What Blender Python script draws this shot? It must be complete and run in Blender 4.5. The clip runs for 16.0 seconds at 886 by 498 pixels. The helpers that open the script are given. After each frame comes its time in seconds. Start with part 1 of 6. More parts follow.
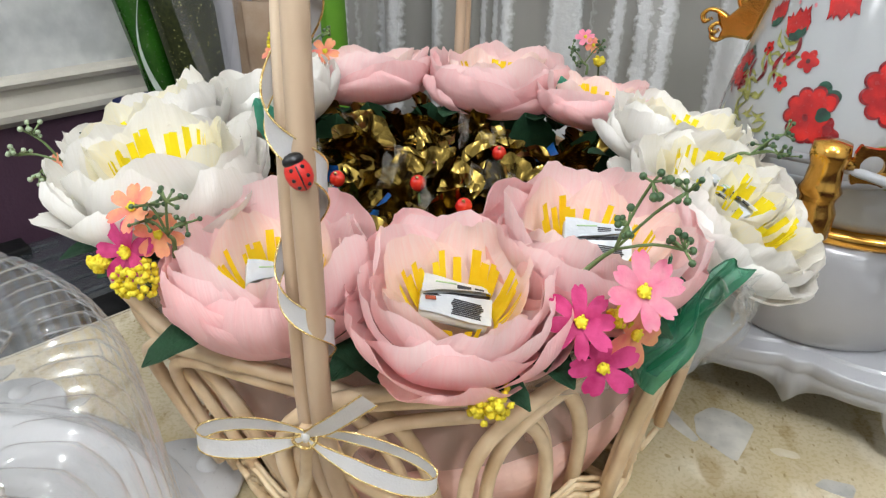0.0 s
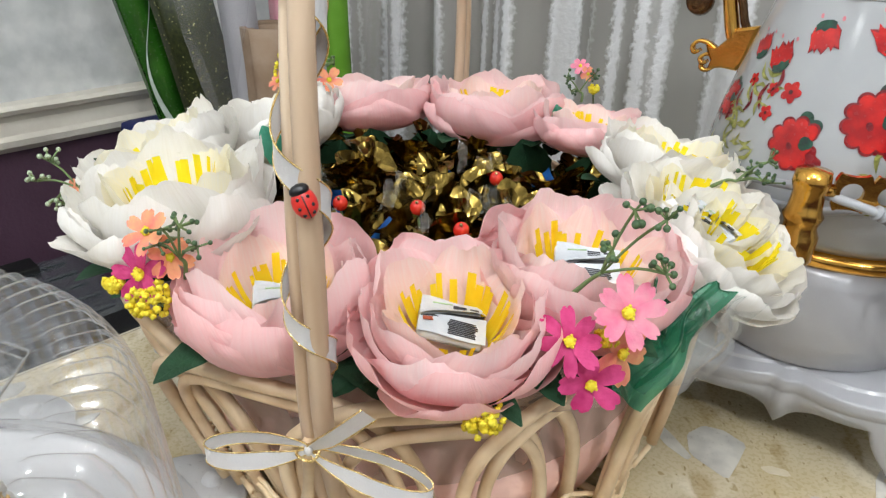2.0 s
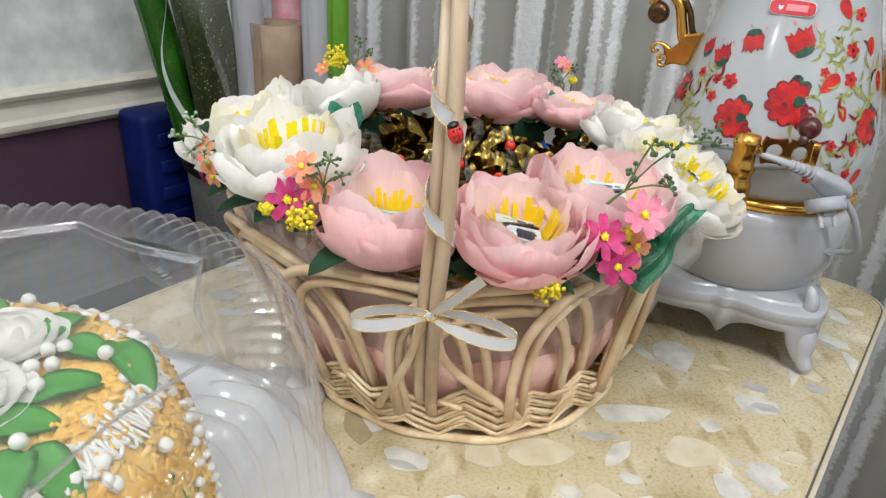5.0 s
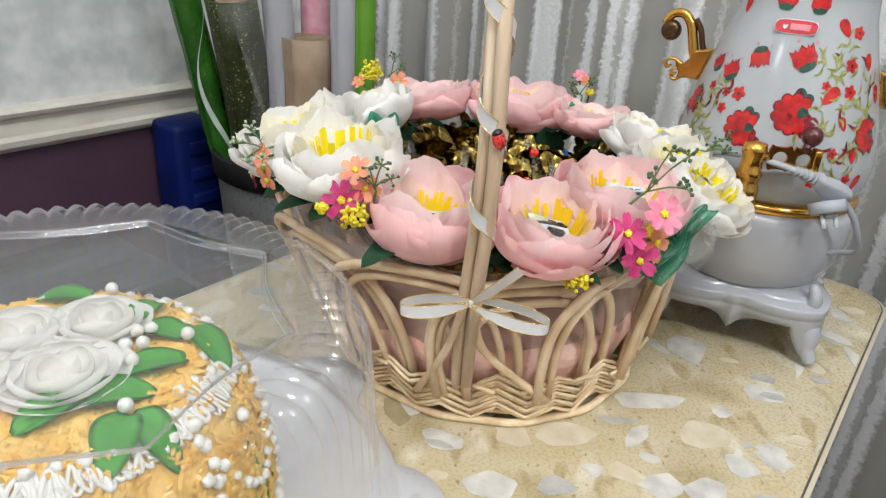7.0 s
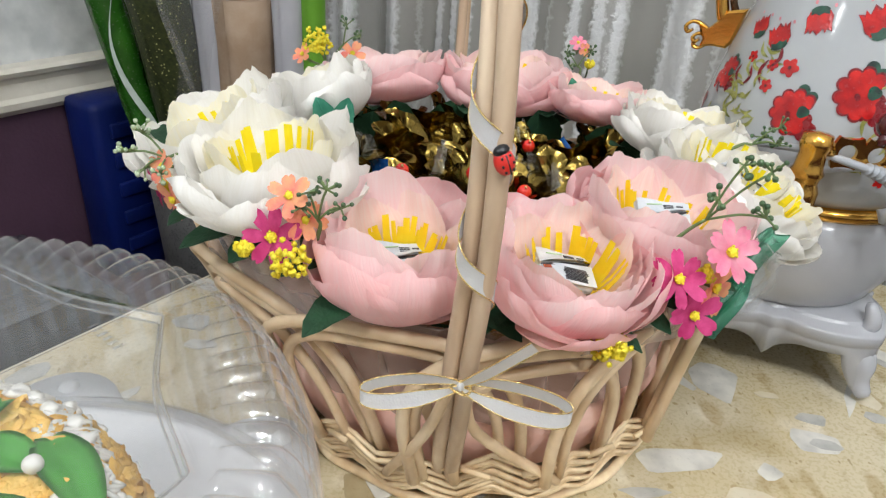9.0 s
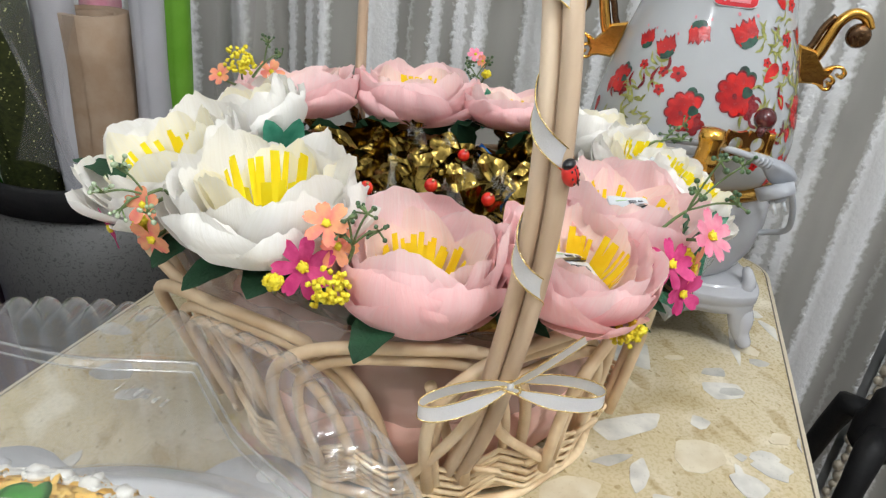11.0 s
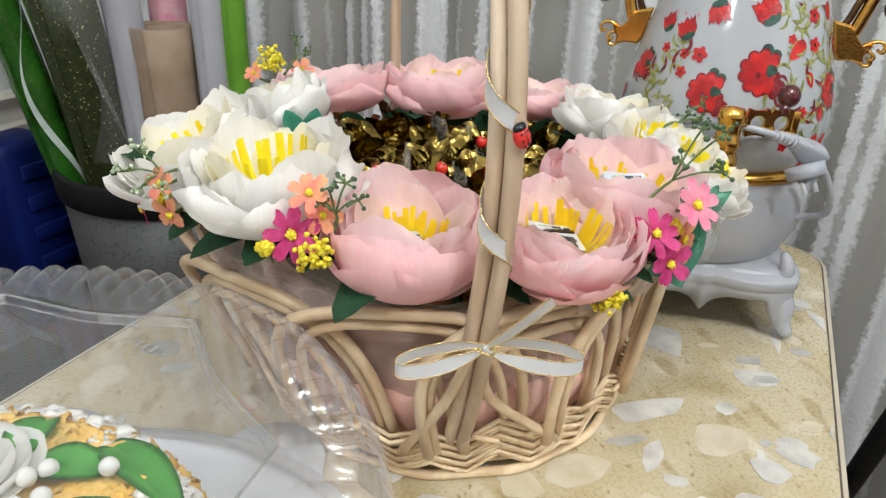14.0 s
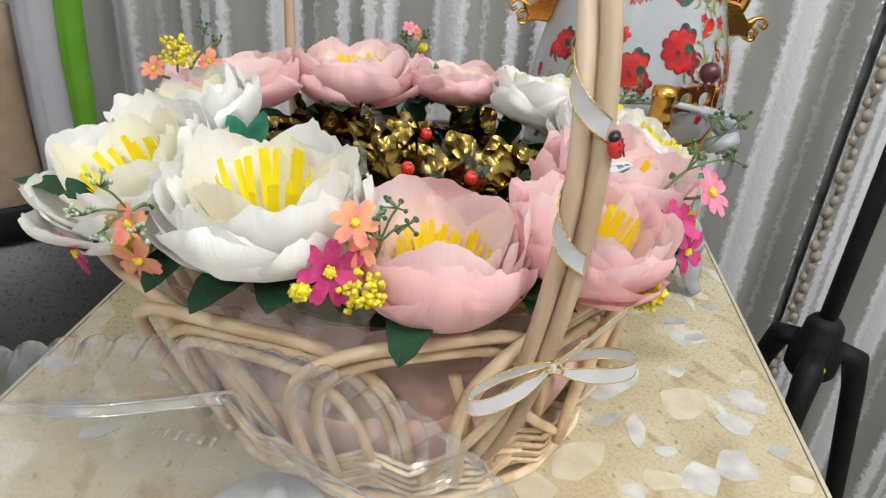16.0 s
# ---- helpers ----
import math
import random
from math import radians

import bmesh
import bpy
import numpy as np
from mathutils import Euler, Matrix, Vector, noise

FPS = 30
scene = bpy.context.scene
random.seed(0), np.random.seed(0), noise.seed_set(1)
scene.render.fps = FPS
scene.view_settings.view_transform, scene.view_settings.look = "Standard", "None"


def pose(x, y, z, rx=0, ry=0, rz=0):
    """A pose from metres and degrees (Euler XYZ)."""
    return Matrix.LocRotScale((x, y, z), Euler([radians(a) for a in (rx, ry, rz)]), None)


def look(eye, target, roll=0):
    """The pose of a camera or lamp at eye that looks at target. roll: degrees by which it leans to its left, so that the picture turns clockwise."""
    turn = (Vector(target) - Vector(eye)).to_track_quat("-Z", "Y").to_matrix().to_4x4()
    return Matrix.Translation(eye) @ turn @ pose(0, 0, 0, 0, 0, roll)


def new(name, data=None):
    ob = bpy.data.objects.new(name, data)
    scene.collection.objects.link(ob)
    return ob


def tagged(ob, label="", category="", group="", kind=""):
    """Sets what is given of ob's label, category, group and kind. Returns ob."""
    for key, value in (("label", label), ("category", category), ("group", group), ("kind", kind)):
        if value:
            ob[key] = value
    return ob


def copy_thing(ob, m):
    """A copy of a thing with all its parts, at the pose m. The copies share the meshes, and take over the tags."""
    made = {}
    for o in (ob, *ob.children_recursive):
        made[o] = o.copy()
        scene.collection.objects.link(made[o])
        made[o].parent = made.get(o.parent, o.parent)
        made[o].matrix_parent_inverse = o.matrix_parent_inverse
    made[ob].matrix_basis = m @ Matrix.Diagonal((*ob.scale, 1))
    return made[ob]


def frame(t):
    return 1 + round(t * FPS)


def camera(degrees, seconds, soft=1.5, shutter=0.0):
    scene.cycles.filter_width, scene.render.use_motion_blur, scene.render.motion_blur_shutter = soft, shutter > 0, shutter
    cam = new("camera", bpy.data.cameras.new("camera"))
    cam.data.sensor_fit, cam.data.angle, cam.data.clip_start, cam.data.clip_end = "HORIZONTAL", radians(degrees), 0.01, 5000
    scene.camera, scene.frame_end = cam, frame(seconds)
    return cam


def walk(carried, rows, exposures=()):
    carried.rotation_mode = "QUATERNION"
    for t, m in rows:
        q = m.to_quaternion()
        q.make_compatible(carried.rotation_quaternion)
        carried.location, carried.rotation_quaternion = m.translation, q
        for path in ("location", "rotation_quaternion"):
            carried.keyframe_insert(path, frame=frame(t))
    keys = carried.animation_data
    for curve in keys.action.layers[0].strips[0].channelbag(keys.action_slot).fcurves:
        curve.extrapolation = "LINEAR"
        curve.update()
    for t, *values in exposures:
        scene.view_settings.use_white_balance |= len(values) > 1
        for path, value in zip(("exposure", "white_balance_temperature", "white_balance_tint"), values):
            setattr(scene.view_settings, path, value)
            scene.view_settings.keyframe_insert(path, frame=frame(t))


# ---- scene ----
cam = camera(65.5, 16.0, soft=1.3)
PATH = [
    (0, (0.019, -0.235, 0.38), (-0.109, 1.522, -0.568), 1.1),
    (0.5, (0.024, -0.23, 0.379), (-0.114, 1.522, -0.576), 0.7),
    (1, (0.025, -0.232, 0.38), (-0.128, 1.524, -0.563), 0.5),
    (1.5, (0.027, -0.239, 0.385), (-0.13, 1.529, -0.538), 0.9),
    (2, (0.023, -0.25, 0.39), (-0.116, 1.532, -0.507), 1.1),
    (2.5, (0.019, -0.27, 0.396), (-0.099, 1.521, -0.487), 2.0),
    (3, (0.014, -0.297, 0.395), (-0.055, 1.483, -0.515), 1.9),
    (3.5, (-0.007, -0.328, 0.394), (-0.032, 1.442, -0.537), 3.0),
    (4, (-0.027, -0.358, 0.4), (0.013, 1.427, -0.503), 3.6),
    (4.5, (-0.05, -0.383, 0.404), (0.015, 1.415, -0.471), 3.6),
    (4.7, (-0.059, -0.392, 0.403), (0.034, 1.404, -0.472), 3.8),
    (6.8, (-0.096, -0.462, 0.416), (-0.019, 1.345, -0.437), 4.0),
    (7, (-0.099, -0.458, 0.415), (-0.018, 1.352, -0.434), 3.8),
    (7.5, (-0.108, -0.437, 0.414), (-0.009, 1.352, -0.473), 3.0),
    (8, (-0.111, -0.389, 0.41), (0.014, 1.383, -0.51), 2.6),
    (8.5, (-0.098, -0.325, 0.401), (-0.004, 1.441, -0.534), 3.1),
    (9, (-0.099, -0.292, 0.394), (0.083, 1.461, -0.551), 4.0),
    (9.2, (-0.114, -0.289, 0.401), (0.181, 1.442, -0.556), 4.7),
    (11.3, (-0.229, -0.276, 0.393), (0.526, 1.349, -0.496), 5.5),
    (11.5, (-0.231, -0.277, 0.389), (0.531, 1.342, -0.506), 4.9),
    (12, (-0.221, -0.283, 0.393), (0.477, 1.363, -0.504), 4.5),
    (12.5, (-0.193, -0.298, 0.393), (0.398, 1.383, -0.516), 3.8),
    (13, (-0.181, -0.304, 0.386), (0.289, 1.427, -0.498), 2.7),
    (13.5, (-0.172, -0.321, 0.385), (0.281, 1.423, -0.482), 2.7),
    (14, (-0.171, -0.325, 0.387), (0.314, 1.406, -0.489), 2.2),
    (14.5, (-0.19, -0.306, 0.385), (0.424, 1.377, -0.503), 3.4),
    (15, (-0.243, -0.258, 0.386), (0.561, 1.334, -0.519), 4.2),
    (15.5, (-0.264, -0.233, 0.386), (0.684, 1.266, -0.537), 4.7),
    (16, (-0.282, -0.225, 0.389), (0.73, 1.228, -0.542), 4.7),
]
walk(cam, [(t, look(eye, target, roll)) for t, eye, target, roll in PATH])

# ---- light ----
world = bpy.data.worlds.new("world")
scene.world = world
world.use_nodes = True
world.node_tree.nodes["Background"].inputs[0].default_value = (0.85, 0.9, 1.0, 1)
world.node_tree.nodes["Background"].inputs[1].default_value = 0.05

# The table's own axes: U across it, V along it, away from the viewer.
U, V, UP = Vector((0.773, -0.634, 0)), Vector((0.634, 0.773, 0)), Vector((0, 0, 1))
TABLE_TURN = math.degrees(math.atan2(-0.634, 0.773))


def uv(u, v, z=0.0):
    return U * u + V * v + UP * z


# Four overhead bulbs, then two unseen fill lamps added to brighten upright sides.
for u, v, z, watts in ((0.42, -0.50, 1.55, 7.9), (0.59, -0.44, 1.55, 7.9), (0.27, -0.39, 1.55, 7.9), (0.52, -0.66, 1.55, 7.9), (-0.25, -1.15, 1.22, 20.5), (1.00, -0.35, 1.22, 22)):
    bulb = bpy.data.lights.new("chandelier_bulb", "POINT")
    bulb.energy, bulb.shadow_soft_size, bulb.color = watts, 0.045, (0.97, 1.0, 1.03)
    new("chandelier_bulb", bulb).location = uv(u, v, z)


# ---- materials ----
def links(mat):
    return mat.node_tree.nodes, mat.node_tree.links


def material(name, color, rough=0.5, metal=0.0, other=None, scale=40.0, amount=0.25, grain=0.15, grain_scale=300.0, coat=0.0,
             through_light=0.0, stretch=(1, 1, 1), use_uv=False, spread=0.0, sheen=0.0):
    """A surface with broad variation of colour, fine grain in relief and, if asked for, light that shines through."""
    mat = bpy.data.materials.new(name)
    mat.use_nodes = True
    n, l = links(mat)
    b = n["Principled BSDF"]
    b.inputs["Metallic"].default_value = metal
    b.inputs["Coat Weight"].default_value = coat
    b.inputs["Sheen Weight"].default_value = sheen
    b.inputs["Sheen Tint"].default_value = (*color, 1)
    co = n.new("ShaderNodeTexCoord")
    mp = n.new("ShaderNodeMapping")
    mp.inputs["Scale"].default_value = stretch
    l.new(co.outputs["UV" if use_uv else "Object"], mp.inputs["Vector"])
    big, small = n.new("ShaderNodeTexNoise"), n.new("ShaderNodeTexNoise")
    for tex, s, d in ((big, scale, 3), (small, grain_scale, 2)):
        tex.inputs["Scale"].default_value, tex.inputs["Detail"].default_value = s, d
        l.new(mp.outputs[0], tex.inputs["Vector"])
    mix = n.new("ShaderNodeMix")
    mix.data_type = "RGBA"
    mix.inputs["A"].default_value = (*color, 1)
    mix.inputs["B"].default_value = (*(other or [c * (1 - amount) for c in color]), 1)
    ramp = n.new("ShaderNodeMapRange")
    ramp.inputs["From Min"].default_value, ramp.inputs["From Max"].default_value = 0.35, 0.65
    l.new(big.outputs["Fac"], ramp.inputs["Value"])
    l.new(ramp.outputs[0], mix.inputs["Factor"])
    last = mix.outputs["Result"]
    if spread:
        info, hsv = n.new("ShaderNodeObjectInfo"), n.new("ShaderNodeHueSaturation")
        rng = n.new("ShaderNodeMapRange")
        rng.inputs["To Min"].default_value, rng.inputs["To Max"].default_value = 1 - spread, 1 + spread
        l.new(info.outputs["Random"], rng.inputs["Value"])
        l.new(rng.outputs[0], hsv.inputs["Value"])
        l.new(last, hsv.inputs["Color"])
        last = hsv.outputs["Color"]
    l.new(last, b.inputs["Base Color"])
    rr = n.new("ShaderNodeMapRange")
    rr.inputs["To Min"].default_value, rr.inputs["To Max"].default_value = max(0.02, rough - 0.08), min(1, rough + 0.08)
    l.new(small.outputs["Fac"], rr.inputs["Value"])
    l.new(rr.outputs[0], b.inputs["Roughness"])
    bump = n.new("ShaderNodeBump")
    bump.inputs["Strength"].default_value, bump.inputs["Distance"].default_value = grain, 0.002
    l.new(small.outputs["Fac"], bump.inputs["Height"])
    l.new(bump.outputs[0], b.inputs["Normal"])
    if through_light:
        tr, ms = n.new("ShaderNodeBsdfTranslucent"), n.new("ShaderNodeMixShader")
        l.new(last, tr.inputs["Color"])
        l.new(bump.outputs[0], tr.inputs["Normal"])
        ms.inputs[0].default_value = through_light
        l.new(b.outputs[0], ms.inputs[1])
        l.new(tr.outputs[0], ms.inputs[2])
        l.new(ms.outputs[0], n["Material Output"].inputs["Surface"])
    return mat


def film(name, color, clear, rough=0.05, gloss=0.12, milky=0.0, edge=0.7, uneven=0.2):
    """A thin clear sheet: see-through, with gloss that grows at grazing angles and, if asked for, a milky share."""
    mat = bpy.data.materials.new(name)
    mat.use_nodes = True
    n, l = links(mat)
    n.remove(n["Principled BSDF"])
    tr, gl, df = n.new("ShaderNodeBsdfTransparent"), n.new("ShaderNodeBsdfGlossy"), n.new("ShaderNodeBsdfDiffuse")
    tr.inputs["Color"].default_value = (*clear, 1)
    gl.inputs["Roughness"].default_value = rough
    gl.inputs["Color"].default_value = (1, 1, 1, 1)
    df.inputs["Color"].default_value = (*color, 1)
    fr, pw, sc, a, b = n.new("ShaderNodeLayerWeight"), n.new("ShaderNodeMath"), n.new("ShaderNodeMath"), n.new("ShaderNodeMixShader"), n.new("ShaderNodeMixShader")
    fr.inputs["Blend"].default_value = 0.5
    pw.operation = "POWER"
    pw.inputs[1].default_value = 3.4
    l.new(fr.outputs["Facing"], pw.inputs[0])
    sc.operation, sc.use_clamp = "MULTIPLY_ADD", True
    sc.inputs[1].default_value, sc.inputs[2].default_value = edge, gloss
    noise_tex, bump = n.new("ShaderNodeTexNoise"), n.new("ShaderNodeBump")
    noise_tex.inputs["Scale"].default_value = 45
    bump.inputs["Strength"].default_value, bump.inputs["Distance"].default_value = uneven, 0.002
    l.new(noise_tex.outputs["Fac"], bump.inputs["Height"])
    l.new(bump.outputs[0], gl.inputs["Normal"])
    l.new(pw.outputs[0], sc.inputs[0])
    a.inputs[0].default_value = milky
    l.new(tr.outputs[0], a.inputs[1])
    l.new(df.outputs[0], a.inputs[2])
    l.new(sc.outputs[0], b.inputs[0])
    l.new(a.outputs[0], b.inputs[1])
    l.new(gl.outputs[0], b.inputs[2])
    l.new(b.outputs[0], n["Material Output"].inputs["Surface"])
    return mat


WILLOW = material("peeled_willow", (0.86, 0.675, 0.455), 0.42, other=(0.66, 0.465, 0.275), scale=30, grain=0.10, grain_scale=220, spread=0.12)
WILLOW_THIN = material("split_willow", (0.92, 0.75, 0.50), 0.45, other=(0.70, 0.50, 0.29), scale=55, grain=0.12, grain_scale=300, spread=0.14)
HANDLE_WOOD = material("handle_willow", (0.72, 0.575, 0.42), 0.42, other=(0.47, 0.325, 0.21), scale=38, grain=0.22, grain_scale=170, stretch=(1, 1, 0.12), spread=0.08)
PINK_PALE = material("pale_pink_crepe_paper", (1.0, 0.735, 0.73), 0.85, other=(1.0, 0.785, 0.775), scale=3, grain=0.15, grain_scale=5, sheen=0.15, through_light=0.34, stretch=(15, 1.0, 1), use_uv=True, spread=0.05)
PINK = material("pink_crepe_paper", (1.0, 0.63, 0.63), 0.85, other=(1.0, 0.68, 0.675), scale=3, grain=0.17, grain_scale=5, sheen=0.15, through_light=0.32, stretch=(15, 1.0, 1), use_uv=True, spread=0.06)
PINK_LIGHT = material("pale_peach_crepe_paper", (1.0, 0.76, 0.71), 0.85, other=(1.0, 0.83, 0.78), scale=3, grain=0.10, grain_scale=9, sheen=0.15, through_light=0.28, stretch=(15, 1.0, 1), use_uv=True, spread=0.05)
WHITE = material("white_crepe_paper", (0.96, 0.94, 0.90), 0.85, other=(0.93, 0.905, 0.85), scale=3, grain=0.18, grain_scale=5, sheen=0.15, through_light=0.25, stretch=(15, 1.0, 1), use_uv=True, spread=0.04)
CREAM = material("cream_crepe_paper", (0.97, 0.92, 0.74), 0.85, other=(0.96, 0.93, 0.82), scale=3, grain=0.13, grain_scale=9, through_light=0.36, stretch=(15, 1.0, 1), use_uv=True, spread=0.04)
LEMON = material("lemon_crepe_fringe", (1.0, 0.80, 0.008), 0.8, other=(1.0, 0.86, 0.03), scale=60, through_light=0.4)
YELLOW = material("yellow_crepe_fringe", (0.96, 0.66, 0.006), 0.8, other=(0.94, 0.74, 0.02), scale=60, through_light=0.4)
LEAF = material("dark_green_silk_leaf", (0.005, 0.036, 0.012), 0.75, other=(0.010, 0.060, 0.022), scale=60, grain=0.3, grain_scale=500, through_light=0.12)
TEAL = material("teal_paper_leaf", (0.03, 0.26, 0.16), 0.6, other=(0.10, 0.42, 0.28), scale=50, grain=0.3, through_light=0.3)
MAGENTA = material("magenta_silk", (0.52, 0.022, 0.15), 0.7, other=(0.70, 0.075, 0.26), scale=120, grain=0.3, through_light=0.25, spread=0.1)
ROSE = material("rose_silk", (0.88, 0.22, 0.36), 0.7, other=(0.90, 0.36, 0.46), scale=120, grain=0.3, through_light=0.25, spread=0.1)
CORAL = material("coral_silk", (0.90, 0.24, 0.20), 0.7, other=(0.94, 0.44, 0.22), scale=120, grain=0.3, through_light=0.25, spread=0.1)
FOAM_YELLOW = material("yellow_foam_floret", (0.74, 0.56, 0.012), 0.7, other=(0.80, 0.70, 0.05), scale=200, grain=0.3)
BERRY_GREEN = material("green_plastic_berry", (0.035, 0.085, 0.035), 0.45, other=(0.085, 0.15, 0.06), scale=150, coat=0.2)
BERRY_PALE = material("pale_green_plastic_berry", (0.45, 0.52, 0.36), 0.4, other=(0.28, 0.38, 0.22), scale=150)
STEM = material("green_plastic_stem", (0.12, 0.17, 0.05), 0.5, other=(0.16, 0.24, 0.10), scale=120)
RED_BERRY = material("red_lacquered_berry", (0.62, 0.012, 0.012), 0.22, other=(0.75, 0.05, 0.02), scale=160, coat=0.4)
BLACK_PAINT = material("black_paint", (0.01, 0.01, 0.012), 0.3)
RED_PAINT = material("red_paint", (0.68, 0.03, 0.02), 0.4, other=(0.6, 0.02, 0.015), scale=200, coat=0.2)
SATIN = material("white_satin_ribbon", (0.666, 0.666, 0.673), 0.35, other=(0.619, 0.619, 0.635), scale=60, grain=0.15, grain_scale=900, sheen=0.3, through_light=0.2)
GOLD_THREAD = material("gold_thread", (0.80, 0.55, 0.18), 0.25, metal=1.0, other=(0.95, 0.78, 0.40), scale=500, grain=0.6, grain_scale=900)
SILVER_PAPER = material("silver_white_wrapper", (0.56, 0.60, 0.64), 0.38, metal=0.15, other=(0.66, 0.69, 0.71), scale=60, grain=0.4, grain_scale=160)
PRINT = material("dark_print", (0.06, 0.06, 0.07), 0.6)
PRINT_RED = material("red_brown_print", (0.40, 0.08, 0.03), 0.6)
PRINT_GREEN = material("light_green_print", (0.45, 0.65, 0.35), 0.6)
BLUE_LABEL = material("dark_blue_label", (0.01, 0.05, 0.22), 0.25, other=(0.02, 0.16, 0.5), scale=90)
LINER_PINK = material("pink_lining_paper", (0.92, 0.552, 0.46), 0.85, other=(0.92, 0.626, 0.534), scale=25, grain=0.5, grain_scale=120)
ORGANZA = film("sheer_white_organza", (0.64, 0.53, 0.47), (0.96, 0.93, 0.92), 0.4, 0.02, 0.32, 0.25)
CELLOPHANE = film("clear_cellophane", (0.85, 0.87, 0.86), (0.95, 0.96, 0.95), 0.10, 0.14, 0.06, 1.0, 0.8)
SWEET_FILM = film("clear_sweet_film", (0.7, 0.68, 0.6), (0.97, 0.98, 0.97), 0.12, 0.10, 0.01, 0.8, 0.6)
GREEN_ORGANZA = film("green_organza", (0.004, 0.16, 0.075), (0.22, 0.62, 0.44), 0.35, 0.04, 0.45)
CLEAR_PET = film("clear_plastic_lid", (0.9, 0.92, 0.94), (0.98, 0.98, 0.98), 0.07, 0.065, 0.03, 0.75, 0.0)
PET_PANEL = film("clear_plastic_panel", (0.9, 0.92, 0.94), (0.975, 0.98, 0.98), 0.16, 0.09, 0.015, 0.75, 0.15)
PET_RIDGE = film("clear_plastic_ridge", (0.9, 0.92, 0.94), (0.86, 0.86, 0.86), 0.08, 0.20, 0.03, 1.0, 0.0)
TRAY_WHITE = material("white_plastic_tray", (0.60, 0.605, 0.62), 0.3, other=(0.56, 0.565, 0.58), scale=20, grain=0.05, coat=0.2)
CAKE = material("caramel_crumb", (0.80, 0.43, 0.060), 0.5, other=(0.84, 0.56, 0.15), scale=50, grain=0.5, grain_scale=240, coat=0.15)
SUGAR_WHITE = material("white_sugar_paste", (0.93, 0.91, 0.87), 0.5, other=(0.90, 0.88, 0.83), scale=60, grain=0.05, through_light=0.3)
CREAM_WHITE = material("white_butter_cream", (0.742, 0.727, 0.687), 0.45, other=(0.734, 0.711, 0.656), scale=60, grain=0.2)
MASTIC_GREEN = material("green_sugar_paste", (0.085, 0.47, 0.045), 0.65, other=(0.12, 0.55, 0.07), scale=50, grain=0.2)
PORCELAIN = material("white_enamel", (0.42, 0.435, 0.447), 0.12, other=(0.39, 0.405, 0.415), scale=8, grain=0.02, coat=0.3)
BASE_PLASTIC = material("white_glossy_plastic", (0.445, 0.452, 0.475), 0.2, other=(0.42, 0.427, 0.45), scale=10, grain=0.02, coat=0.3)
GOLD_PLATE = material("gold_plated_plastic", (0.82, 0.47, 0.11), 0.18, metal=1.0, other=(0.70, 0.36, 0.065), scale=60, grain=0.05)
BRONZE = material("dark_bronze", (0.16, 0.085, 0.035), 0.25, metal=0.8, other=(0.08, 0.04, 0.018), scale=70, coat=0.2)
DARK_WOOD_RED = material("dark_cherry_knob", (0.055, 0.009, 0.010), 0.2, other=(0.09, 0.012, 0.013), scale=70, coat=0.4)
PAINT_RED = material("red_flower_print", (0.66, 0.022, 0.018), 0.25, other=(0.34, 0.008, 0.010), scale=75, coat=0.2)
PAINT_OLIVE = material("olive_leaf_print", (0.20, 0.21, 0.04), 0.3, other=(0.36, 0.37, 0.12), scale=180)
PAINT_DARK = material("dark_leaf_print", (0.02, 0.035, 0.03), 0.3, other=(0.02, 0.10, 0.06), scale=120)
PAINT_MAROON = material("maroon_flower_print", (0.13, 0.010, 0.016), 0.28, other=(0.26, 0.012, 0.016), scale=90)
PAINT_PINK = material("pink_print", (0.75, 0.25, 0.28), 0.3)
BEAD = material("cream_glass_bead", (0.36, 0.32, 0.25), 0.3, other=(0.30, 0.26, 0.20), scale=60, coat=0.2)
CABLE = material("white_cable_plastic", (0.383, 0.405, 0.436), 0.4, other=(0.337, 0.352, 0.383), scale=20)
RUBBER_BLACK = material("black_plastic", (0.006, 0.006, 0.007), 0.62, other=(0.01, 0.01, 0.01), scale=40)
RUBBER_BLACK.node_tree.nodes["Principled BSDF"].inputs["Specular IOR Level"].default_value = 0.25
BLUE_PLASTIC = material("blue_plastic", (0.003, 0.012, 0.11), 0.5, other=(0.002, 0.009, 0.08), scale=12, grain=0.1)
BLUE_PLASTIC.node_tree.nodes["Principled BSDF"].inputs["Specular IOR Level"].default_value = 0.2
PURPLE_WALL = material("purple_wall_paint", (0.069, 0.032, 0.055), 0.6, other=(0.081, 0.039, 0.065), scale=9, grain=0.4, grain_scale=160)
TRIM = material("cream_moulding", (0.70, 0.665, 0.58), 0.45, other=(0.60, 0.565, 0.49), scale=14, grain=0.2, grain_scale=90)
PLASTER = material("white_ceiling_paint", (0.836, 0.836, 0.827), 0.8, other=(0.798, 0.798, 0.788), scale=4)
FLOOR_MAT = material("brown_floor", (0.22, 0.17, 0.12), 0.5, other=(0.30, 0.24, 0.17), scale=3, stretch=(1, 8, 1), grain=0.2)
CHIP_WHITE = material("white_marble_chip", (0.70, 0.68, 0.62), 0.3, other=(0.47, 0.46, 0.43), scale=38, grain=0.03, coat=0.2)
CHIP_CREAM = material("cream_marble_chip", (0.665, 0.605, 0.465), 0.3, other=(0.58, 0.50, 0.35), scale=45, grain=0.03, coat=0.2)
CHIP_GREY = material("grey_marble_chip", (0.37, 0.365, 0.345), 0.3, other=(0.50, 0.49, 0.46), scale=50, grain=0.03, coat=0.2)
CHIP_DARK = material("brown_marble_chip", (0.34, 0.27, 0.15), 0.3, other=(0.42, 0.34, 0.2), scale=60, grain=0.03, coat=0.2)
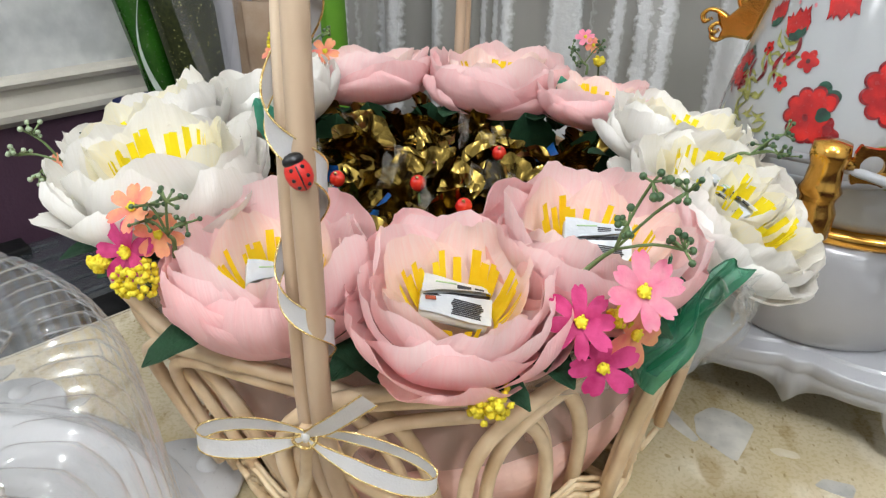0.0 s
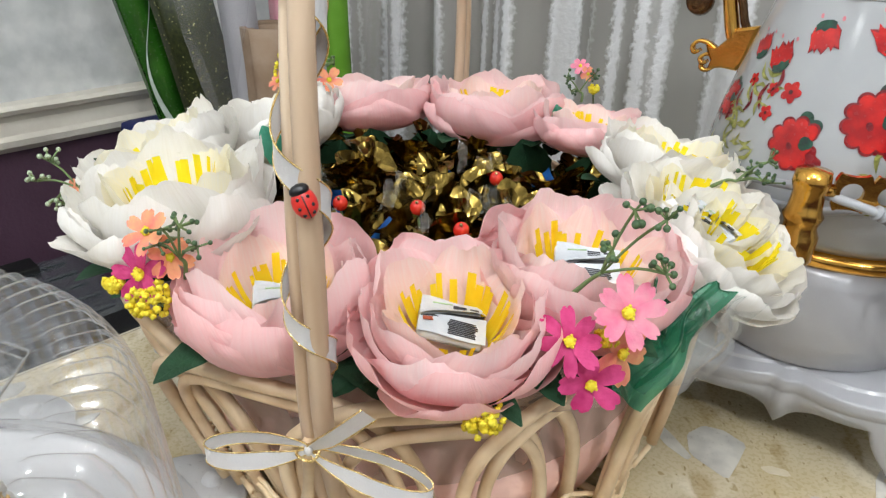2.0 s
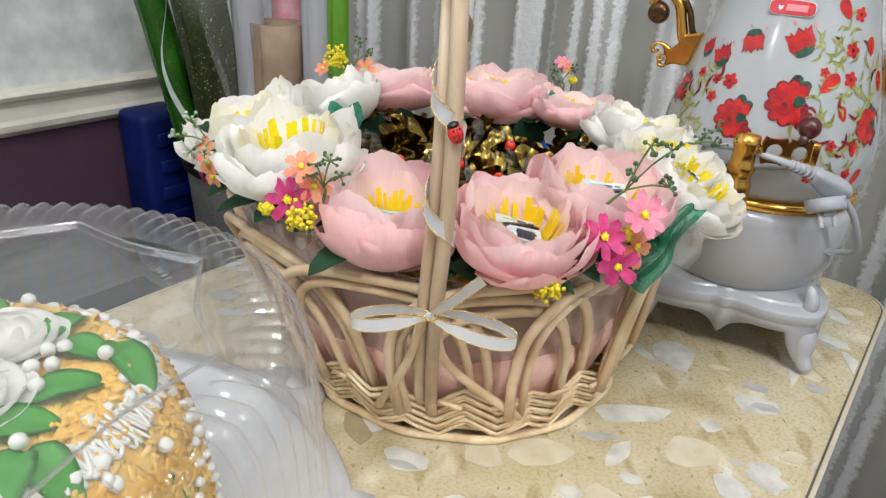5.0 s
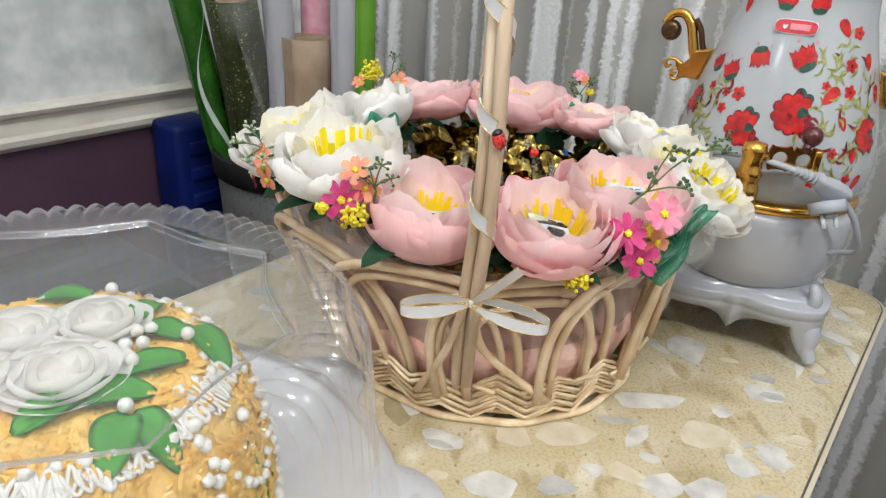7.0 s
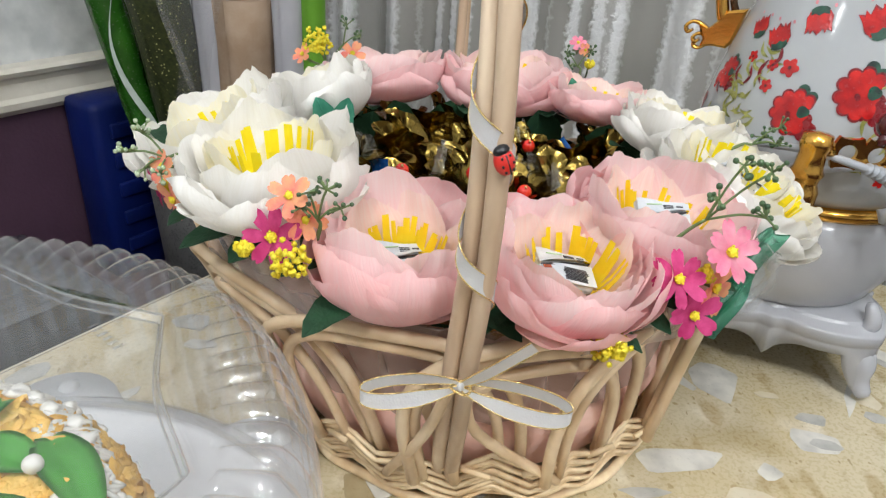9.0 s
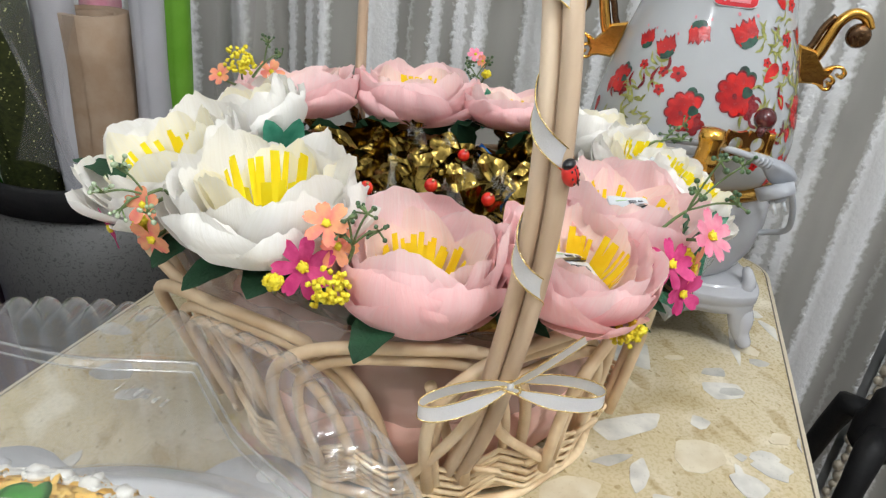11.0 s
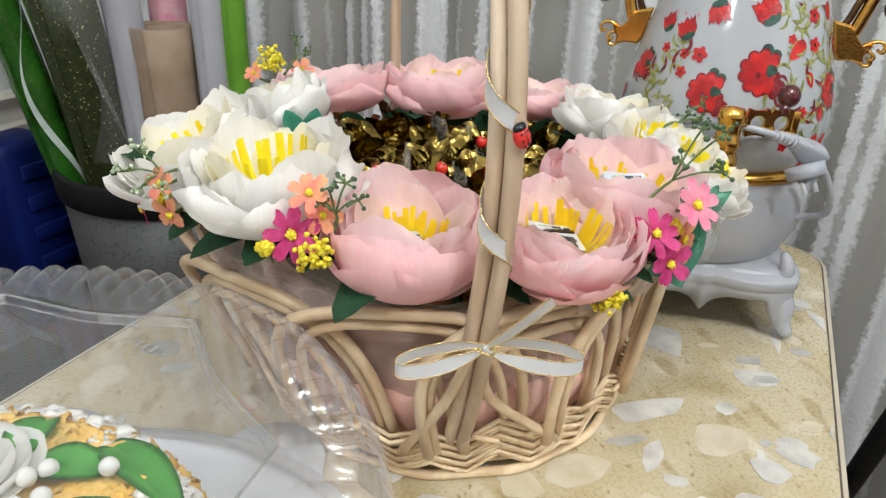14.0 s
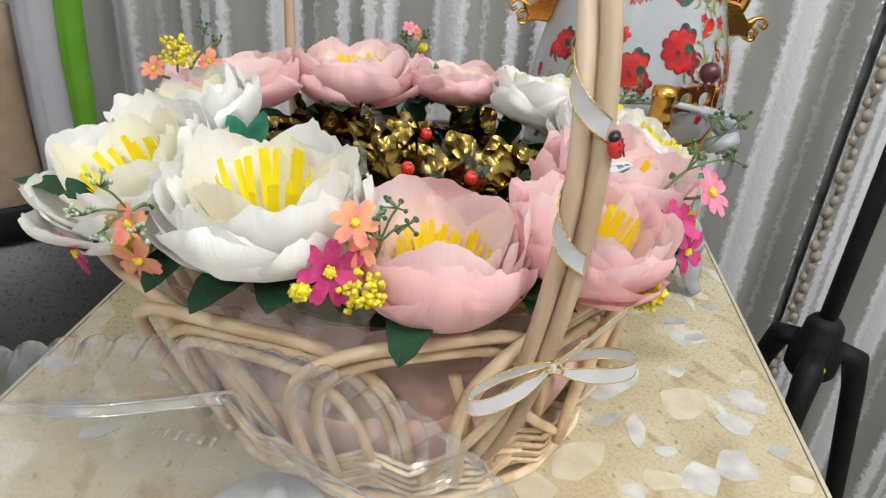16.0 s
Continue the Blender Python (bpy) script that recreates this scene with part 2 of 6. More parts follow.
EDGE_BAND = material("cream_edge_band", (0.62, 0.55, 0.42), 0.35, other=(0.55, 0.48, 0.36), scale=30, coat=0.2)
EDGE_DARK = material("dark_edge_line", (0.10, 0.08, 0.06), 0.5)
GREEN_FILM = material("green_wrapping_film", (0.012, 0.068, 0.006), 0.25, other=(0.032, 0.15, 0.014), scale=20, coat=0.4)
WHITE_PRINT = material("white_swirl_print", (0.62, 0.72, 0.64), 0.3)
LIME = material("lime_paper", (0.102, 0.281, 0.013), 0.6, other=(0.128, 0.319, 0.025), scale=30)
BEIGE = material("beige_kraft_paper", (0.285, 0.195, 0.125), 0.8, other=(0.335, 0.245, 0.172), scale=40)
PAPER_WHITE = material("white_paper_roll", (0.408, 0.408, 0.435), 0.6, other=(0.367, 0.367, 0.394), scale=12)
PAPER_PINK = material("pink_paper_roll", (0.72, 0.30, 0.40), 0.6, other=(0.78, 0.45, 0.50), scale=60)
TULLE = film("white_tulle", (0.62, 0.62, 0.63), (0.97, 0.97, 0.97), 0.5, 0.01, 0.08, 0.15)


def foil():
    """Crumpled gold foil: sharp creases from cells."""
    # Dark blotches in the colour stand in for dim surroundings mirrored by the foil.
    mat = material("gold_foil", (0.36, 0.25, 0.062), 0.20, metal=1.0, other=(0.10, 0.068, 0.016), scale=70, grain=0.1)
    n, l = links(mat)
    vor, bump, co = n.new("ShaderNodeTexVoronoi"), n.new("ShaderNodeBump"), n["Texture Coordinate"]
    vor.inputs["Scale"].default_value = 120
    bump.inputs["Strength"].default_value, bump.inputs["Distance"].default_value = 0.85, 0.004
    l.new(co.outputs["Object"], vor.inputs["Vector"])
    l.new(vor.outputs["Distance"], bump.inputs["Height"])
    l.new(bump.outputs[0], n["Principled BSDF"].inputs["Normal"])
    return mat


def glitter():
    """Olive mesh with a scatter of bright metal specks."""
    mat = material("olive_glitter_mesh", (0.014, 0.020, 0.005), 0.45, other=(0.040, 0.050, 0.012), scale=200, grain=0.35, grain_scale=700)
    n, l = links(mat)
    b, co = n["Principled BSDF"], n["Texture Coordinate"]
    base = b.inputs["Base Color"].links[0].from_socket
    vor, cmp_, sel, mul, mix = [n.new("ShaderNode" + k) for k in ("TexVoronoi", "Math", "Math", "Math", "Mix")]
    vor.inputs["Scale"].default_value = 230
    cmp_.operation, sel.operation, mul.operation = "LESS_THAN", "GREATER_THAN", "MULTIPLY"
    cmp_.inputs[1].default_value, sel.inputs[1].default_value = 0.24, 0.60
    l.new(co.outputs["Object"], vor.inputs["Vector"])
    l.new(vor.outputs["Distance"], cmp_.inputs[0])
    l.new(vor.outputs["Color"], sel.inputs[0])
    l.new(cmp_.outputs[0], mul.inputs[0])
    l.new(sel.outputs[0], mul.inputs[1])
    mix.data_type = "RGBA"
    mix.inputs["B"].default_value = (0.55, 0.55, 0.22, 1)
    l.new(mul.outputs[0], mix.inputs["Factor"])
    l.new(base, mix.inputs["A"])
    l.new(mix.outputs["Result"], b.inputs["Base Color"])
    return mat


def wallpaper():
    """Pale grey wallpaper with soft marbled patches."""
    return material("marbled_grey_wallpaper", (0.69, 0.70, 0.69), 0.6, other=(0.50, 0.52, 0.52), scale=22, grain=0.3, grain_scale=60)


def speckled():
    mat = material("grey_embossed_plastic", (0.245, 0.245, 0.245), 0.45, other=(0.288, 0.288, 0.288), scale=12, grain=0.1)
    n, l = links(mat)
    tex, cmp_, mix, co = n.new("ShaderNodeTexNoise"), n.new("ShaderNodeMapRange"), n.new("ShaderNodeMix"), n["Texture Coordinate"]
    tex.inputs["Scale"].default_value, tex.inputs["Detail"].default_value, tex.inputs["Distortion"].default_value = 250, 1, 1.2
    cmp_.inputs["From Min"].default_value, cmp_.inputs["From Max"].default_value = 0.36, 0.41
    mix.data_type = "RGBA"
    mix.inputs["A"].default_value = (0.030, 0.030, 0.030, 1)
    mix.inputs["B"].default_value = (0.078, 0.078, 0.077, 1)
    l.new(co.outputs["Object"], tex.inputs["Vector"])
    l.new(tex.outputs["Fac"], cmp_.inputs["Value"])
    l.new(cmp_.outputs[0], mix.inputs["Factor"])
    l.new(mix.outputs["Result"], n["Principled BSDF"].inputs["Base Color"])
    return mat


def terrazzo():
    """Beige composite top: sandy ground with small brown flecks."""
    mat = material("beige_terrazzo", (0.525, 0.432, 0.25), 0.28, other=(0.61, 0.54, 0.38), scale=11, grain=0.02, coat=0.25)
    n, l = links(mat)
    b, co = n["Principled BSDF"], n["Texture Coordinate"]
    first = b.inputs["Base Color"].links[0].from_socket
    for scale, low, high, colour, stretch in ((95, 0.70, 0.74, (0.36, 0.27, 0.13), (1, 1, 1)), (26, 0.58, 0.70, (0.74, 0.68, 0.54), (1, 0.7, 1)), (13, 0.53, 0.70, (0.37, 0.285, 0.135), (0.8, 1, 1)), (44, 0.60, 0.70, (0.40, 0.30, 0.15), (1, 0.5, 1)), (210, 0.70, 0.73, (0.30, 0.22, 0.10), (1, 0.5, 1))):
        tex, rng, mix, mp = n.new("ShaderNodeTexNoise"), n.new("ShaderNodeMapRange"), n.new("ShaderNodeMix"), n.new("ShaderNodeMapping")
        tex.inputs["Scale"].default_value, tex.inputs["Detail"].default_value = scale, 1
        mp.inputs["Scale"].default_value = stretch
        rng.inputs["From Min"].default_value, rng.inputs["From Max"].default_value = low, high
        rng.inputs["To Max"].default_value = 0.8
        mix.data_type = "RGBA"
        mix.inputs["B"].default_value = (*colour, 1)
        l.new(co.outputs["Object"], mp.inputs["Vector"])
        l.new(mp.outputs[0], tex.inputs["Vector"])
        l.new(tex.outputs["Fac"], rng.inputs["Value"])
        l.new(rng.outputs[0], mix.inputs["Factor"])
        l.new(first, mix.inputs["A"])
        first = mix.outputs["Result"]
    l.new(first, b.inputs["Base Color"])
    return mat


FOIL, GLITTER, WALLPAPER, SPECKLED, TERRAZZO = foil(), glitter(), wallpaper(), speckled(), terrazzo()
CLOTH = material("taupe_grey_curtain_cloth", (0.315, 0.305, 0.28), 0.6, other=(0.26, 0.255, 0.235), scale=10, grain=0.4, grain_scale=500, sheen=0.3, stretch=(1, 1, 0.3))


# ---- building helpers ----
def link_mesh(name, bm, mat, smooth=True):
    me = bpy.data.meshes.new(name)
    bm.to_mesh(me)
    bm.free()
    me.materials.append(mat)
    if smooth:
        me.polygons.foreach_set("use_smooth", [True] * len(me.polygons))
    return new(name, me)


def thing(name, at=(0, 0, 0), label="", category="", group="", kind=""):
    ob = new(name)
    ob.location = at
    ob.empty_display_size = 0.02
    return tagged(ob, label, category, group, kind)


def part(name, bm, mat, parent, label="", smooth=True):
    """One mesh under a thing or a part; its coordinates are those of the parent."""
    ob = link_mesh(name, bm, mat, smooth)
    ob.parent = parent
    return tagged(ob, label)


def tube(bm, pts, radius, seg=8, cap=True, flat=1.0):
    """A round rod along points; radius: a number or one for each point; flat: squeezes it across."""
    pts = [Vector(p) for p in pts]
    radii = radius if isinstance(radius, (list, tuple)) else [radius] * len(pts)
    side, rings = None, []
    for i, p in enumerate(pts):
        t = (pts[min(i + 1, len(pts) - 1)] - pts[max(i - 1, 0)]).normalized()
        if side is None:
            side = t.orthogonal().normalized()
        side = (side - t * side.dot(t)).normalized()
        up = t.cross(side)
        rings.append([bm.verts.new(p + (side * math.cos(a) + up * math.sin(a) * flat) * radii[i]) for a in [k * math.tau / seg for k in range(seg)]])
    for a, b in zip(rings, rings[1:]):
        for k in range(seg):
            bm.faces.new((a[k], a[(k + 1) % seg], b[(k + 1) % seg], b[k]))
    if cap:
        bm.faces.new(rings[0][::-1])
        bm.faces.new(rings[-1])
    return bm


def closed_tube(bm, pts, radius, seg=6):
    pts = [Vector(p) for p in pts]
    rings, n = [], len(pts)
    for i, p in enumerate(pts):
        t = (pts[(i + 1) % n] - pts[i - 1]).normalized()
        out = t.cross(UP).normalized()
        up = out.cross(t)
        rings.append([bm.verts.new(p + (out * math.cos(a) + up * math.sin(a)) * radius) for a in [k * math.tau / seg for k in range(seg)]])
    for i in range(n):
        a, b = rings[i], rings[(i + 1) % n]
        for k in range(seg):
            bm.faces.new((a[k], a[(k + 1) % seg], b[(k + 1) % seg], b[k]))
    return bm


def sheet(bm, rows, uvs=True, closed=False):
    """A surface from rows of points, with its own UV map."""
    layer = bm.loops.layers.uv.verify()
    vs = [[bm.verts.new(p) for p in row] for row in rows]
    m, n = len(vs), len(vs[0])
    for i in range(m - 1):
        for j in range(n if closed else n - 1):
            k = (j + 1) % n
            f = bm.faces.new((vs[i][j], vs[i][k], vs[i + 1][k], vs[i + 1][j]))
            for lp, (a, b) in zip(f.loops, ((j, i), (j + 1, i), (j + 1, i + 1), (j, i + 1))):
                lp[layer].uv = (a / (n - 1), b / (m - 1))
    return bm


def lathe(bm, profile, seg=48, turn=lambda a, r, z: (r * math.cos(a), r * math.sin(a), z)):
    rows = [[turn(k * math.tau / seg, r, z) for k in range(seg)] for r, z in profile]
    return sheet(bm, rows, closed=True)


def block(bm, size, m=Matrix(), bevel=0.0, seg=2):
    made = bmesh.ops.create_cube(bm, size=1, matrix=m @ Matrix.Diagonal((*size, 1)))
    if bevel:
        edges = list({e for v in made["verts"] for e in v.link_edges})
        bmesh.ops.bevel(bm, geom=edges, offset=bevel, segments=seg, affect="EDGES", profile=0.6)
    return bm


def ball(bm, at, r, u=10, v=7, squash=(1, 1, 1)):
    bmesh.ops.create_uvsphere(bm, u_segments=u, v_segments=v, radius=r, matrix=Matrix.Translation(at) @ Matrix.Diagonal((*squash, 1)))
    return bm


def plate(bm, outline, z0, z1):
    """A flat slab with the given outline (x, y), from z0 to z1."""
    low, high = [bm.verts.new((x, y, z0)) for x, y in outline], [bm.verts.new((x, y, z1)) for x, y in outline]
    n = len(outline)
    for k in range(n):
        bm.faces.new((low[k], low[(k + 1) % n], high[(k + 1) % n], high[k]))
    bm.faces.new(high)
    bm.faces.new(low[::-1])
    return bm


def frame_to(axis, spin=0.0):
    """The turn that takes z to the axis."""
    return UP.rotation_difference(Vector(axis).normalized()).to_matrix().to_4x4() @ pose(0, 0, 0, 0, 0, spin)


def smooth_path(pts, n):
    """Points along a soft curve through the given ones."""
    pts = [Vector(p) for p in pts]
    out = []
    for i in range(n + 1):
        s = i / n * (len(pts) - 1)
        k = min(int(s), len(pts) - 2)
        t = s - k
        p0, p1, p2, p3 = pts[max(k - 1, 0)], pts[k], pts[k + 1], pts[min(k + 2, len(pts) - 1)]
        out.append(0.5 * (2 * p1 + (p2 - p0) * t + (2 * p0 - 5 * p1 + 4 * p2 - p3) * t ** 2 + (3 * p1 - p0 - 3 * p2 + p3) * t ** 3))
    return out


def set_at(ob, m):
    ob.matrix_basis = m
    return ob


R = random.Random


# ---- the room ----
def slab(name, u0, u1, v0, v1, z0, z1, mat, label, category="wall"):
    bm = block(bmesh.new(), (u1 - u0, v1 - v0, z1 - z0))
    ob = link_mesh(name, bm, mat, smooth=False)
    ob.matrix_basis = pose(*uv((u0 + u1) / 2, (v0 + v1) / 2, (z0 + z1) / 2), 0, 0, TABLE_TURN)
    return tagged(ob, label, category, kind="structure")


slab("floor", -1.1, 2.3, -2.7, 0.86, -0.85, -0.75, FLOOR_MAT, "brown floor of the room", "floor")
# The ceiling is out of view, kept pale to bounce lamp light down.
slab("ceiling", -1.1, 2.3, -2.7, 0.86, 1.85, 1.95, PLASTER, "unseen white ceiling that bounces lamp light", "ceiling")
slab("wall_west_upper", -1.1, -1.0, -2.6, 0.76, 0.085, 1.85, WALLPAPER, "unseen wall in pale grey marbled wallpaper above a moulding")
slab("wall_west_lower", -1.1, -1.0, -2.6, 0.76, -0.75, 0.06, PURPLE_WALL, "dark purple painted lower wall")
slab("wall_north", -1.1, 2.3, 0.76, 0.86, -0.75, 1.85, WALLPAPER, "pale grey wall behind the curtain")
# East and south walls are unseen, added with dark lower halves to cut fill light.
slab("wall_east_upper", 2.2, 2.3, -2.6, 0.76, 0.06, 1.85, WALLPAPER, "unseen wall in pale grey marbled wallpaper")
slab("wall_east_lower", 2.196, 2.3, -2.6, 0.76, -0.75, 0.06, PURPLE_WALL, "dark purple painted lower wall")
slab("wall_south_upper", -1.1, 2.3, -2.7, -2.6, 0.06, 1.85, WALLPAPER, "unseen wall in pale grey marbled wallpaper")
slab("wall_south_lower", -1.1, 2.3, -2.7, -2.596, -0.75, 0.06, PURPLE_WALL, "dark purple painted lower wall")

# The moulding between paper and paint: a profile drawn along the wall.
bm = bmesh.new()
profile = [(0, 0.040), (0.010, 0.040), (0.022, 0.050), (0.024, 0.060), (0.016, 0.066), (0.013, 0.086), (0.016, 0.095), (0.026, 0.099), (0.030, 0.106), (0.024, 0.112), (0, 0.113)]
sheet(bm, [[uv(-1.0 + o, v, z) for o, z in profile] for v in (-2.6, -1.0, 0.76)])
tagged(link_mesh("trim", bm, TRIM, smooth=False), "cream moulded chair rail along the wall", "moulding", kind="structure")


def stripe_nodes(mat):
    """Fuzzy white chenille stripes woven into the curtain, along its height."""
    n, l = links(mat)
    b, co = n["Principled BSDF"], n["Texture Coordinate"]
    base = b.inputs["Base Color"].links[0].from_socket
    sep, tex, add, mul, fr, ramp, mix = [n.new("ShaderNode" + k) for k in ("VectorMath", "TexNoise", "Math", "Math", "Math", "ValToRGB", "Mix")]
    tex.inputs["Scale"].default_value, tex.inputs["Detail"].default_value = 120, 8
    l.new(co.outputs["Object"], sep.inputs[0])
    sep.operation = "DOT_PRODUCT"
    sep.inputs[1].default_value = tuple(U)
    l.new(co.outputs["Object"], tex.inputs["Vector"])
    add.operation, mul.operation, fr.operation = "MULTIPLY_ADD", "MULTIPLY_ADD", "FRACT"
    add.inputs[1].default_value = 0.085
    l.new(tex.outputs["Fac"], add.inputs[0])
    mul.inputs[1].default_value, mul.inputs[2].default_value = 4.0, 4.815
    l.new(sep.outputs["Value"], mul.inputs[0])
    l.new(mul.outputs[0], add.inputs[2])
    l.new(add.outputs[0], fr.inputs[0])
    el = ramp.color_ramp.elements
    el[0].position, el[0].color = 0.0, (0, 0, 0, 1)
    el[1].position, el[1].color = 1.0, (0, 0, 0, 1)
    for p, c in ((0.04, 0), (0.075, 0.9), (0.11, 0.6), (0.20, 0.75), (0.235, 0.95), (0.27, 0.05), (0.34, 0.0), (0.36, 0.3), (0.38, 0), (0.475, 0), (0.50, 0.95), (0.545, 0.9), (0.575, 0.1), (0.64, 0), (0.66, 0.9), (0.705, 0.9), (0.725, 0.25), (0.75, 0.3), (0.77, 0.95), (0.81, 0.9), (0.85, 0)):
        e = el.new(p)
        e.color = (c, c, c, 1)
    l.new(fr.outputs[0], ramp.inputs[0])
    mix.data_type = "RGBA"
    mix.inputs["B"].default_value = (0.76, 0.77, 0.78, 1)
    l.new(ramp.outputs["Color"], mix.inputs["Factor"])
    l.new(base, mix.inputs["A"])
    l.new(mix.outputs["Result"], b.inputs["Base Color"])
    grow, bump = n.new("ShaderNodeMath"), n.new("ShaderNodeBump")
    grow.operation = "MULTIPLY"
    l.new(ramp.outputs["Color"], grow.inputs[0])
    l.new(tex.outputs["Fac"], grow.inputs[1])
    bump.inputs["Strength"].default_value, bump.inputs["Distance"].default_value = 0.8, 0.004
    l.new(grow.outputs[0], bump.inputs["Height"])
    l.new(bump.outputs[0], b.inputs["Normal"])


def curtain(name, u0, u1, label, shift):
    n = int((u1 - u0) / 0.006)
    rows = []
    for z in (-0.72, -0.4, -0.1, 0.2, 0.6, 1.2, 1.78):
        row = []
        for i in range(n + 1):
            u = u0 + (u1 - u0) * i / n
            deep = 0.65 + 0.35 * math.sin(u * 7 + shift)
            v = 0.69 + 0.022 * deep * math.sin(u * 42 + 1.6 * math.sin(u * 9 + shift) + 0.12 * z) + 0.004 * math.sin(u * 90 + z + shift)
            row.append(uv(u, v, z))
        rows.append(row)
    return tagged(link_mesh(name, sheet(bmesh.new(), rows), CLOTH), label, "curtain")


stripe_nodes(CLOTH)
curtain("curtain", -0.99, 0.41, "taupe-grey pleated curtain with fuzzy white vertical stripes", 0.4)
curtain("curtain", 0.425, 2.15, "taupe-grey pleated curtain with fuzzy white stripes and a beaded edge", 1.9)
strand = thing("bead_trim", (0, 0, 0), "string of small cream beads down the curtain's edge", "bead trim")
cord = part("cord", tube(bmesh.new(), [uv(0.418, 0.645, z) for z in (-0.72, 0.5, 1.78)], 0.003), BEAD, strand)
for k in range(70):
    bead_at = uv(0.415 + 0.004 * math.sin(k * 2.1), 0.640, -0.70 + k * 0.0185)
    part("bead", ball(bmesh.new(), bead_at, 0.0075 + 0.0015 * math.sin(k * 1.7), 8, 6, (1, 1, 1.2)), BEAD, strand)

# ---- the table ----
table = thing("table", (0, 0, 0), "beige terrazzo-pattern table with rounded corners", "table")


def rounded(u0, u1, v0, v1, r, seg=8):
    out = []
    for cu, cv, a0 in ((u1 - r, v1 - r, 0), (u0 + r, v1 - r, 90), (u0 + r, v0 + r, 180), (u1 - r, v0 + r, 270)):
        for k in range(seg + 1):
            a = radians(a0 + 90 * k / seg)
            p = uv(cu + r * math.cos(a), cv + r * math.sin(a))
            out.append((p.x, p.y))
    return out


part("tabletop", plate(bmesh.new(), rounded(-0.449, 0.199, -0.75, 0.602, 0.052), -0.028, 0.0), TERRAZZO, table, "beige top with white and grey stone chips", smooth=False)
part("edge_seam", plate(bmesh.new(), rounded(-0.451, 0.201, -0.752, 0.604, 0.054), -0.027, -0.0006), EDGE_DARK, table, smooth=False)
part("edge_band", plate(bmesh.new(), rounded(-0.455, 0.205, -0.756, 0.608, 0.058), -0.030, -0.0015), EDGE_BAND, table, "cream plastic edge band", smooth=False)
for lu in (-0.38, 0.13):
    for lv in (-0.66, 0.5):
        part("leg", tube(bmesh.new(), [uv(lu, lv, -0.75), uv(lu, lv, -0.028)], 0.022, 14), TRAY_WHITE, table)


CHIPS = []


def chip(u, v, a, b, turn, mat):
    """A stone chip with an angular outline, lying in the table's surface."""
    rng = R(int(1e6 * abs(u) + 1e4 * abs(v)))
    n = rng.choice((6, 7, 8))
    pts = []
    for k in range(n):
        ang = math.tau * (k + rng.uniform(-0.3, 0.3)) / n
        s = rng.uniform(0.66, 1.16)
        du, dv = a * s * math.cos(ang), b * s * math.sin(ang)
        t = radians(turn)
        pts.append(uv(min(u + du * math.cos(t) - dv * math.sin(t), 0.1975), v + du * math.sin(t) + dv * math.cos(t)))
    CHIPS.append(1)
    low = 0.0003 + len(CHIPS) * 0.000006
    soft = []
    for p, q in zip(pts, pts[1:] + pts[:1]):
        soft += [tuple((p * 0.88 + q * 0.12)[:2]), tuple((p * 0.12 + q * 0.88)[:2])]
    part("stone_chip", plate(bmesh.new(), soft, -0.001, low), mat, table, smooth=False)


chip(0.047, 0.164, 0.045, 0.019, 37, CHIP_WHITE)
chip(0.138, 0.258, 0.024, 0.017, 22, CHIP_WHITE)
chip(0.144, 0.258, 0.015, 0.008, 22, CHIP_GREY)
chip(0.039, 0.112, 0.020, 0.006, 36, CHIP_GREY)
chip(0.014, 0.062, 0.034, 0.020, 43, CHIP_CREAM)
chip(-0.034, 0.032, 0.014, 0.010, 41, CHIP_WHITE)
chip(-0.068, -0.022, 0.026, 0.014, 16, CHIP_WHITE)
chip(-0.067, -0.029, 0.014, 0.005, 16, CHIP_GREY)
chip(0.041, 0.286, 0.024, 0.033, 43, CHIP_WHITE)
chip(0.009, 0.267, 0.009, 0.027, 69, CHIP_WHITE)
chip(0.111, 0.194, 0.013, 0.010, 42, CHIP_WHITE)
chip(0.161, 0.439, 0.027, 0.012, -18, CHIP_WHITE)
chip(0.161, 0.424, 0.017, 0.006, -18, CHIP_GREY)
chip(0.150, 0.349, 0.006, 0.038, 4, CHIP_WHITE)
chip(0.110, 0.151, 0.035, 0.021, 43, CHIP_CREAM)
chip(0.163, 0.170, 0.016, 0.011, 20, CHIP_WHITE)
chip(0.144, 0.162, 0.007, 0.005, 44, CHIP_GREY)
chip(-0.125, -0.019, 0.016, 0.023, 41, CHIP_DARK)
chip(0.126, 0.285, 0.018, 0.009, 30, CHIP_GREY)
chip(0.158, 0.502, 0.013, 0.019, 44, CHIP_WHITE)
chip(-0.158, 0.038, 0.016, 0.025, 43, CHIP_DARK)
chip(0.169, 0.159, 0.018, 0.014, -23, CHIP_WHITE)
chip(0.143, 0.139, 0.004, 0.016, 10, CHIP_WHITE)
chip(0.135, 0.075, 0.017, 0.025, -46, CHIP_WHITE)
chip(0.200, 0.201, 0.007, 0.011, 15, CHIP_WHITE)
chip(0.173, 0.325, 0.012, 0.008, 15, CHIP_GREY)
chip(0.201, 0.399, 0.011, 0.030, 45, CHIP_WHITE)
chip(-0.025, 0.026, 0.019, 0.017, 9, CHIP_CREAM)
chip(0.083, 0.083, 0.012, 0.008, 10, CHIP_WHITE)
chip(0.178, 0.101, 0.009, 0.011, -37, CHIP_GREY)
chip(0.184, 0.066, 0.011, 0.014, -38, CHIP_CREAM)
chip(0.051, 0.035, 0.011, 0.008, -2, CHIP_WHITE)
chip(-0.438, 0.163, 0.010, 0.030, 13, CHIP_CREAM)
chip(-0.437, 0.091, 0.018, 0.011, 13, CHIP_WHITE)
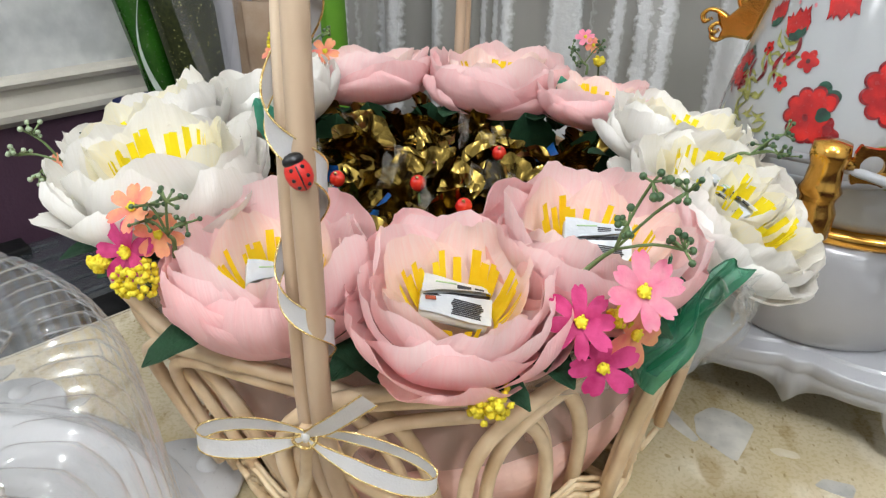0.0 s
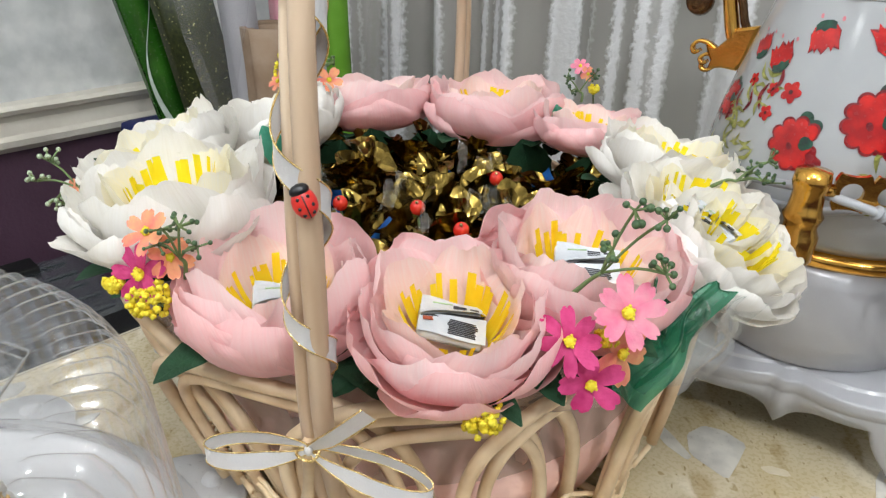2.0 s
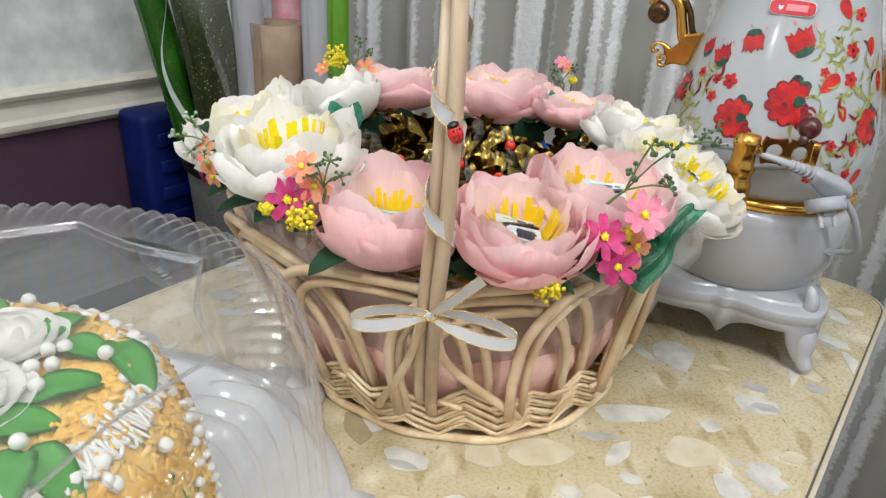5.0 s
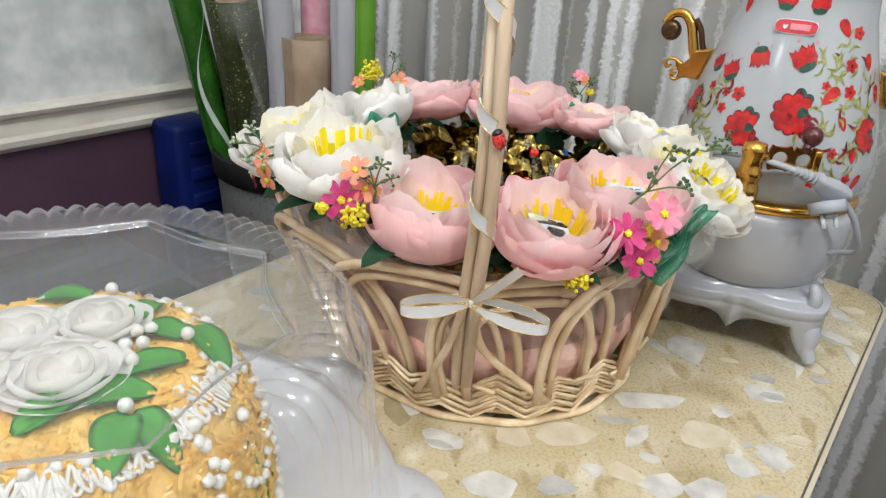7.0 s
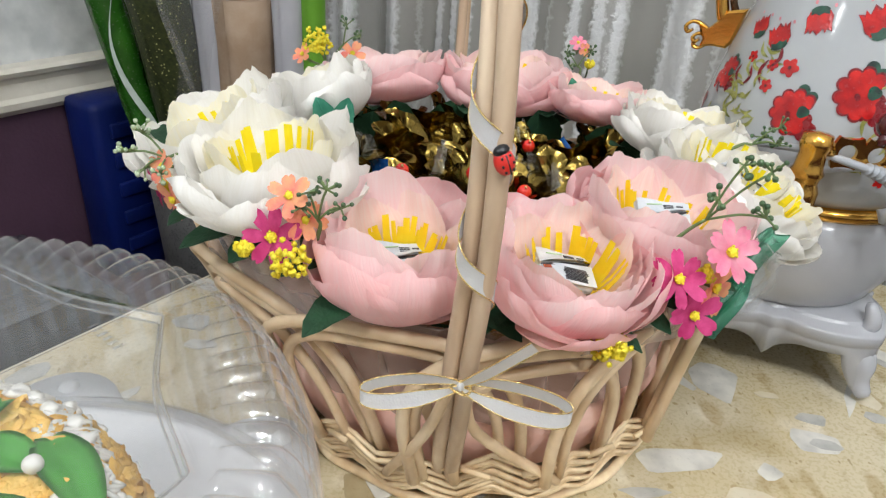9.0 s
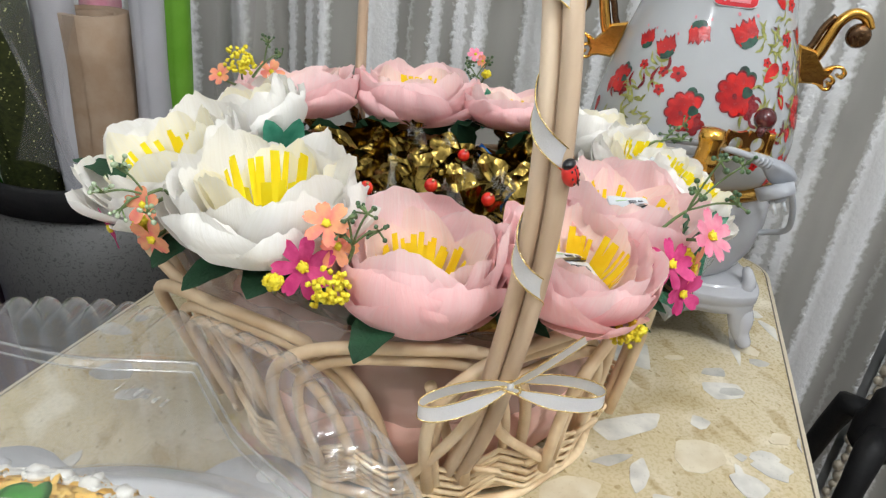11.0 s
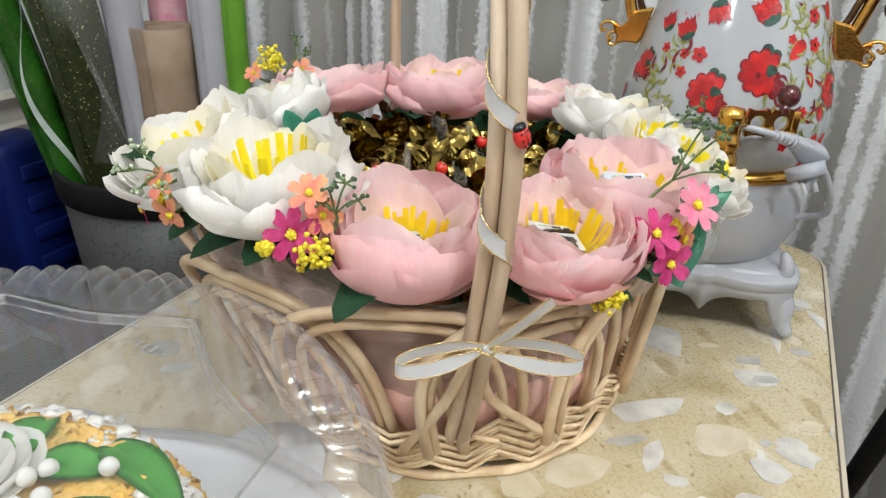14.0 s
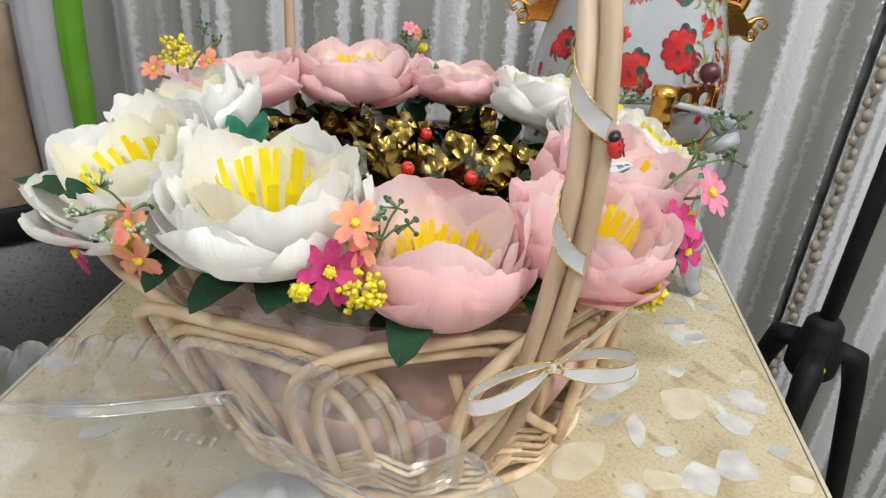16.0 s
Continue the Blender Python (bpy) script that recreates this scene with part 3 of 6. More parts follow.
chip(-0.428, 0.118, 0.009, 0.007, 16, CHIP_GREY)
chip(0.038, -0.002, 0.018, 0.012, 28, CHIP_GREY)
chip(-0.002, -0.040, 0.028, 0.019, 14, CHIP_WHITE)
chip(0.104, 0.057, 0.022, 0.019, 42, CHIP_WHITE)
# Fainter chips over the rest of the top.
fill = R(5)
taken = [(0.05, 0.16), (0.14, 0.26), (0.02, 0.06), (0.11, 0.15), (0.04, 0.29), (-0.07, -0.02), (0.13, 0.07), (0.17, 0.16)]
for k in range(150):
    cu, cv = fill.uniform(-0.43, 0.185), fill.uniform(-0.7, 0.58)
    if min((cu - a) ** 2 + (cv - b) ** 2 for a, b in taken) < 0.034 ** 2:
        continue
    taken.append((cu, cv))
    chip(cu, cv, fill.uniform(0.008, 0.026), fill.uniform(0.006, 0.016), fill.uniform(0, 180), fill.choice((CHIP_WHITE, CHIP_CREAM, CHIP_CREAM, CHIP_GREY)))

# ---- beside the table, against the wall ----
cabinet = thing("low_cabinet", (0, 0, 0), "low dark purple-brown cabinet between table and wall", "cabinet")


def box_part(name, parent, u0, u1, v0, v1, z0, z1, mat, bevel=0.004, label=""):
    bm = block(bmesh.new(), (u1 - u0, v1 - v0, z1 - z0), pose(*uv((u0 + u1) / 2, (v0 + v1) / 2, (z0 + z1) / 2), 0, 0, TABLE_TURN), bevel)
    return part(name, bm, mat, parent, label)


box_part("body", cabinet, -0.99, -0.47, -1.2, 0.60, -0.75, -0.275, PURPLE_WALL)
box_part("top", cabinet, -0.995, -0.465, -1.21, 0.61, -0.275, -0.25, PURPLE_WALL)

bin_ = thing("paper_roll_bin", (-0.305, 0.763, -0.25), "grey embossed plastic bin with a black rim", "bin")
part("wall", lathe(bmesh.new(), [(0.0, 0.004), (0.141, 0.004), (0.142, 0.0), (0.146, 0.005), (0.160, 0.266), (0.155, 0.266), (0.141, 0.01), (0.0, 0.008)]), SPECKLED, bin_, "grey plastic with dark embossed flecks")
part("rim", lathe(bmesh.new(), [(0.1605, 0.248), (0.1660, 0.251), (0.1670, 0.288), (0.1640, 0.293), (0.1590, 0.291), (0.1570, 0.262)]), RUBBER_BLACK, bin_, "black plastic rim")


def roll(name, label, foot, top, r, mat, parts=()):
    """A paper roll standing in the bin: a tube with a hollow end."""
    foot, top = Vector(foot), Vector(top)
    h = (top - foot).length
    ob = thing(name, foot, label, "paper roll", group="wrapping rolls in the bin")
    set_at(ob, Matrix.Translation(foot) @ frame_to(top - foot))
    rng = R(int(r * 1e5))
    turn = lambda a, rr, z: ((rr + 0.0012 * math.sin(3 * a + z * 30)) * math.cos(a), (rr + 0.0012 * math.sin(3 * a + z * 30)) * math.sin(a), z)
    part("tube", lathe(bmesh.new(), [(0.0, 0.002), (r, 0.0)] + [(r, h * k / 8) for k in range(1, 9)] + [(r * 0.8, h), (r * 0.75, h - 0.05), (0, h - 0.06)], 28, turn), mat, ob)
    part("core", lathe(bmesh.new(), [(r * 0.55, h - 0.055), (r * 0.55, h - 0.004), (r * 0.62, h - 0.002), (r * 0.66, h - 0.055)], 20), BEIGE, ob, "cardboard core")
    part("paper_edge", sheet(bmesh.new(), [[((r + 0.0016) * math.cos(a), (r + 0.0016) * math.sin(a), h * k / 8) for a in (3.9, 4.1, 4.3)] for k in range(9)]), mat, ob)
    return ob, h


green, gh = roll("wrapping_roll", "green film roll with white swirls in the bin", (-0.418, 0.784, -0.235), (-0.486, 0.647, 0.42), 0.0235, GREEN_FILM)
for turn0 in (0.6, 3.9):
    bm = bmesh.new()
    rows = []
    for k in range(41):
        z = 0.05 + (gh - 0.1) * k / 40
        a = turn0 + 0.9 * math.sin(z * 17 + turn0) + z * 4
        w = 0.10 + 0.08 * math.sin(z * 23)
        rows.append([(0.0262 * math.cos(a + s * w), 0.0262 * math.sin(a + s * w), z) for s in (-1, -0.3, 0.3, 1)])
    part("swirl", sheet(bm, rows), WHITE_PRINT, green, "white printed swirl")
roll("wrapping_roll", "dark olive glitter mesh roll in the bin", (-0.378, 0.802, -0.235), (-0.396, 0.655, 0.300), 0.039, GLITTER)
roll("wrapping_roll", "bright green film roll behind the glitter mesh", (-0.385, 0.835, -0.225), (-0.452, 0.715, 0.40), 0.022, LIME)
roll("wrapping_roll", "white paper roll in the bin", (-0.318, 0.700, -0.235), (-0.338, 0.690, 0.42), 0.024, PAPER_WHITE)
roll("wrapping_roll", "beige kraft paper roll in the bin", (-0.288, 0.700, -0.24), (-0.289, 0.690, 0.240), 0.041, BEIGE)
roll("wrapping_roll", "pink paper roll behind the kraft roll", (-0.290, 0.770, -0.24), (-0.280, 0.745, 0.43), 0.025, PAPER_PINK)
roll("wrapping_roll", "long white paper roll in the bin", (-0.228, 0.695, -0.24), (-0.226, 0.655, 0.44), 0.021, PAPER_WHITE)
roll("wrapping_roll", "lime green paper roll in the bin", (-0.200, 0.715, -0.24), (-0.192, 0.650, 0.44), 0.0165, LIME)

tulle = thing("tulle", (0, 0, 0), "loose white tulle hanging among the rolls", "tulle")
bm = bmesh.new()
rows = []
for k in range(15):
    t = k / 14
    rows.append([Vector((-0.385 + 0.075 * s + 0.02 * math.sin(6 * t + 3 * s), 0.615 + 0.020 * math.sin(7 * s + 3 * t) + 0.02 * t, 0.08 + 0.32 * t - 0.07 * s * (1 - t))) for s in [j / 14 for j in range(15)]])
part("drape", sheet(bm, rows), TULLE, tulle)
bm = bmesh.new()
rows = []
for k in range(15):
    t = k / 14
    rows.append([Vector((-0.165 + 0.045 * s + 0.03 * t, 0.63 + 0.018 * math.sin(8 * s + 2 * t), 0.05 + 0.36 * t)) for s in [j / 14 for j in range(15)]])
part("drape", sheet(bm, rows), TULLE, tulle)

case = thing("blue_case", (0, 0, 0), "upright blue plastic case with ribbed side against the wall", "case")
box_part("body", case, -0.985, -0.90, 0.245, 0.34, -0.25, 0.060, BLUE_PLASTIC, 0.014)
for k in range(5):
    box_part("rib", case, -0.902, -0.895, 0.27, 0.341, -0.20 + k * 0.05, -0.175 + k * 0.05, BLUE_PLASTIC, 0.003)

organiser = thing("organiser_box", (0, 0, 0), "clear plastic organiser box with ribbed lid and black clasps", "storage box")
box_part("body", organiser, -0.93, -0.66, -0.16, 0.12, -0.25, -0.135, film("frosted_plastic", (0.12, 0.125, 0.14), (0.5, 0.52, 0.56), 0.2, 0.06, 0.4), 0.006)
box_part("lid", organiser, -0.935, -0.655, -0.165, 0.125, -0.134, -0.122, film("frosted_lid", (0.13, 0.14, 0.16), (0.6, 0.62, 0.66), 0.15, 0.06, 0.42), 0.004)
for k in range(6):
    box_part("rib", organiser, -0.92 + k * 0.045, -0.905 + k * 0.045, -0.14, 0.10, -0.1225, -0.119, organiser.children[1].data.materials[0], 0.002)
box_part("clasp", organiser, -0.70, -0.645, -0.05, 0.105, -0.138, -0.116, RUBBER_BLACK, 0.004, "black plastic clasp")
box_part("clasp", organiser, -0.945, -0.90, -0.10, 0.06, -0.138, -0.113, RUBBER_BLACK, 0.004, "black plastic clasp")
cap = thing("bottle_cap", tuple(uv(-0.56, 0.02, -0.25)), "small blue plastic bottle cap", "cap")
part("shell", lathe(bmesh.new(), [(0, 0), (0.019, 0), (0.02, 0.003), (0.018, 0.024), (0.015, 0.028), (0, 0.028)], 24), BLUE_PLASTIC, cap)

# ---- the tripod by the curtain ----
tripod = thing("tripod", tuple(uv(0.339, 0.40, -0.738)), "black tripod standing between table and curtain", "tripod")
part("column", tube(bmesh.new(), [(0, 0, 0.42), (0, 0, 1.25)], 0.0105, 14), RUBBER_BLACK, tripod)
hub = part("hub", lathe(bmesh.new(), [(0, 0.615), (0.022, 0.615), (0.030, 0.625), (0.031, 0.655), (0.024, 0.665), (0.022, 0.690), (0.017, 0.697), (0.0105, 0.70)], 20), RUBBER_BLACK, tripod)
part("badge", ball(bmesh.new(), (-0.021, -0.022, 0.642), 0.006, 10, 6), FOAM_YELLOW, hub, "small yellow badge")
for a in (205, 320, 85):
    d = Vector((math.cos(radians(a)), math.sin(radians(a)), 0))
    leg = part("leg", tube(bmesh.new(), [d * 0.024 + UP * 0.655, d * 0.05 + UP * 0.645, d * 0.062 + UP * 0.60, d * 0.10 + UP * 0.40, d * 0.26 + UP * 0.02], [0.013, 0.016, 0.0135, 0.012, 0.010], 12), RUBBER_BLACK, tripod)
    part("foot", ball(bmesh.new(), d * 0.262 + UP * 0.0125, 0.0125, 10, 8), RUBBER_BLACK, leg)


# ---- the basket ----
def basket_at(deg, z, off=0.0):
    """A point of the basket's flaring side."""
    t = z / 0.165
    r = 0.152 + 0.051 * t ** 0.85 + off
    a = radians(deg)
    return Vector((-0.015 - 0.020 * t + r * math.cos(a), 0.206 + 0.021 * t + r * math.sin(a), z))


basket = thing("wicker_basket", (0, 0, 0), "pale peeled-willow basket with looped sides and a tall handle", "basket")
part("base_ring", closed_tube(bmesh.new(), [basket_at(3 * k, 0.0042, 0.004 + 0.0015 * math.sin(k * 0.7)) for k in range(120)], 0.0040, 8), WILLOW_THIN, basket, "round willow foot ring")
part("base_ring", closed_tube(bmesh.new(), [basket_at(3 * k, 0.013, -0.004 + 0.001 * math.sin(k * 0.9)) for k in range(120)], 0.003, 6), WILLOW_THIN, basket)
bm = bmesh.new()
for k in range(16):
    a, b = basket_at(k * 11.25, 0.012, -0.006), basket_at(180 + k * 11.25, 0.012, -0.006)
    tube(bm, [a, (a + b) / 2 + UP * 0.001 * (k % 3), b], 0.0032, 6)
part("base_stakes", bm, WILLOW_THIN, basket)
for ring in range(9):
    rng = R(30 + ring)
    pts = []
    for k in range(200):
        deg = k * 1.8
        wave = abs((k % 10) / 5 - 1) * 2 - 1
        z = 0.0150 + ring * 0.0047 + 0.0078 * wave + rng.uniform(-0.0004, 0.0004)
        inout = 0.0034 * math.cos(math.tau * k / 20 + (ring % 2) * 0.9)
        pts.append(basket_at(deg, z, 0.003 + inout + rng.uniform(-0.0004, 0.0004)))
    part("weaver", closed_tube(bmesh.new(), pts, 0.0018, 6), WILLOW_THIN, basket, "thin split-willow strand woven in zigzag")
for k in range(22):
    rng = R(90 + k)
    d0 = k * 360 / 22 + rng.uniform(-3, 3)
    z0 = rng.uniform(0.03, 0.055)
    p, q = basket_at(d0, z0, 0.006), basket_at(d0 + 6, z0 + rng.uniform(-0.004, 0.008), 0.010)
    part("weaver_end", tube(bmesh.new(), [p, q], 0.0021, 6), WILLOW_THIN, basket)
ARCHES = 12
for i in range(ARCHES):
    for j, (wide, high, off) in enumerate(((27, 0.128, 0.004), (22.5, 0.1165, 0.001), (18.6, 0.106, 0.0035))):
        if j == 2 and i % 2:
            continue
        rng = R(10 * i + j)
        mid = -97 + 15 + i * 360 / ARCHES + rng.uniform(-2, 2)
        pts = []
        for k in range(29):
            a = math.pi * k / 28
            c, s = math.cos(a), math.sin(a)
            deg = mid - wide * math.copysign(abs(c) ** 0.75, c)
            z = 0.037 + high * max(s, 0) ** 0.62
            lean = 0.0075 * (1 if c > 0 else -1) * min(1, abs(c) * 1.6) * (1 - 0.3 * j)
            pts.append(basket_at(deg, z, off + lean))
        part("arch_rod", tube(bmesh.new(), pts, (0.0043, 0.0039, 0.0035)[j] * rng.uniform(0.9, 1.1), 9), WILLOW, basket)
for i in range(ARCHES):
    rng = R(400 + i)
    mid = -97 + i * 360 / ARCHES + rng.uniform(-3, 3)
    tilt = 7 * (1 if i % 4 else -1)
    if i % 2:
        continue
    part("stake", tube(bmesh.new(), [basket_at(mid, 0.012, -0.002), basket_at(mid + tilt * 0.4, 0.06, -0.006), basket_at(mid + tilt, 0.125, -0.008)], 0.0040, 8), WILLOW, basket)

lining = thing("basket_lining", (0, 0, 0), "sheer white organza lining inside the basket", "lining")
rows = []
for k in range(9):
    z = 0.066 + 0.096 * k / 8
    rows.append([basket_at(3 * d, z, -0.0135 + 0.003 * math.sin(d * 1.9) * (k / 8)) for d in range(120)])
part("cloth", sheet(bmesh.new(), rows, closed=True), ORGANZA, lining)
part("hem", closed_tube(bmesh.new(), [p + UP * 0.0005 for p in rows[-1]], 0.0006, 5), ORGANZA, lining, "folded hem")
part("hem", closed_tube(bmesh.new(), [p - UP * 0.0005 for p in rows[0]], 0.0006, 5), ORGANZA, lining)
foam = thing("foam_block", (-0.022, 0.213, 0.0165), "round foam block wrapped in pink paper inside the basket", "foam block")
part("wrap", lathe(bmesh.new(), [(0, 0), (0.140, 0.0), (0.152, 0.010), (0.166, 0.050), (0.164, 0.064), (0.150, 0.072), (0.10, 0.104), (0, 0.108)], 64,
                   lambda a, r, z: ((r + 0.0025 * math.sin(17 * a) * z / 0.1) * math.cos(a), (r + 0.0025 * math.sin(17 * a) * z / 0.1) * math.sin(a), z)), LINER_PINK, foam, "pink crepe paper wrap")

# The handle: two rods side by side from foot to foot, over the top.
arch = smooth_path([(-0.052, 0.052, 0.030), (-0.055, 0.018, 0.10), (-0.055, 0.000, 0.165), (-0.052, -0.008, 0.235), (-0.051, -0.006, 0.30), (-0.051, 0.009, 0.37), (-0.048, 0.050, 0.45),
                    (-0.039, 0.12, 0.515), (-0.034, 0.225, 0.54), (-0.028, 0.335, 0.515), (-0.021, 0.412, 0.45), (-0.017, 0.447, 0.36), (-0.016, 0.458, 0.27), (-0.018, 0.445, 0.17), (-0.022, 0.40, 0.035)], 110)
handle = part("handle", tube(bmesh.new(), [p + Vector((0.0044 * math.cos(i * 0.022), -0.0015 - 0.004 * math.sin(i * 0.022), 0)) for i, p in enumerate(arch)], 0.0051, 12), HANDLE_WOOD, basket, "two thick willow rods side by side")
part("handle_rod", tube(bmesh.new(), [p - Vector((0.0044 * math.cos(i * 0.022), -0.0015 - 0.004 * math.sin(i * 0.022), 0)) for i, p in enumerate(arch)], 0.0049, 12), HANDLE_WOOD, basket)
part("handle_rod", tube(bmesh.new(), [p + Vector((0.001, 0.0045, 0)) for p in arch], 0.0045, 10), HANDLE_WOOD, basket)
for dx in (-0.016, 0.018):
    part("handle_brace", tube(bmesh.new(), smooth_path([basket_at(-96 + dx * 1150, 0.035, 0.009), Vector((-0.055 + dx * 0.9, 0.020, 0.10)), Vector((-0.055 + dx * 0.25, -0.003, 0.158))], 10), 0.0036, 8), WILLOW, basket)

ribbon = thing("ribbon", (0, 0, 0), "white gold-edged satin ribbon wound round the handle, with bow", "ribbon")


def ribbon_piece(centre, across, width, name="band"):
    """A band along the centre line; across gives its width's direction at each point."""
    rows = [[c + a * (width * s) for s in (-0.5, -0.17, 0.17, 0.5)] for c, a in zip(centre, across)]
    band = part(name, sheet(bmesh.new(), rows), SATIN, ribbon)
    for s in (-0.5, 0.5):
        part("gold_edge", tube(bmesh.new(), [c + a * (width * s) for c, a in zip(centre, across)], 0.00042, 5), GOLD_THREAD, band, "gold thread edge")
    return band


def on_handle(z):
    """The handle's middle at a height, on the front leg, and on over the top."""
    best = min(range(1, 60), key=lambda i: abs(arch[i].z - z))
    p, q = arch[best - 1], arch[best + 1]
    t = (z - p.z) / max(1e-6, q.z - p.z)
    return p.lerp(q, min(1, max(0, t)))


wound, sides = [], []
for k in range(241):
    turns = k / 240 * 3.95
    a = -math.tau * turns + 3.1
    z = 0.194 + 0.069 * (turns + 0.30 * math.sin(a) / math.tau)
    c = on_handle(z)
    r1, r2 = 0.0106, 0.0094
    wound.append(c + Vector((math.sin(a) * r1, 0.001 - math.cos(a) * r2, 0)))
    sides.append((UP * 0.8 + Vector((math.cos(a) * 0.6, math.sin(a) * 0.6, 0))).normalized())
ribbon_piece(wound, sides, 0.0096)
knot_at = Vector((-0.056, -0.0125, 0.163))
for tip, deep, low in (((-0.108, -0.009, 0.1545), 0.007, -0.002), ((0.003, -0.022, 0.151), 0.007, -0.003)):
    tip = Vector(tip)
    centre, across = [], []
    along = tip - knot_at
    front = Vector((along.y, -along.x, 0)).normalized()
    front = front if front.y < 0 else -front
    for k in range(33):
        a = math.pi * 2 * k / 32
        c = knot_at + along * (0.5 - 0.5 * math.cos(a)) + front * deep * math.sin(a) * (0.35 + 0.65 * (0.5 - 0.5 * math.cos(a))) + UP * low * math.sin(a) * 1.5
        centre.append(c)
        w = 0.30 + 0.70 * min(1, (0.5 - 0.5 * math.cos(a)) * 2.6)
        across.append((UP * 0.97 - front * 0.25 * math.sin(a)) * w)
    ribbon_piece(centre, across, 0.0092, "bow_loop")
tail = smooth_path([knot_at, knot_at + Vector((0.012, -0.006, 0.012)), Vector((-0.024, -0.028, 0.199))], 10)
ribbon_piece(tail, [(UP * 0.75 + Vector((-0.55, -0.3, 0))) * (0.4 + 0.6 * min(1, k / 4)) for k in range(11)], 0.0098, "bow_tail")
part("knot", ball(bmesh.new(), knot_at + Vector((0, -0.001, 0)), 0.0016, 12, 8, (1.3, 1, 1.8)), SATIN, ribbon)
part("knot_thread", closed_tube(bmesh.new(), [knot_at + Vector((0.0052 * math.cos(a), -0.002 + 0.0052 * math.sin(a), 0.001 * math.sin(2 * a))) for a in [k * math.tau / 16 for k in range(16)]], 0.0008, 5), GOLD_THREAD, ribbon, "gold thread tied round the knot")

bug = thing("ladybird", (-0.0465, -0.0205, 0.293), "small red wooden ladybird with black dots on the ribbon", "ladybird ornament")
set_at(bug, Matrix.Translation((-0.0470, -0.0185, 0.2895)) @ frame_to((0.35, -0.9, 0.2), 0) @ pose(0, 0, 0, 0, 0, 40))
part("shell", ball(bmesh.new(), (0, 0, 0), 0.0058, 16, 10, (0.85, 1.1, 0.65)), RED_PAINT, bug)
part("head", ball(bmesh.new(), (0, 0.0052, 0.0004), 0.0038, 12, 8, (1.05, 0.7, 0.75)), BLACK_PAINT, bug, "black painted head")
part("seam", block(bmesh.new(), (0.0005, 0.009, 0.0008), Matrix.Translation((0, -0.001, 0.0034)), 0), BLACK_PAINT, bug)
for x, y in ((0.0020, 0.0025), (-0.0020, 0.0025), (0.0026, -0.001), (-0.0026, -0.001), (0.0018, -0.0040), (-0.0018, -0.0040)):
    part("dot", ball(bmesh.new(), (x, y, 0.0037 * math.sqrt(max(0.1, 1 - (x / 0.0050) ** 2 - (y / 0.0065) ** 2))), 0.0008, 8, 5, (1, 1, 0.4)), BLACK_PAINT, bug)


# ---- paper flowers ----
def petal(rng, phi, cup, wide, polar, height, r0, point=0.0, curl=0.0, lift=0.0, nt=14, ns=22, ruffle=1.0):
    """One crepe petal: a patch of a cup. cup: its radius; wide: half its width in metres; polar: how far it closes; height: of its rim;
    point: how pointed its tip is; curl: how far the rim turns out; ruffle: how uneven its edge is."""
    rows = []
    ph, ph2, ph3, twist = rng.uniform(0, 6.28), rng.uniform(0, 6.28), rng.uniform(0, 50), rng.uniform(-0.16, 0.16)
    skew, close = rng.uniform(-0.12, 0.12), radians(polar)
    rise = height / (1 - math.cos(close))
    pinch = rng.uniform(0.4, 1.0)
    for i in range(nt + 1):
        t = (i / nt) ** 0.85
        row = []
        for j in range(ns + 1):
            s = 2 * j / ns - 1
            ragged = ruffle * ((1 + 2 * point) * 0.055 * noise.noise(Vector((s * 1.7 + ph3, ph, 0))) + (1 + 2 * point) * 0.035 * noise.noise(Vector((s * 5 + ph3, 3, ph2))) + 0.022 * noise.noise(Vector((s * 17 + ph3, 8, ph))))
            te = t * (1 - (0.30 + 0.25 * point) * abs(s) ** (2.6 - 1.2 * point) + skew * s + ragged)
            a = close * te
            rad = r0 + cup * math.sin(a)
            z = lift + rise * (1 - math.cos(a))
            w = wide * (math.sin(math.pi * (0.10 + 0.72 * min(te, 1))) ** 0.75) * (1 - 0.3 * point * t)
            edge = max(0, te - 0.5) / 0.5
            # The paper buckles more towards its rim, in broad waves and small crimps.
            rad += cup * (curl * edge ** 2 + ruffle * (0.06 * math.sin(2.6 * s + ph) * (0.25 + edge) + 0.028 * math.sin(6.5 * s + ph2) * edge ** 1.5 + 0.03 * noise.noise(Vector((s * 9 + ph3, te * 3, ph2))) * edge))
            rad += 0.055 * cup * ruffle * noise.noise(Vector((s * 2.6 + ph3, te * 3.4, ph))) * (0.6 + edge)
            z += cup * (ruffle * 0.03 * math.sin(4.3 * s + ph2) * edge - 0.30 * curl * edge ** 2)
            turn = phi + s * w / max(rad, 0.35 * cup) + twist * t
            bulge = cup * te * (0.07 * (1 - s * s) + 0.05 * pinch * abs(s) ** 3 * edge)
            row.append(((rad + bulge) * math.cos(turn), (rad + bulge) * math.sin(turn), z))
        rows.append(row)
    return sheet(bmesh.new(), rows)


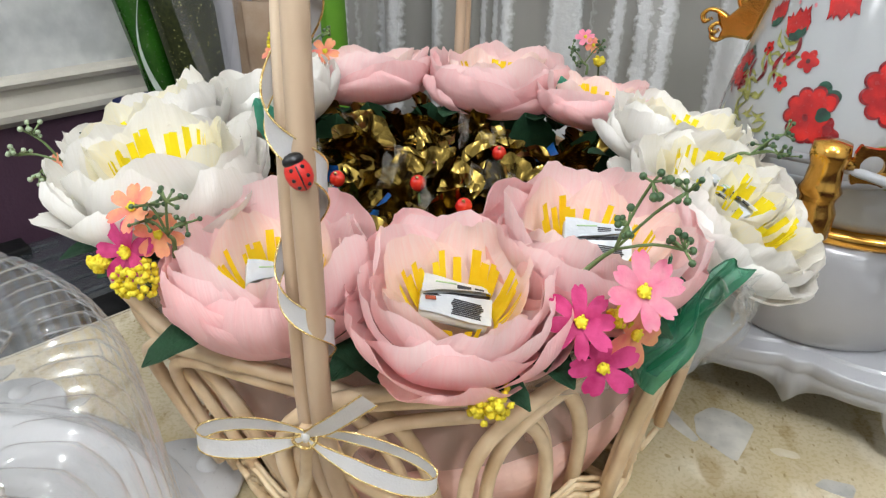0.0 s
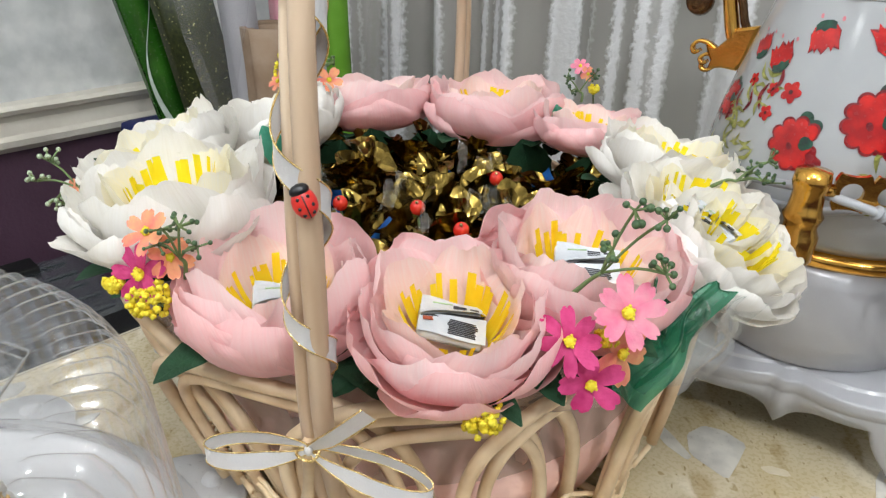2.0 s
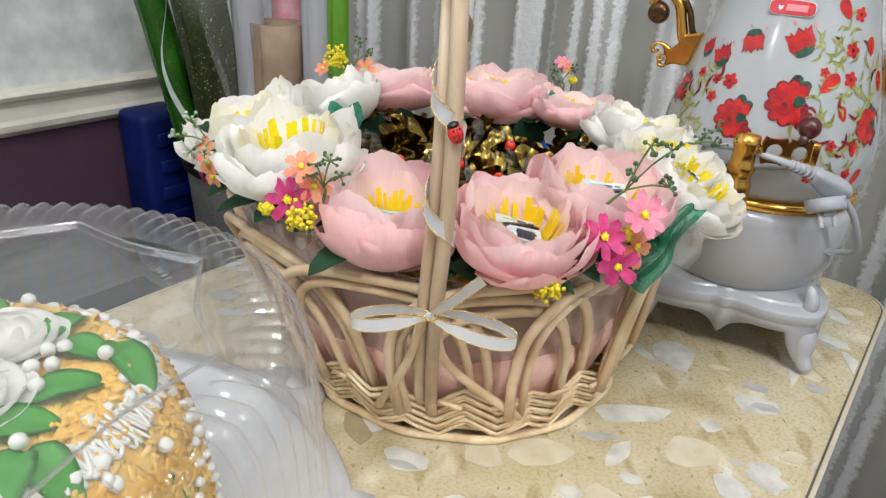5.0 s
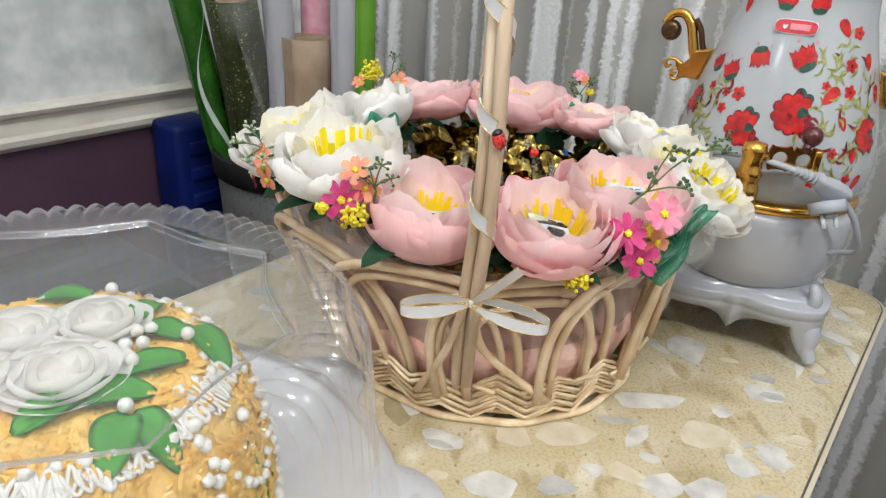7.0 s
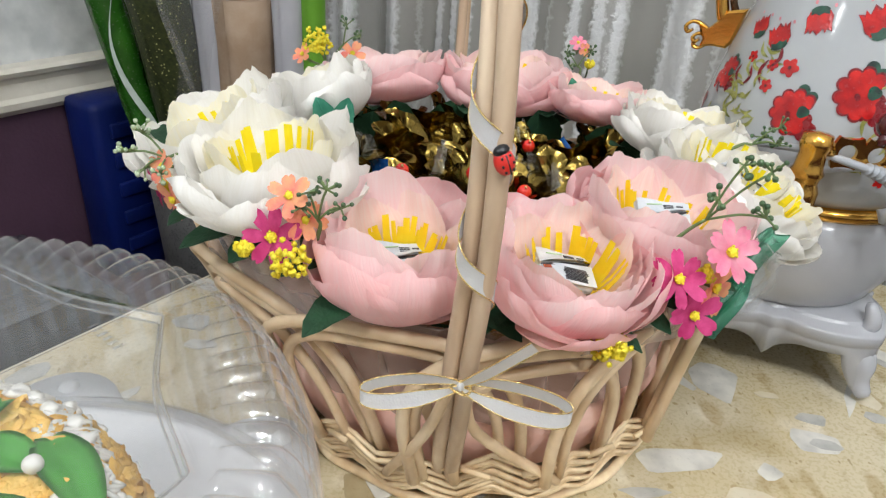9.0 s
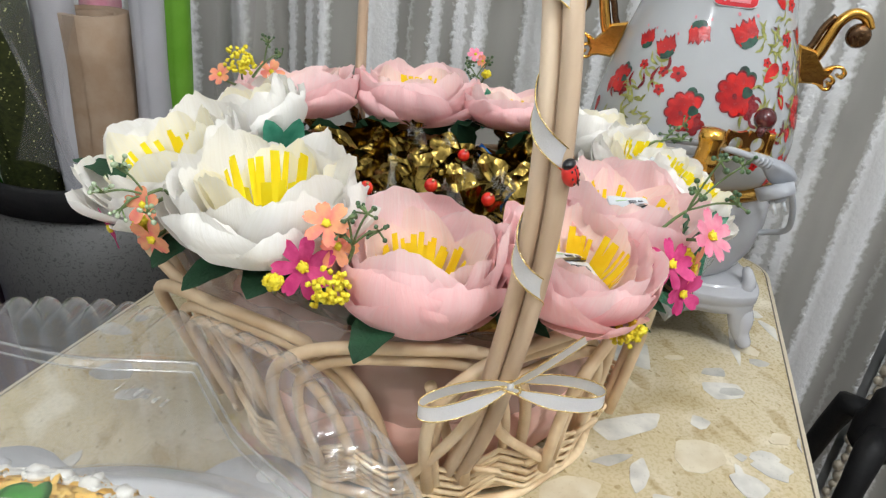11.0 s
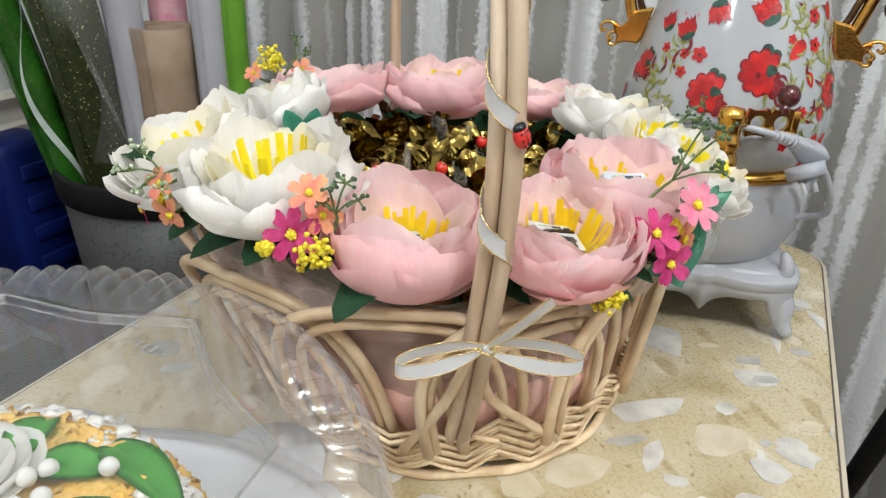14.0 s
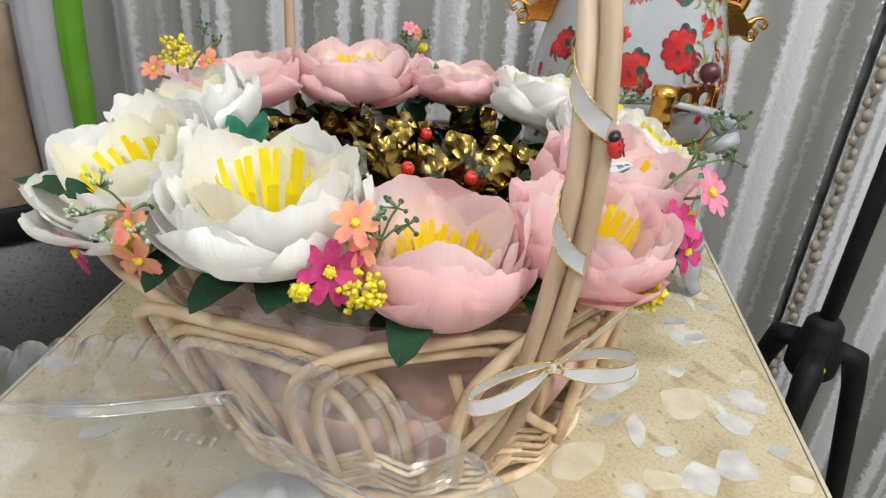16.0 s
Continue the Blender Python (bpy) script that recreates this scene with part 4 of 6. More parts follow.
def wrapped_sweet(name, at, size, along, face, rng, label, gaping=True):
    """A white-wrapped sweet lying in a flower's cup: two folds over a black plate for the shade between them, with rows
    of print.
    along: the way of its long side; face: the way it looks."""
    ob = thing(name, at, label, "sweet", group="sweets in the flowers")
    ex = Vector(along).normalized()
    ez = (Vector(face) - ex * Vector(face).dot(ex)).normalized()
    ey = ez.cross(ex)
    set_at(ob, Matrix((ex, ey, ez)).transposed().to_4x4())
    ob.location = at
    a, b, c = size
    bm = block(bmesh.new(), (a, b, c), Matrix(), 0.003, 2)
    for v in bm.verts:
        v.co += Vector((noise.noise(v.co * 90), noise.noise(v.co * 90 + Vector((7, 0, 0))), noise.noise(v.co * 90 + Vector((0, 9, 0))))) * 0.0016
    part("wrapper", bm, SILVER_PAPER, ob)
    top = c / 2 + 0.0008
    # The shade between the folds is a black plate, wide at one end and closing to a point at the other.
    gap = [(-a * 0.48, -b * 0.10), (-a * 0.1, b * 0.10), (a * 0.25, b * 0.20), (a * 0.47, b * 0.26), (a * 0.2, b * 0.08), (-a * 0.15, -b * 0.04)]
    if gaping:
        part("slit", plate(bmesh.new(), gap, top - 0.0012, top + 0.0012), BLACK_PAINT, ob, "black shape for the shade between the folds", smooth=False)
    upper = [[(-a * 0.50 + a * s, b * (0.50 - (0.58 - 0.36 * s - 0.20 * s * (1 - s)) * t) + b * 0.02 * math.sin(9 * s), top + 0.0002 + 0.0030 * t * t * (0.4 + 0.6 * math.sin(math.pi * s))) for s in [k / 10 for k in range(11)]] for t in [k / 5 for k in range(6)]]
    lower = [[(-a * 0.50 + a * s, b * (-0.50 + (0.40 + 0.30 * s) * t) + b * 0.02 * math.sin(7 * s), top + 0.0002 + 0.0016 * t * t * math.sin(math.pi * s)) for s in [k / 10 for k in range(11)]] for t in [k / 5 for k in range(6)]]
    part("flap", sheet(bmesh.new(), upper), SILVER_PAPER, ob)
    part("flap", sheet(bmesh.new(), lower), SILVER_PAPER, ob)
    for k in range(9):
        w = a * rng.uniform(0.34, 0.46)
        part("print_line", block(bmesh.new(), (w, 0.00055, 0.0003), Matrix.Translation((a * 0.10 + w * 0.1, -b * 0.07 - k * b * 0.042, top + 0.0016 - 0.00013 * k)), 0), PRINT, ob)
    for k in range(3):
        part("print_line", block(bmesh.new(), (a * 0.20, 0.0006, 0.0003), pose(a * 0.08, b * (0.36 - 0.05 * k), top + 0.0010 + 0.0003 * k, 6, 0, 4), 0), PRINT, ob)
    part("print_line", block(bmesh.new(), (a * 0.13, 0.0020, 0.0003), pose(a * 0.30, b * 0.34, top + 0.0011, 6, 0, 4), 0), PRINT, ob)
    part("print_mark", block(bmesh.new(), (a * 0.15, b * 0.09, 0.0004), pose(-a * 0.37, -b * 0.16, top + 0.0012, 0, 0, 12), 0), PRINT_RED, ob, "red-brown print mark")
    part("print_mark", block(bmesh.new(), (a * 0.30, 0.0007, 0.0003), pose(-a * 0.18, b * 0.36, top + 0.0008, 6, 0, 8), 0), PRINT_GREEN, ob)
    return ob


MIDDLE = Vector((-0.030, 0.222, 0))


def flower(kind, opening, cup, lean, seed, sweet=None, spin=0.0, toward=None, tall=1.0, fringe=1.0):
    """A crepe-paper flower whose cup opens at the given place, leaning outward from the basket's middle; tall: its depth in cup radii;
    fringe: how far its stamens stand up."""
    rng = R(seed)
    opening = Vector(opening)
    out = (Vector(toward) if toward else (opening - MIDDLE) * Vector((1, 1, 0))).normalized()
    axis = (out * math.sin(radians(lean)) + UP * math.cos(radians(lean))).normalized()
    base = opening - axis * cup * 0.60
    pink = kind == "pink"
    ob = thing("paper_flower", base, "pink crepe-paper peony with yellow fringe round a wrapped sweet" if pink else "white crepe-paper lotus with yellow fringe and cream inner petals",
               "paper flower", group="paper flowers round the basket")
    set_at(ob, Matrix.Translation(base) @ frame_to(axis, spin))
    # Each layer: petals, radius, half width, closing angle, height, pointedness, outward curl, paper, lift.
    if pink:
        layers = ((5, 0.64, 0.66, 94, 0.98, 0.0, 0.02, PINK_LIGHT, 0.004), (5, 0.78, 0.84, 100, 1.10, 0.0, 0.0, PINK_PALE, 0.003), (5, 0.90, 0.95, 106, 1.08, 0.0, 0.0, PINK_PALE, 0.001), (5, 0.98, 1.0, 112, 0.98, 0.0, 0.0, PINK, -0.001), (3, 1.02, 0.86, 108, 0.74, 0.0, 0.05, PINK, -0.002))
    else:
        layers = ((6, 0.62, 0.62, 94, 0.94, 0.1, 0.03, CREAM, 0.004), (6, 0.78, 0.76, 101, 1.0, 0.15, 0.03, WHITE, 0.003), (6, 0.91, 0.84, 107, 0.98, 0.2, 0.03, WHITE, 0.001), (6, 1.00, 0.88, 110, 0.90, 0.25, 0.04, WHITE, -0.001), (4, 1.04, 0.76, 103, 0.70, 0.35, 0.10, WHITE, -0.003))
    for n, (count, size, wide, polar, rise, point, curl, mat, lift) in enumerate(layers):
        first = rng.uniform(0, 6.28)
        for k in range(count):
            phi = first + math.tau * k / count + rng.uniform(-0.22, 0.22)
            s = size * rng.uniform(0.93, 1.06)
            close = polar + rng.uniform(-10, 6)
            bm = petal(rng, phi, cup * s, cup * wide * rng.uniform(0.85, 1.12), close, cup * tall * rise * rng.uniform(0.86, 1.06), cup * 0.06, point * rng.uniform(0.5, 1.4), curl * rng.uniform(0.2, 1.7), lift * rng.uniform(0.6, 1.4), ruffle=1.0)
            part("petal", bm, mat, ob, "cream inner petal" if mat is CREAM else "pale peach inner petal" if mat is PINK_LIGHT else "")
    bm = bmesh.new()
    a = rng.uniform(0, 6.28)
    end = a + math.tau
    while a < end:
        # Strips stand in small bunches against the inner petals.
        w = cup * (rng.uniform(0.026, 0.058) if pink else rng.uniform(0.036, 0.066))
        a += w / cup * 2.2 + (rng.uniform(0.15, 0.45) if rng.random() < (0.26 if pink else 0.34) else rng.uniform(0.01, 0.06))
        r1, h, sway = cup * (rng.uniform(0.52, 0.60) if pink else rng.uniform(0.44, 0.52)), cup * tall * fringe * (rng.uniform(0.70, 0.92) if pink else rng.uniform(0.88, 1.08)), rng.uniform(-0.08, 0.08)
        rows = []
        for t in (0, 0.4, 0.75, 1):
            rr = cup * 0.36 + (r1 - cup * 0.36) * t ** 0.7
            b = a + sway * t
            c, sd = Vector((rr * math.cos(b), rr * math.sin(b), cup * tall * 0.35 + (h - cup * tall * 0.35) * t)), Vector((-math.sin(b), math.cos(b), 0))
            rows.append([c - sd * w * (1 - 0.15 * t), c + sd * w * (1 - 0.15 * t)])
        sheet(bm, rows)
    part("stamen_fringe", bm, YELLOW if pink else LEMON, ob, "yellow paper fringe")
    part("stem", tube(bmesh.new(), [(0, 0, 0.004), (-0.001, 0, -0.004), (-0.003, 0, -0.010)], 0.0022, 6), STEM, ob, "green wire stem")
    if sweet:
        at, along, face = sweet
        wrapped_sweet("wrapped_sweet", at, (0.0345, 0.0245, 0.0065), along, face, rng, "white-and-silver wrapped sweet with small print in a flower", pink)
    return ob


flower("pink", (-0.087, 0.056, 0.199), 0.0480, 4, 1, ((-0.088, 0.064, 0.191), (0.9, 0.35, -0.25), (-0.1, -0.62, 0.78)), spin=20, tall=1.15, fringe=0.86)
flower("pink", (0.007, 0.033, 0.208), 0.0480, 9, 32, ((0.005, 0.041, 0.201), (0.034, 0.002, -0.009), (0.04, -0.22, 0.97)), spin=70, tall=0.95)
flower("pink", (0.072, 0.081, 0.216), 0.0510, 6, 3, ((0.074, 0.080, 0.216), (0.99, 0.02, -0.12), (0.03, -0.58, 0.80)), spin=-15, tall=0.95)
flower("white", (-0.166, 0.116, 0.226), 0.0520, 4, 4, spin=10, tall=1.08, fringe=0.93)
flower("white", (-0.221, 0.202, 0.222), 0.0540, 24, 5, spin=40, tall=0.95, fringe=0.82)
flower("white", (-0.167, 0.297, 0.224), 0.0560, 22, 6, spin=80, tall=0.95, fringe=0.7)
flower("pink", (-0.098, 0.386, 0.229), 0.0550, 10, 7, spin=30, tall=0.74)
flower("pink", (0.019, 0.378, 0.227), 0.0550, 2, 8, spin=110, tall=0.86)
flower("pink", (0.100, 0.325, 0.228), 0.0440, 8, 9, spin=200, tall=0.74)
flower("white", (0.152, 0.248, 0.225), 0.0490, 12, 10, spin=15, tall=0.90, fringe=0.8)
flower("white", (0.150, 0.165, 0.220), 0.0450, 14, 11, ((0.152, 0.143, 0.217), (0.6, -0.7, -0.35), (0.35, -0.45, 0.8)), spin=60, toward=(0.6, -0.8, 0), tall=0.86)
flower("white", (0.167, 0.128, 0.211), 0.0430, 26, 12, spin=5, toward=(0.85, -0.5, 0), tall=0.84)


# ---- sweets in the middle ----
def foil_sweet(seed, blue=False):
    """A sweet in gold foil: a crumpled body, a pleated twist that folds over, some with a dark blue label."""
    rng = R(seed)
    ob = thing("foil_sweet", (0, 0, 0), "sweet wrapped in crumpled gold foil with a dark blue label" if blue else "sweet wrapped in crumpled gold foil with a twisted top", "sweet", group="foil sweets filling the basket")
    bm = bmesh.new()
    bmesh.ops.create_icosphere(bm, subdivisions=3, radius=1)
    for v in bm.verts:
        n = v.co.normalized()
        fold = abs(noise.noise(n * 2.3 + Vector((seed, 0, 0)))) * 0.5 + abs(noise.noise(n * 5 + Vector((0, seed, 0)))) * 0.28
        k = 0.85 + fold * 0.8
        v.co = Vector((n.x * 0.0195, n.y * 0.0155, n.z * 0.0165)) * k + UP * 0.016
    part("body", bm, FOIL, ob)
    ph = [rng.uniform(0, 6.28) for _ in range(4)]
    side = rng.uniform(-0.010, 0.010)
    rows = []
    for i in range(7):
        t = i / 6
        rr = 0.013 - 0.0085 * min(1, t * 2.5) + 0.0215 * max(0, t - 0.4)
        row = []
        for k in range(36):
            a = k * math.tau / 36
            pleat = 1 + 0.13 * math.sin(7 * a + ph[0]) * min(1, t * 1.4) + 0.25 * t * math.sin(3 * a + ph[1])
            row.append((rr * pleat * math.cos(a + 0.7 * t) + side * t, rr * pleat * 0.8 * math.sin(a + 0.7 * t), 0.027 + 0.015 * t + 0.005 * t * math.sin(2 * a + ph[2])))
        rows.append(row)
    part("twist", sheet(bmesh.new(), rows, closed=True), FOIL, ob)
    if blue:
        label = sheet(bmesh.new(), [[((0.0205) * math.cos(a), (0.0185) * math.sin(a), z) for a in [ph[0] + k * 0.16 for k in range(9)]] for z in (0.010, 0.016, 0.024, 0.029)])
        part("label_band", label, BLUE_LABEL, ob, "dark blue label band")
    return ob


kinds = [foil_sweet(k, k in (21, 55)) for k in (3, 8, 21, 34, 89, 55, 13)]
scatter = R(17)
spots = []
for i in range(-6, 7):
    for j in range(-6, 8):
        x, y = 0.0385 * (i + 0.5 * (j % 2)), 0.0335 * j
        if (x / 0.132) ** 2 + ((y - 0.006) / 0.150) ** 2 < 1:
            spots.append((x + scatter.uniform(-0.006, 0.006), y + scatter.uniform(-0.006, 0.006)))
for n, (x, y) in enumerate(spots):
    lift = 0.139 + scatter.uniform(-0.008, 0.008) + max(0, y) * 0.07
    m = pose(-0.028 + x, 0.217 + y, lift, scatter.uniform(-40, 40), scatter.uniform(-40, 40), scatter.uniform(0, 360)) @ Matrix.Scale(1.36, 4)
    if n < len(kinds):
        set_at(kinds[n], m)
    else:
        set_at(copy_thing(kinds[n % len(kinds)], m), m)

# Clear outer film stands up in crumpled corners between the sweets.
for n in range(11):
    rng = R(700 + n)
    x, y = rng.uniform(-0.09, 0.09), rng.uniform(-0.11, 0.11)
    film_ob = thing("sweet_film", (-0.028 + x, 0.217 + y, 0.186 + max(0, y) * 0.07), "crumpled corner of clear film over the foil sweets", "clear film", group="clear film on the sweets")
    a0 = rng.uniform(0, 6.28)
    rows = []
    for i in range(7):
        t = i / 6
        rows.append([(math.cos(a0) * 0.022 * (s * (1.1 - 0.5 * t)) + 0.004 * math.sin(7 * s + n + 3 * t), math.sin(a0) * 0.022 * (s * (1.1 - 0.5 * t)) + 0.004 * math.sin(5 * s - n + 6 * t), 0.020 * t + 0.004 * math.sin(6 * s + n)) for s in [k / 4 - 1 for k in range(9)]])
    part("film", sheet(bmesh.new(), rows), SWEET_FILM, film_ob, "", False)
pad = thing("packing_pad", (-0.028, 0.217, 0.126), "green packing pad under the foil sweets", "packing pad")
part("pad", lathe(bmesh.new(), [(0, 0.0), (0.128, 0.0), (0.136, 0.006), (0.130, 0.026), (0, 0.03)], 40), LEAF, pad)

for n, (x, y, z) in enumerate(((-0.030, 0.192, 0.199), (0.024, 0.254, 0.200), (0.003, 0.156, 0.200), (-0.084, 0.188, 0.201))):
    berry = thing("red_berry", (x, y, z), "glossy red wired berry among the foil sweets", "berry", group="red berries among the sweets")
    part("fruit", ball(bmesh.new(), (0, 0, 0), 0.0054, 14, 10, (1, 1, 1.05)), RED_BERRY, berry)
    part("speck", ball(bmesh.new(), (0, -0.004, 0.0055), 0.0012, 8, 6), GOLD_THREAD, berry, "gold speck")
    part("wire", tube(bmesh.new(), [(0, 0, -0.005), (0.003, 0.004, -0.03)], 0.0009, 5), STEM, berry)


# ---- leaves and small silk flowers ----
def leaf(base, tip, wide, mat=LEAF, sag=0.006, face=UP, label="dark green silk leaf with a toothed edge"):
    base, tip = Vector(base), Vector(tip)
    tip = base + (tip - base) * 0.96
    wide = wide * 0.92
    along = tip - base
    side = along.cross(face).normalized()
    up = side.cross(along).normalized()
    rows = []
    for i in range(11):
        t = i / 10
        w = wide * 0.5 * math.sin(math.pi * (0.04 + 0.96 * t) ** 0.9) ** 0.55 if t < 1 else 0.0006
        c = base + along * t + up * (sag * 4 * t * (1 - t))
        tooth = 1 + (0.05 if i % 2 else -0.02)
        rows.append([c + side * (s * w * tooth) + up * (0.18 * w * abs(s)) for s in (-1, -0.55, 0, 0.55, 1)])
    ob = thing("leaf", (0, 0, 0), label, "leaf", group="leaves under the flowers")
    blade = part("blade", sheet(bmesh.new(), rows), mat, ob)
    part("midrib", tube(bmesh.new(), [base + along * t + up * (sag * 4 * t * (1 - t) - 0.0003) for t in (0, 0.25, 0.5, 0.75, 0.97)], 0.0007, 5), mat, ob)
    return ob


for base, tip, wide in (((-0.092, 0.062, 0.180), (-0.141, 0.008, 0.176), 0.030), ((-0.150, 0.105, 0.188), (-0.188, 0.062, 0.190), 0.034), ((-0.165, 0.120, 0.188), (-0.222, 0.082, 0.188), 0.030),
                        ((-0.118, 0.075, 0.186), (-0.156, 0.045, 0.192), 0.026), ((-0.020, 0.050, 0.180), (-0.050, 0.008, 0.176), 0.028), ((0.000, 0.040, 0.182), (0.043, -0.006, 0.178), 0.020),
                        ((-0.060, 0.045, 0.180), (-0.020, 0.006, 0.176), 0.026), ((-0.200, 0.150, 0.190), (-0.236, 0.112, 0.188), 0.024), ((0.045, 0.060, 0.182), (0.085, 0.016, 0.184), 0.030),
                        ((0.060, 0.070, 0.184), (0.108, 0.030, 0.196), 0.028), ((0.030, 0.050, 0.180), (0.062, 0.006, 0.182), 0.024), ((-0.235, 0.190, 0.200), (-0.283, 0.232, 0.216), 0.024),
                        ((-0.010, 0.372, 0.188), (-0.024, 0.318, 0.206), 0.030), ((0.050, 0.368, 0.186), (0.052, 0.312, 0.208), 0.036), ((0.072, 0.345, 0.190), (0.076, 0.296, 0.214), 0.024),
                        ((-0.110, 0.360, 0.188), (-0.108, 0.320, 0.206), 0.028), ((-0.130, 0.335, 0.190), (-0.122, 0.296, 0.205), 0.022), ((0.115, 0.250, 0.188), (0.085, 0.232, 0.212), 0.026),
                        ((0.110, 0.205, 0.186), (0.082, 0.190, 0.205), 0.026), ((0.030, 0.120, 0.186), (0.046, 0.140, 0.208), 0.020), ((-0.070, 0.095, 0.186), (-0.052, 0.120, 0.208), 0.020), ((-0.112, 0.130, 0.186), (-0.098, 0.150, 0.206), 0.020)):
    leaf(base, tip, wide)
for base, tip, wide in (((-0.139, 0.243, 0.204), (-0.125, 0.231, 0.2435), 0.022), ((-0.137, 0.243, 0.204), (-0.151, 0.232, 0.2425), 0.021), ((0.078, 0.330, 0.20), (0.070, 0.318, 0.245), 0.018)):
    leaf(base, tip, wide, TEAL, 0.001, Vector((0.3, -1, 0.1)), "teal-green paper leaf standing by a flower")

# Broad leaves stand behind the sweets, under the flowers at the back.
for x in (-0.118, -0.080, -0.045, -0.012, 0.020, 0.055, 0.090, 0.118):
    y = 0.352 - 1.6 * max(0, abs(x + 0.02) - 0.05) ** 1.2
    leaf((x, y + 0.008, 0.162), (x + 0.012 * math.sin(90 * x), y - 0.014, 0.214), 0.046, LEAF, 0.002, Vector((0.1, -1, 0.3)), "broad dark green leaf standing behind the sweets")


def silk_flower(at, axis, r, mat, label, petals=8, spin=0.0, group="silk flowers in the arrangement"):
    rng = R(int(abs(at[0]) * 1e5 + r * 1e4))
    ob = thing("silk_flower", at, label, "silk flower", group=group)
    set_at(ob, Matrix.Translation(at) @ frame_to(axis, spin))
    for k in range(petals):
        a = math.tau * k / petals + rng.uniform(-0.08, 0.08)
        ln, w, lift = r * rng.uniform(0.84, 1.02), r * 0.195 * rng.uniform(0.9, 1.1) * 8 / (petals + 1), rng.uniform(0.10, 0.32)
        rows = []
        for i in range(7):
            t = i / 6
            hw = w * (0.25 + 0.95 * math.sin(math.pi * min(1, 0.1 + 0.62 * t)) ** 1.2) * (1 if t < 0.99 else 0.62)
            row = []
            for s in (-1, -0.5, 0, 0.5, 1):
                notch = -0.07 * ln * (1 - abs(s)) if i == 6 and abs(s) < 0.4 else 0
                x = 0.10 * r + (ln - 0.1 * r) * t + notch
                y = s * hw
                z = ln * lift * t - 0.10 * ln * t * t + 0.10 * hw * abs(s)
                row.append((x * math.cos(a) - y * math.sin(a), x * math.sin(a) + y * math.cos(a), z))
            rows.append(row)
        part("petal", sheet(bmesh.new(), rows), mat, ob)
    bm = ball(bmesh.new(), (0, 0, 0.0012), r * 0.17, 10, 7, (1, 1, 0.8))
    for k in range(12):
        a = k * 2.4
        ball(bm, (r * 0.15 * math.cos(a) * (k / 12) ** 0.5 * 1.2, r * 0.15 * math.sin(a) * (k / 12) ** 0.5 * 1.2, r * 0.13), r * 0.05, 6, 4)
    part("centre", bm, FOAM_YELLOW, ob, "yellow centre")
    part("stem", tube(bmesh.new(), [(0, 0, 0), (0, 0, -0.010), (0.004, 0.004, -0.03)], 0.0012, 6), STEM, ob)
    return ob


silk_flower((0.061, 0.015, 0.213), (-0.15, -0.85, 0.55), 0.0165, MAGENTA, "magenta silk daisy with a yellow centre", 8)
silk_flower((0.084, 0.013, 0.231), (0.15, -0.78, 0.6), 0.0178, ROSE, "rose-pink silk daisy with a yellow centre", 8, 15)
silk_flower((0.072, 0.011, 0.193), (0.15, -0.95, 0.15), 0.0165, MAGENTA, "magenta silk daisy hanging over the rim", 5, 40)
silk_flower((0.086, 0.022, 0.204), (0.5, -0.8, 0.1), 0.0165, CORAL, "coral silk bud hanging over the rim", 5, 10)
silk_flower((-0.158, 0.050, 0.215), (-0.30, -0.88, 0.30), 0.0190, MAGENTA, "magenta silk daisy with a yellow centre", 7, 12)
silk_flower((-0.147, 0.045, 0.242), (-0.25, -0.70, 0.65), 0.0135, CORAL, "pale coral silk flower above a magenta one", 6, 25)
silk_flower((-0.140, 0.050, 0.226), (0.25, -0.9, 0.3), 0.0130, CORAL, "coral silk flower behind a magenta one", 6)
silk_flower((-0.233, 0.128, 0.200), (-0.65, -0.7, -0.1), 0.0150, CORAL, "coral silk flower hanging under a white one", 5, 30)
silk_flower((-0.236, 0.125, 0.224), (-0.5, -0.8, 0.3), 0.0120, CORAL, "small coral silk bud", 5)
silk_flower((-0.258, 0.178, 0.186), (-0.9, -0.3, -0.25), 0.0165, MAGENTA, "magenta silk flower hanging out over the rim", 5, 20)
silk_flower((-0.172, 0.345, 0.247), (-0.5, -0.5, 0.6), 0.0115, CORAL, "coral silk flower at the back of the basket", 6)
silk_flower((-0.128, 0.352, 0.248), (0.2, -0.6, 0.6), 0.0130, CORAL, "small coral silk bud at the back", 5)
silk_flower((0.097, 0.411, 0.256), (-0.1, -0.7, 0.6), 0.0095, ROSE, "small rose silk flower on a green sprig", 6)
silk_flower((0.104, 0.407, 0.250), (0.3, -0.9, 0.3), 0.0085, CORAL, "small coral silk bud on a sprig", 5)


def floret_cluster(at, r, seed, label):
    rng = R(seed)
    ob = thing("yellow_florets", at, label, "foam florets", group="yellow florets in the arrangement")
    for k in range(78):
        d = Vector((rng.gauss(0, 1), rng.gauss(0, 1) - 0.6, rng.gauss(0, 0.7))).normalized() * r * rng.uniform(0.45, 1)
        bm = bmesh.new()
        # A torn crumb of foam: three ragged lobes.
        bmesh.ops.create_icosphere(bm, subdivisions=2, radius=0.0016)
        turn = Vector((k * 1.7, seed * 3.1, k * 0.6))
        for v in bm.verts:
            n = v.co.normalized()
            v.co = d + v.co * (1 + 0.55 * noise.noise(n * 1.9 + turn) + 0.35 * noise.noise(n * 5 + turn))
        part("floret", bm, FOAM_YELLOW, ob)
    part("stem", tube(bmesh.new(), [(0, 0, 0), (0.004, 0.02, -0.02)], 0.001, 5), STEM, ob)


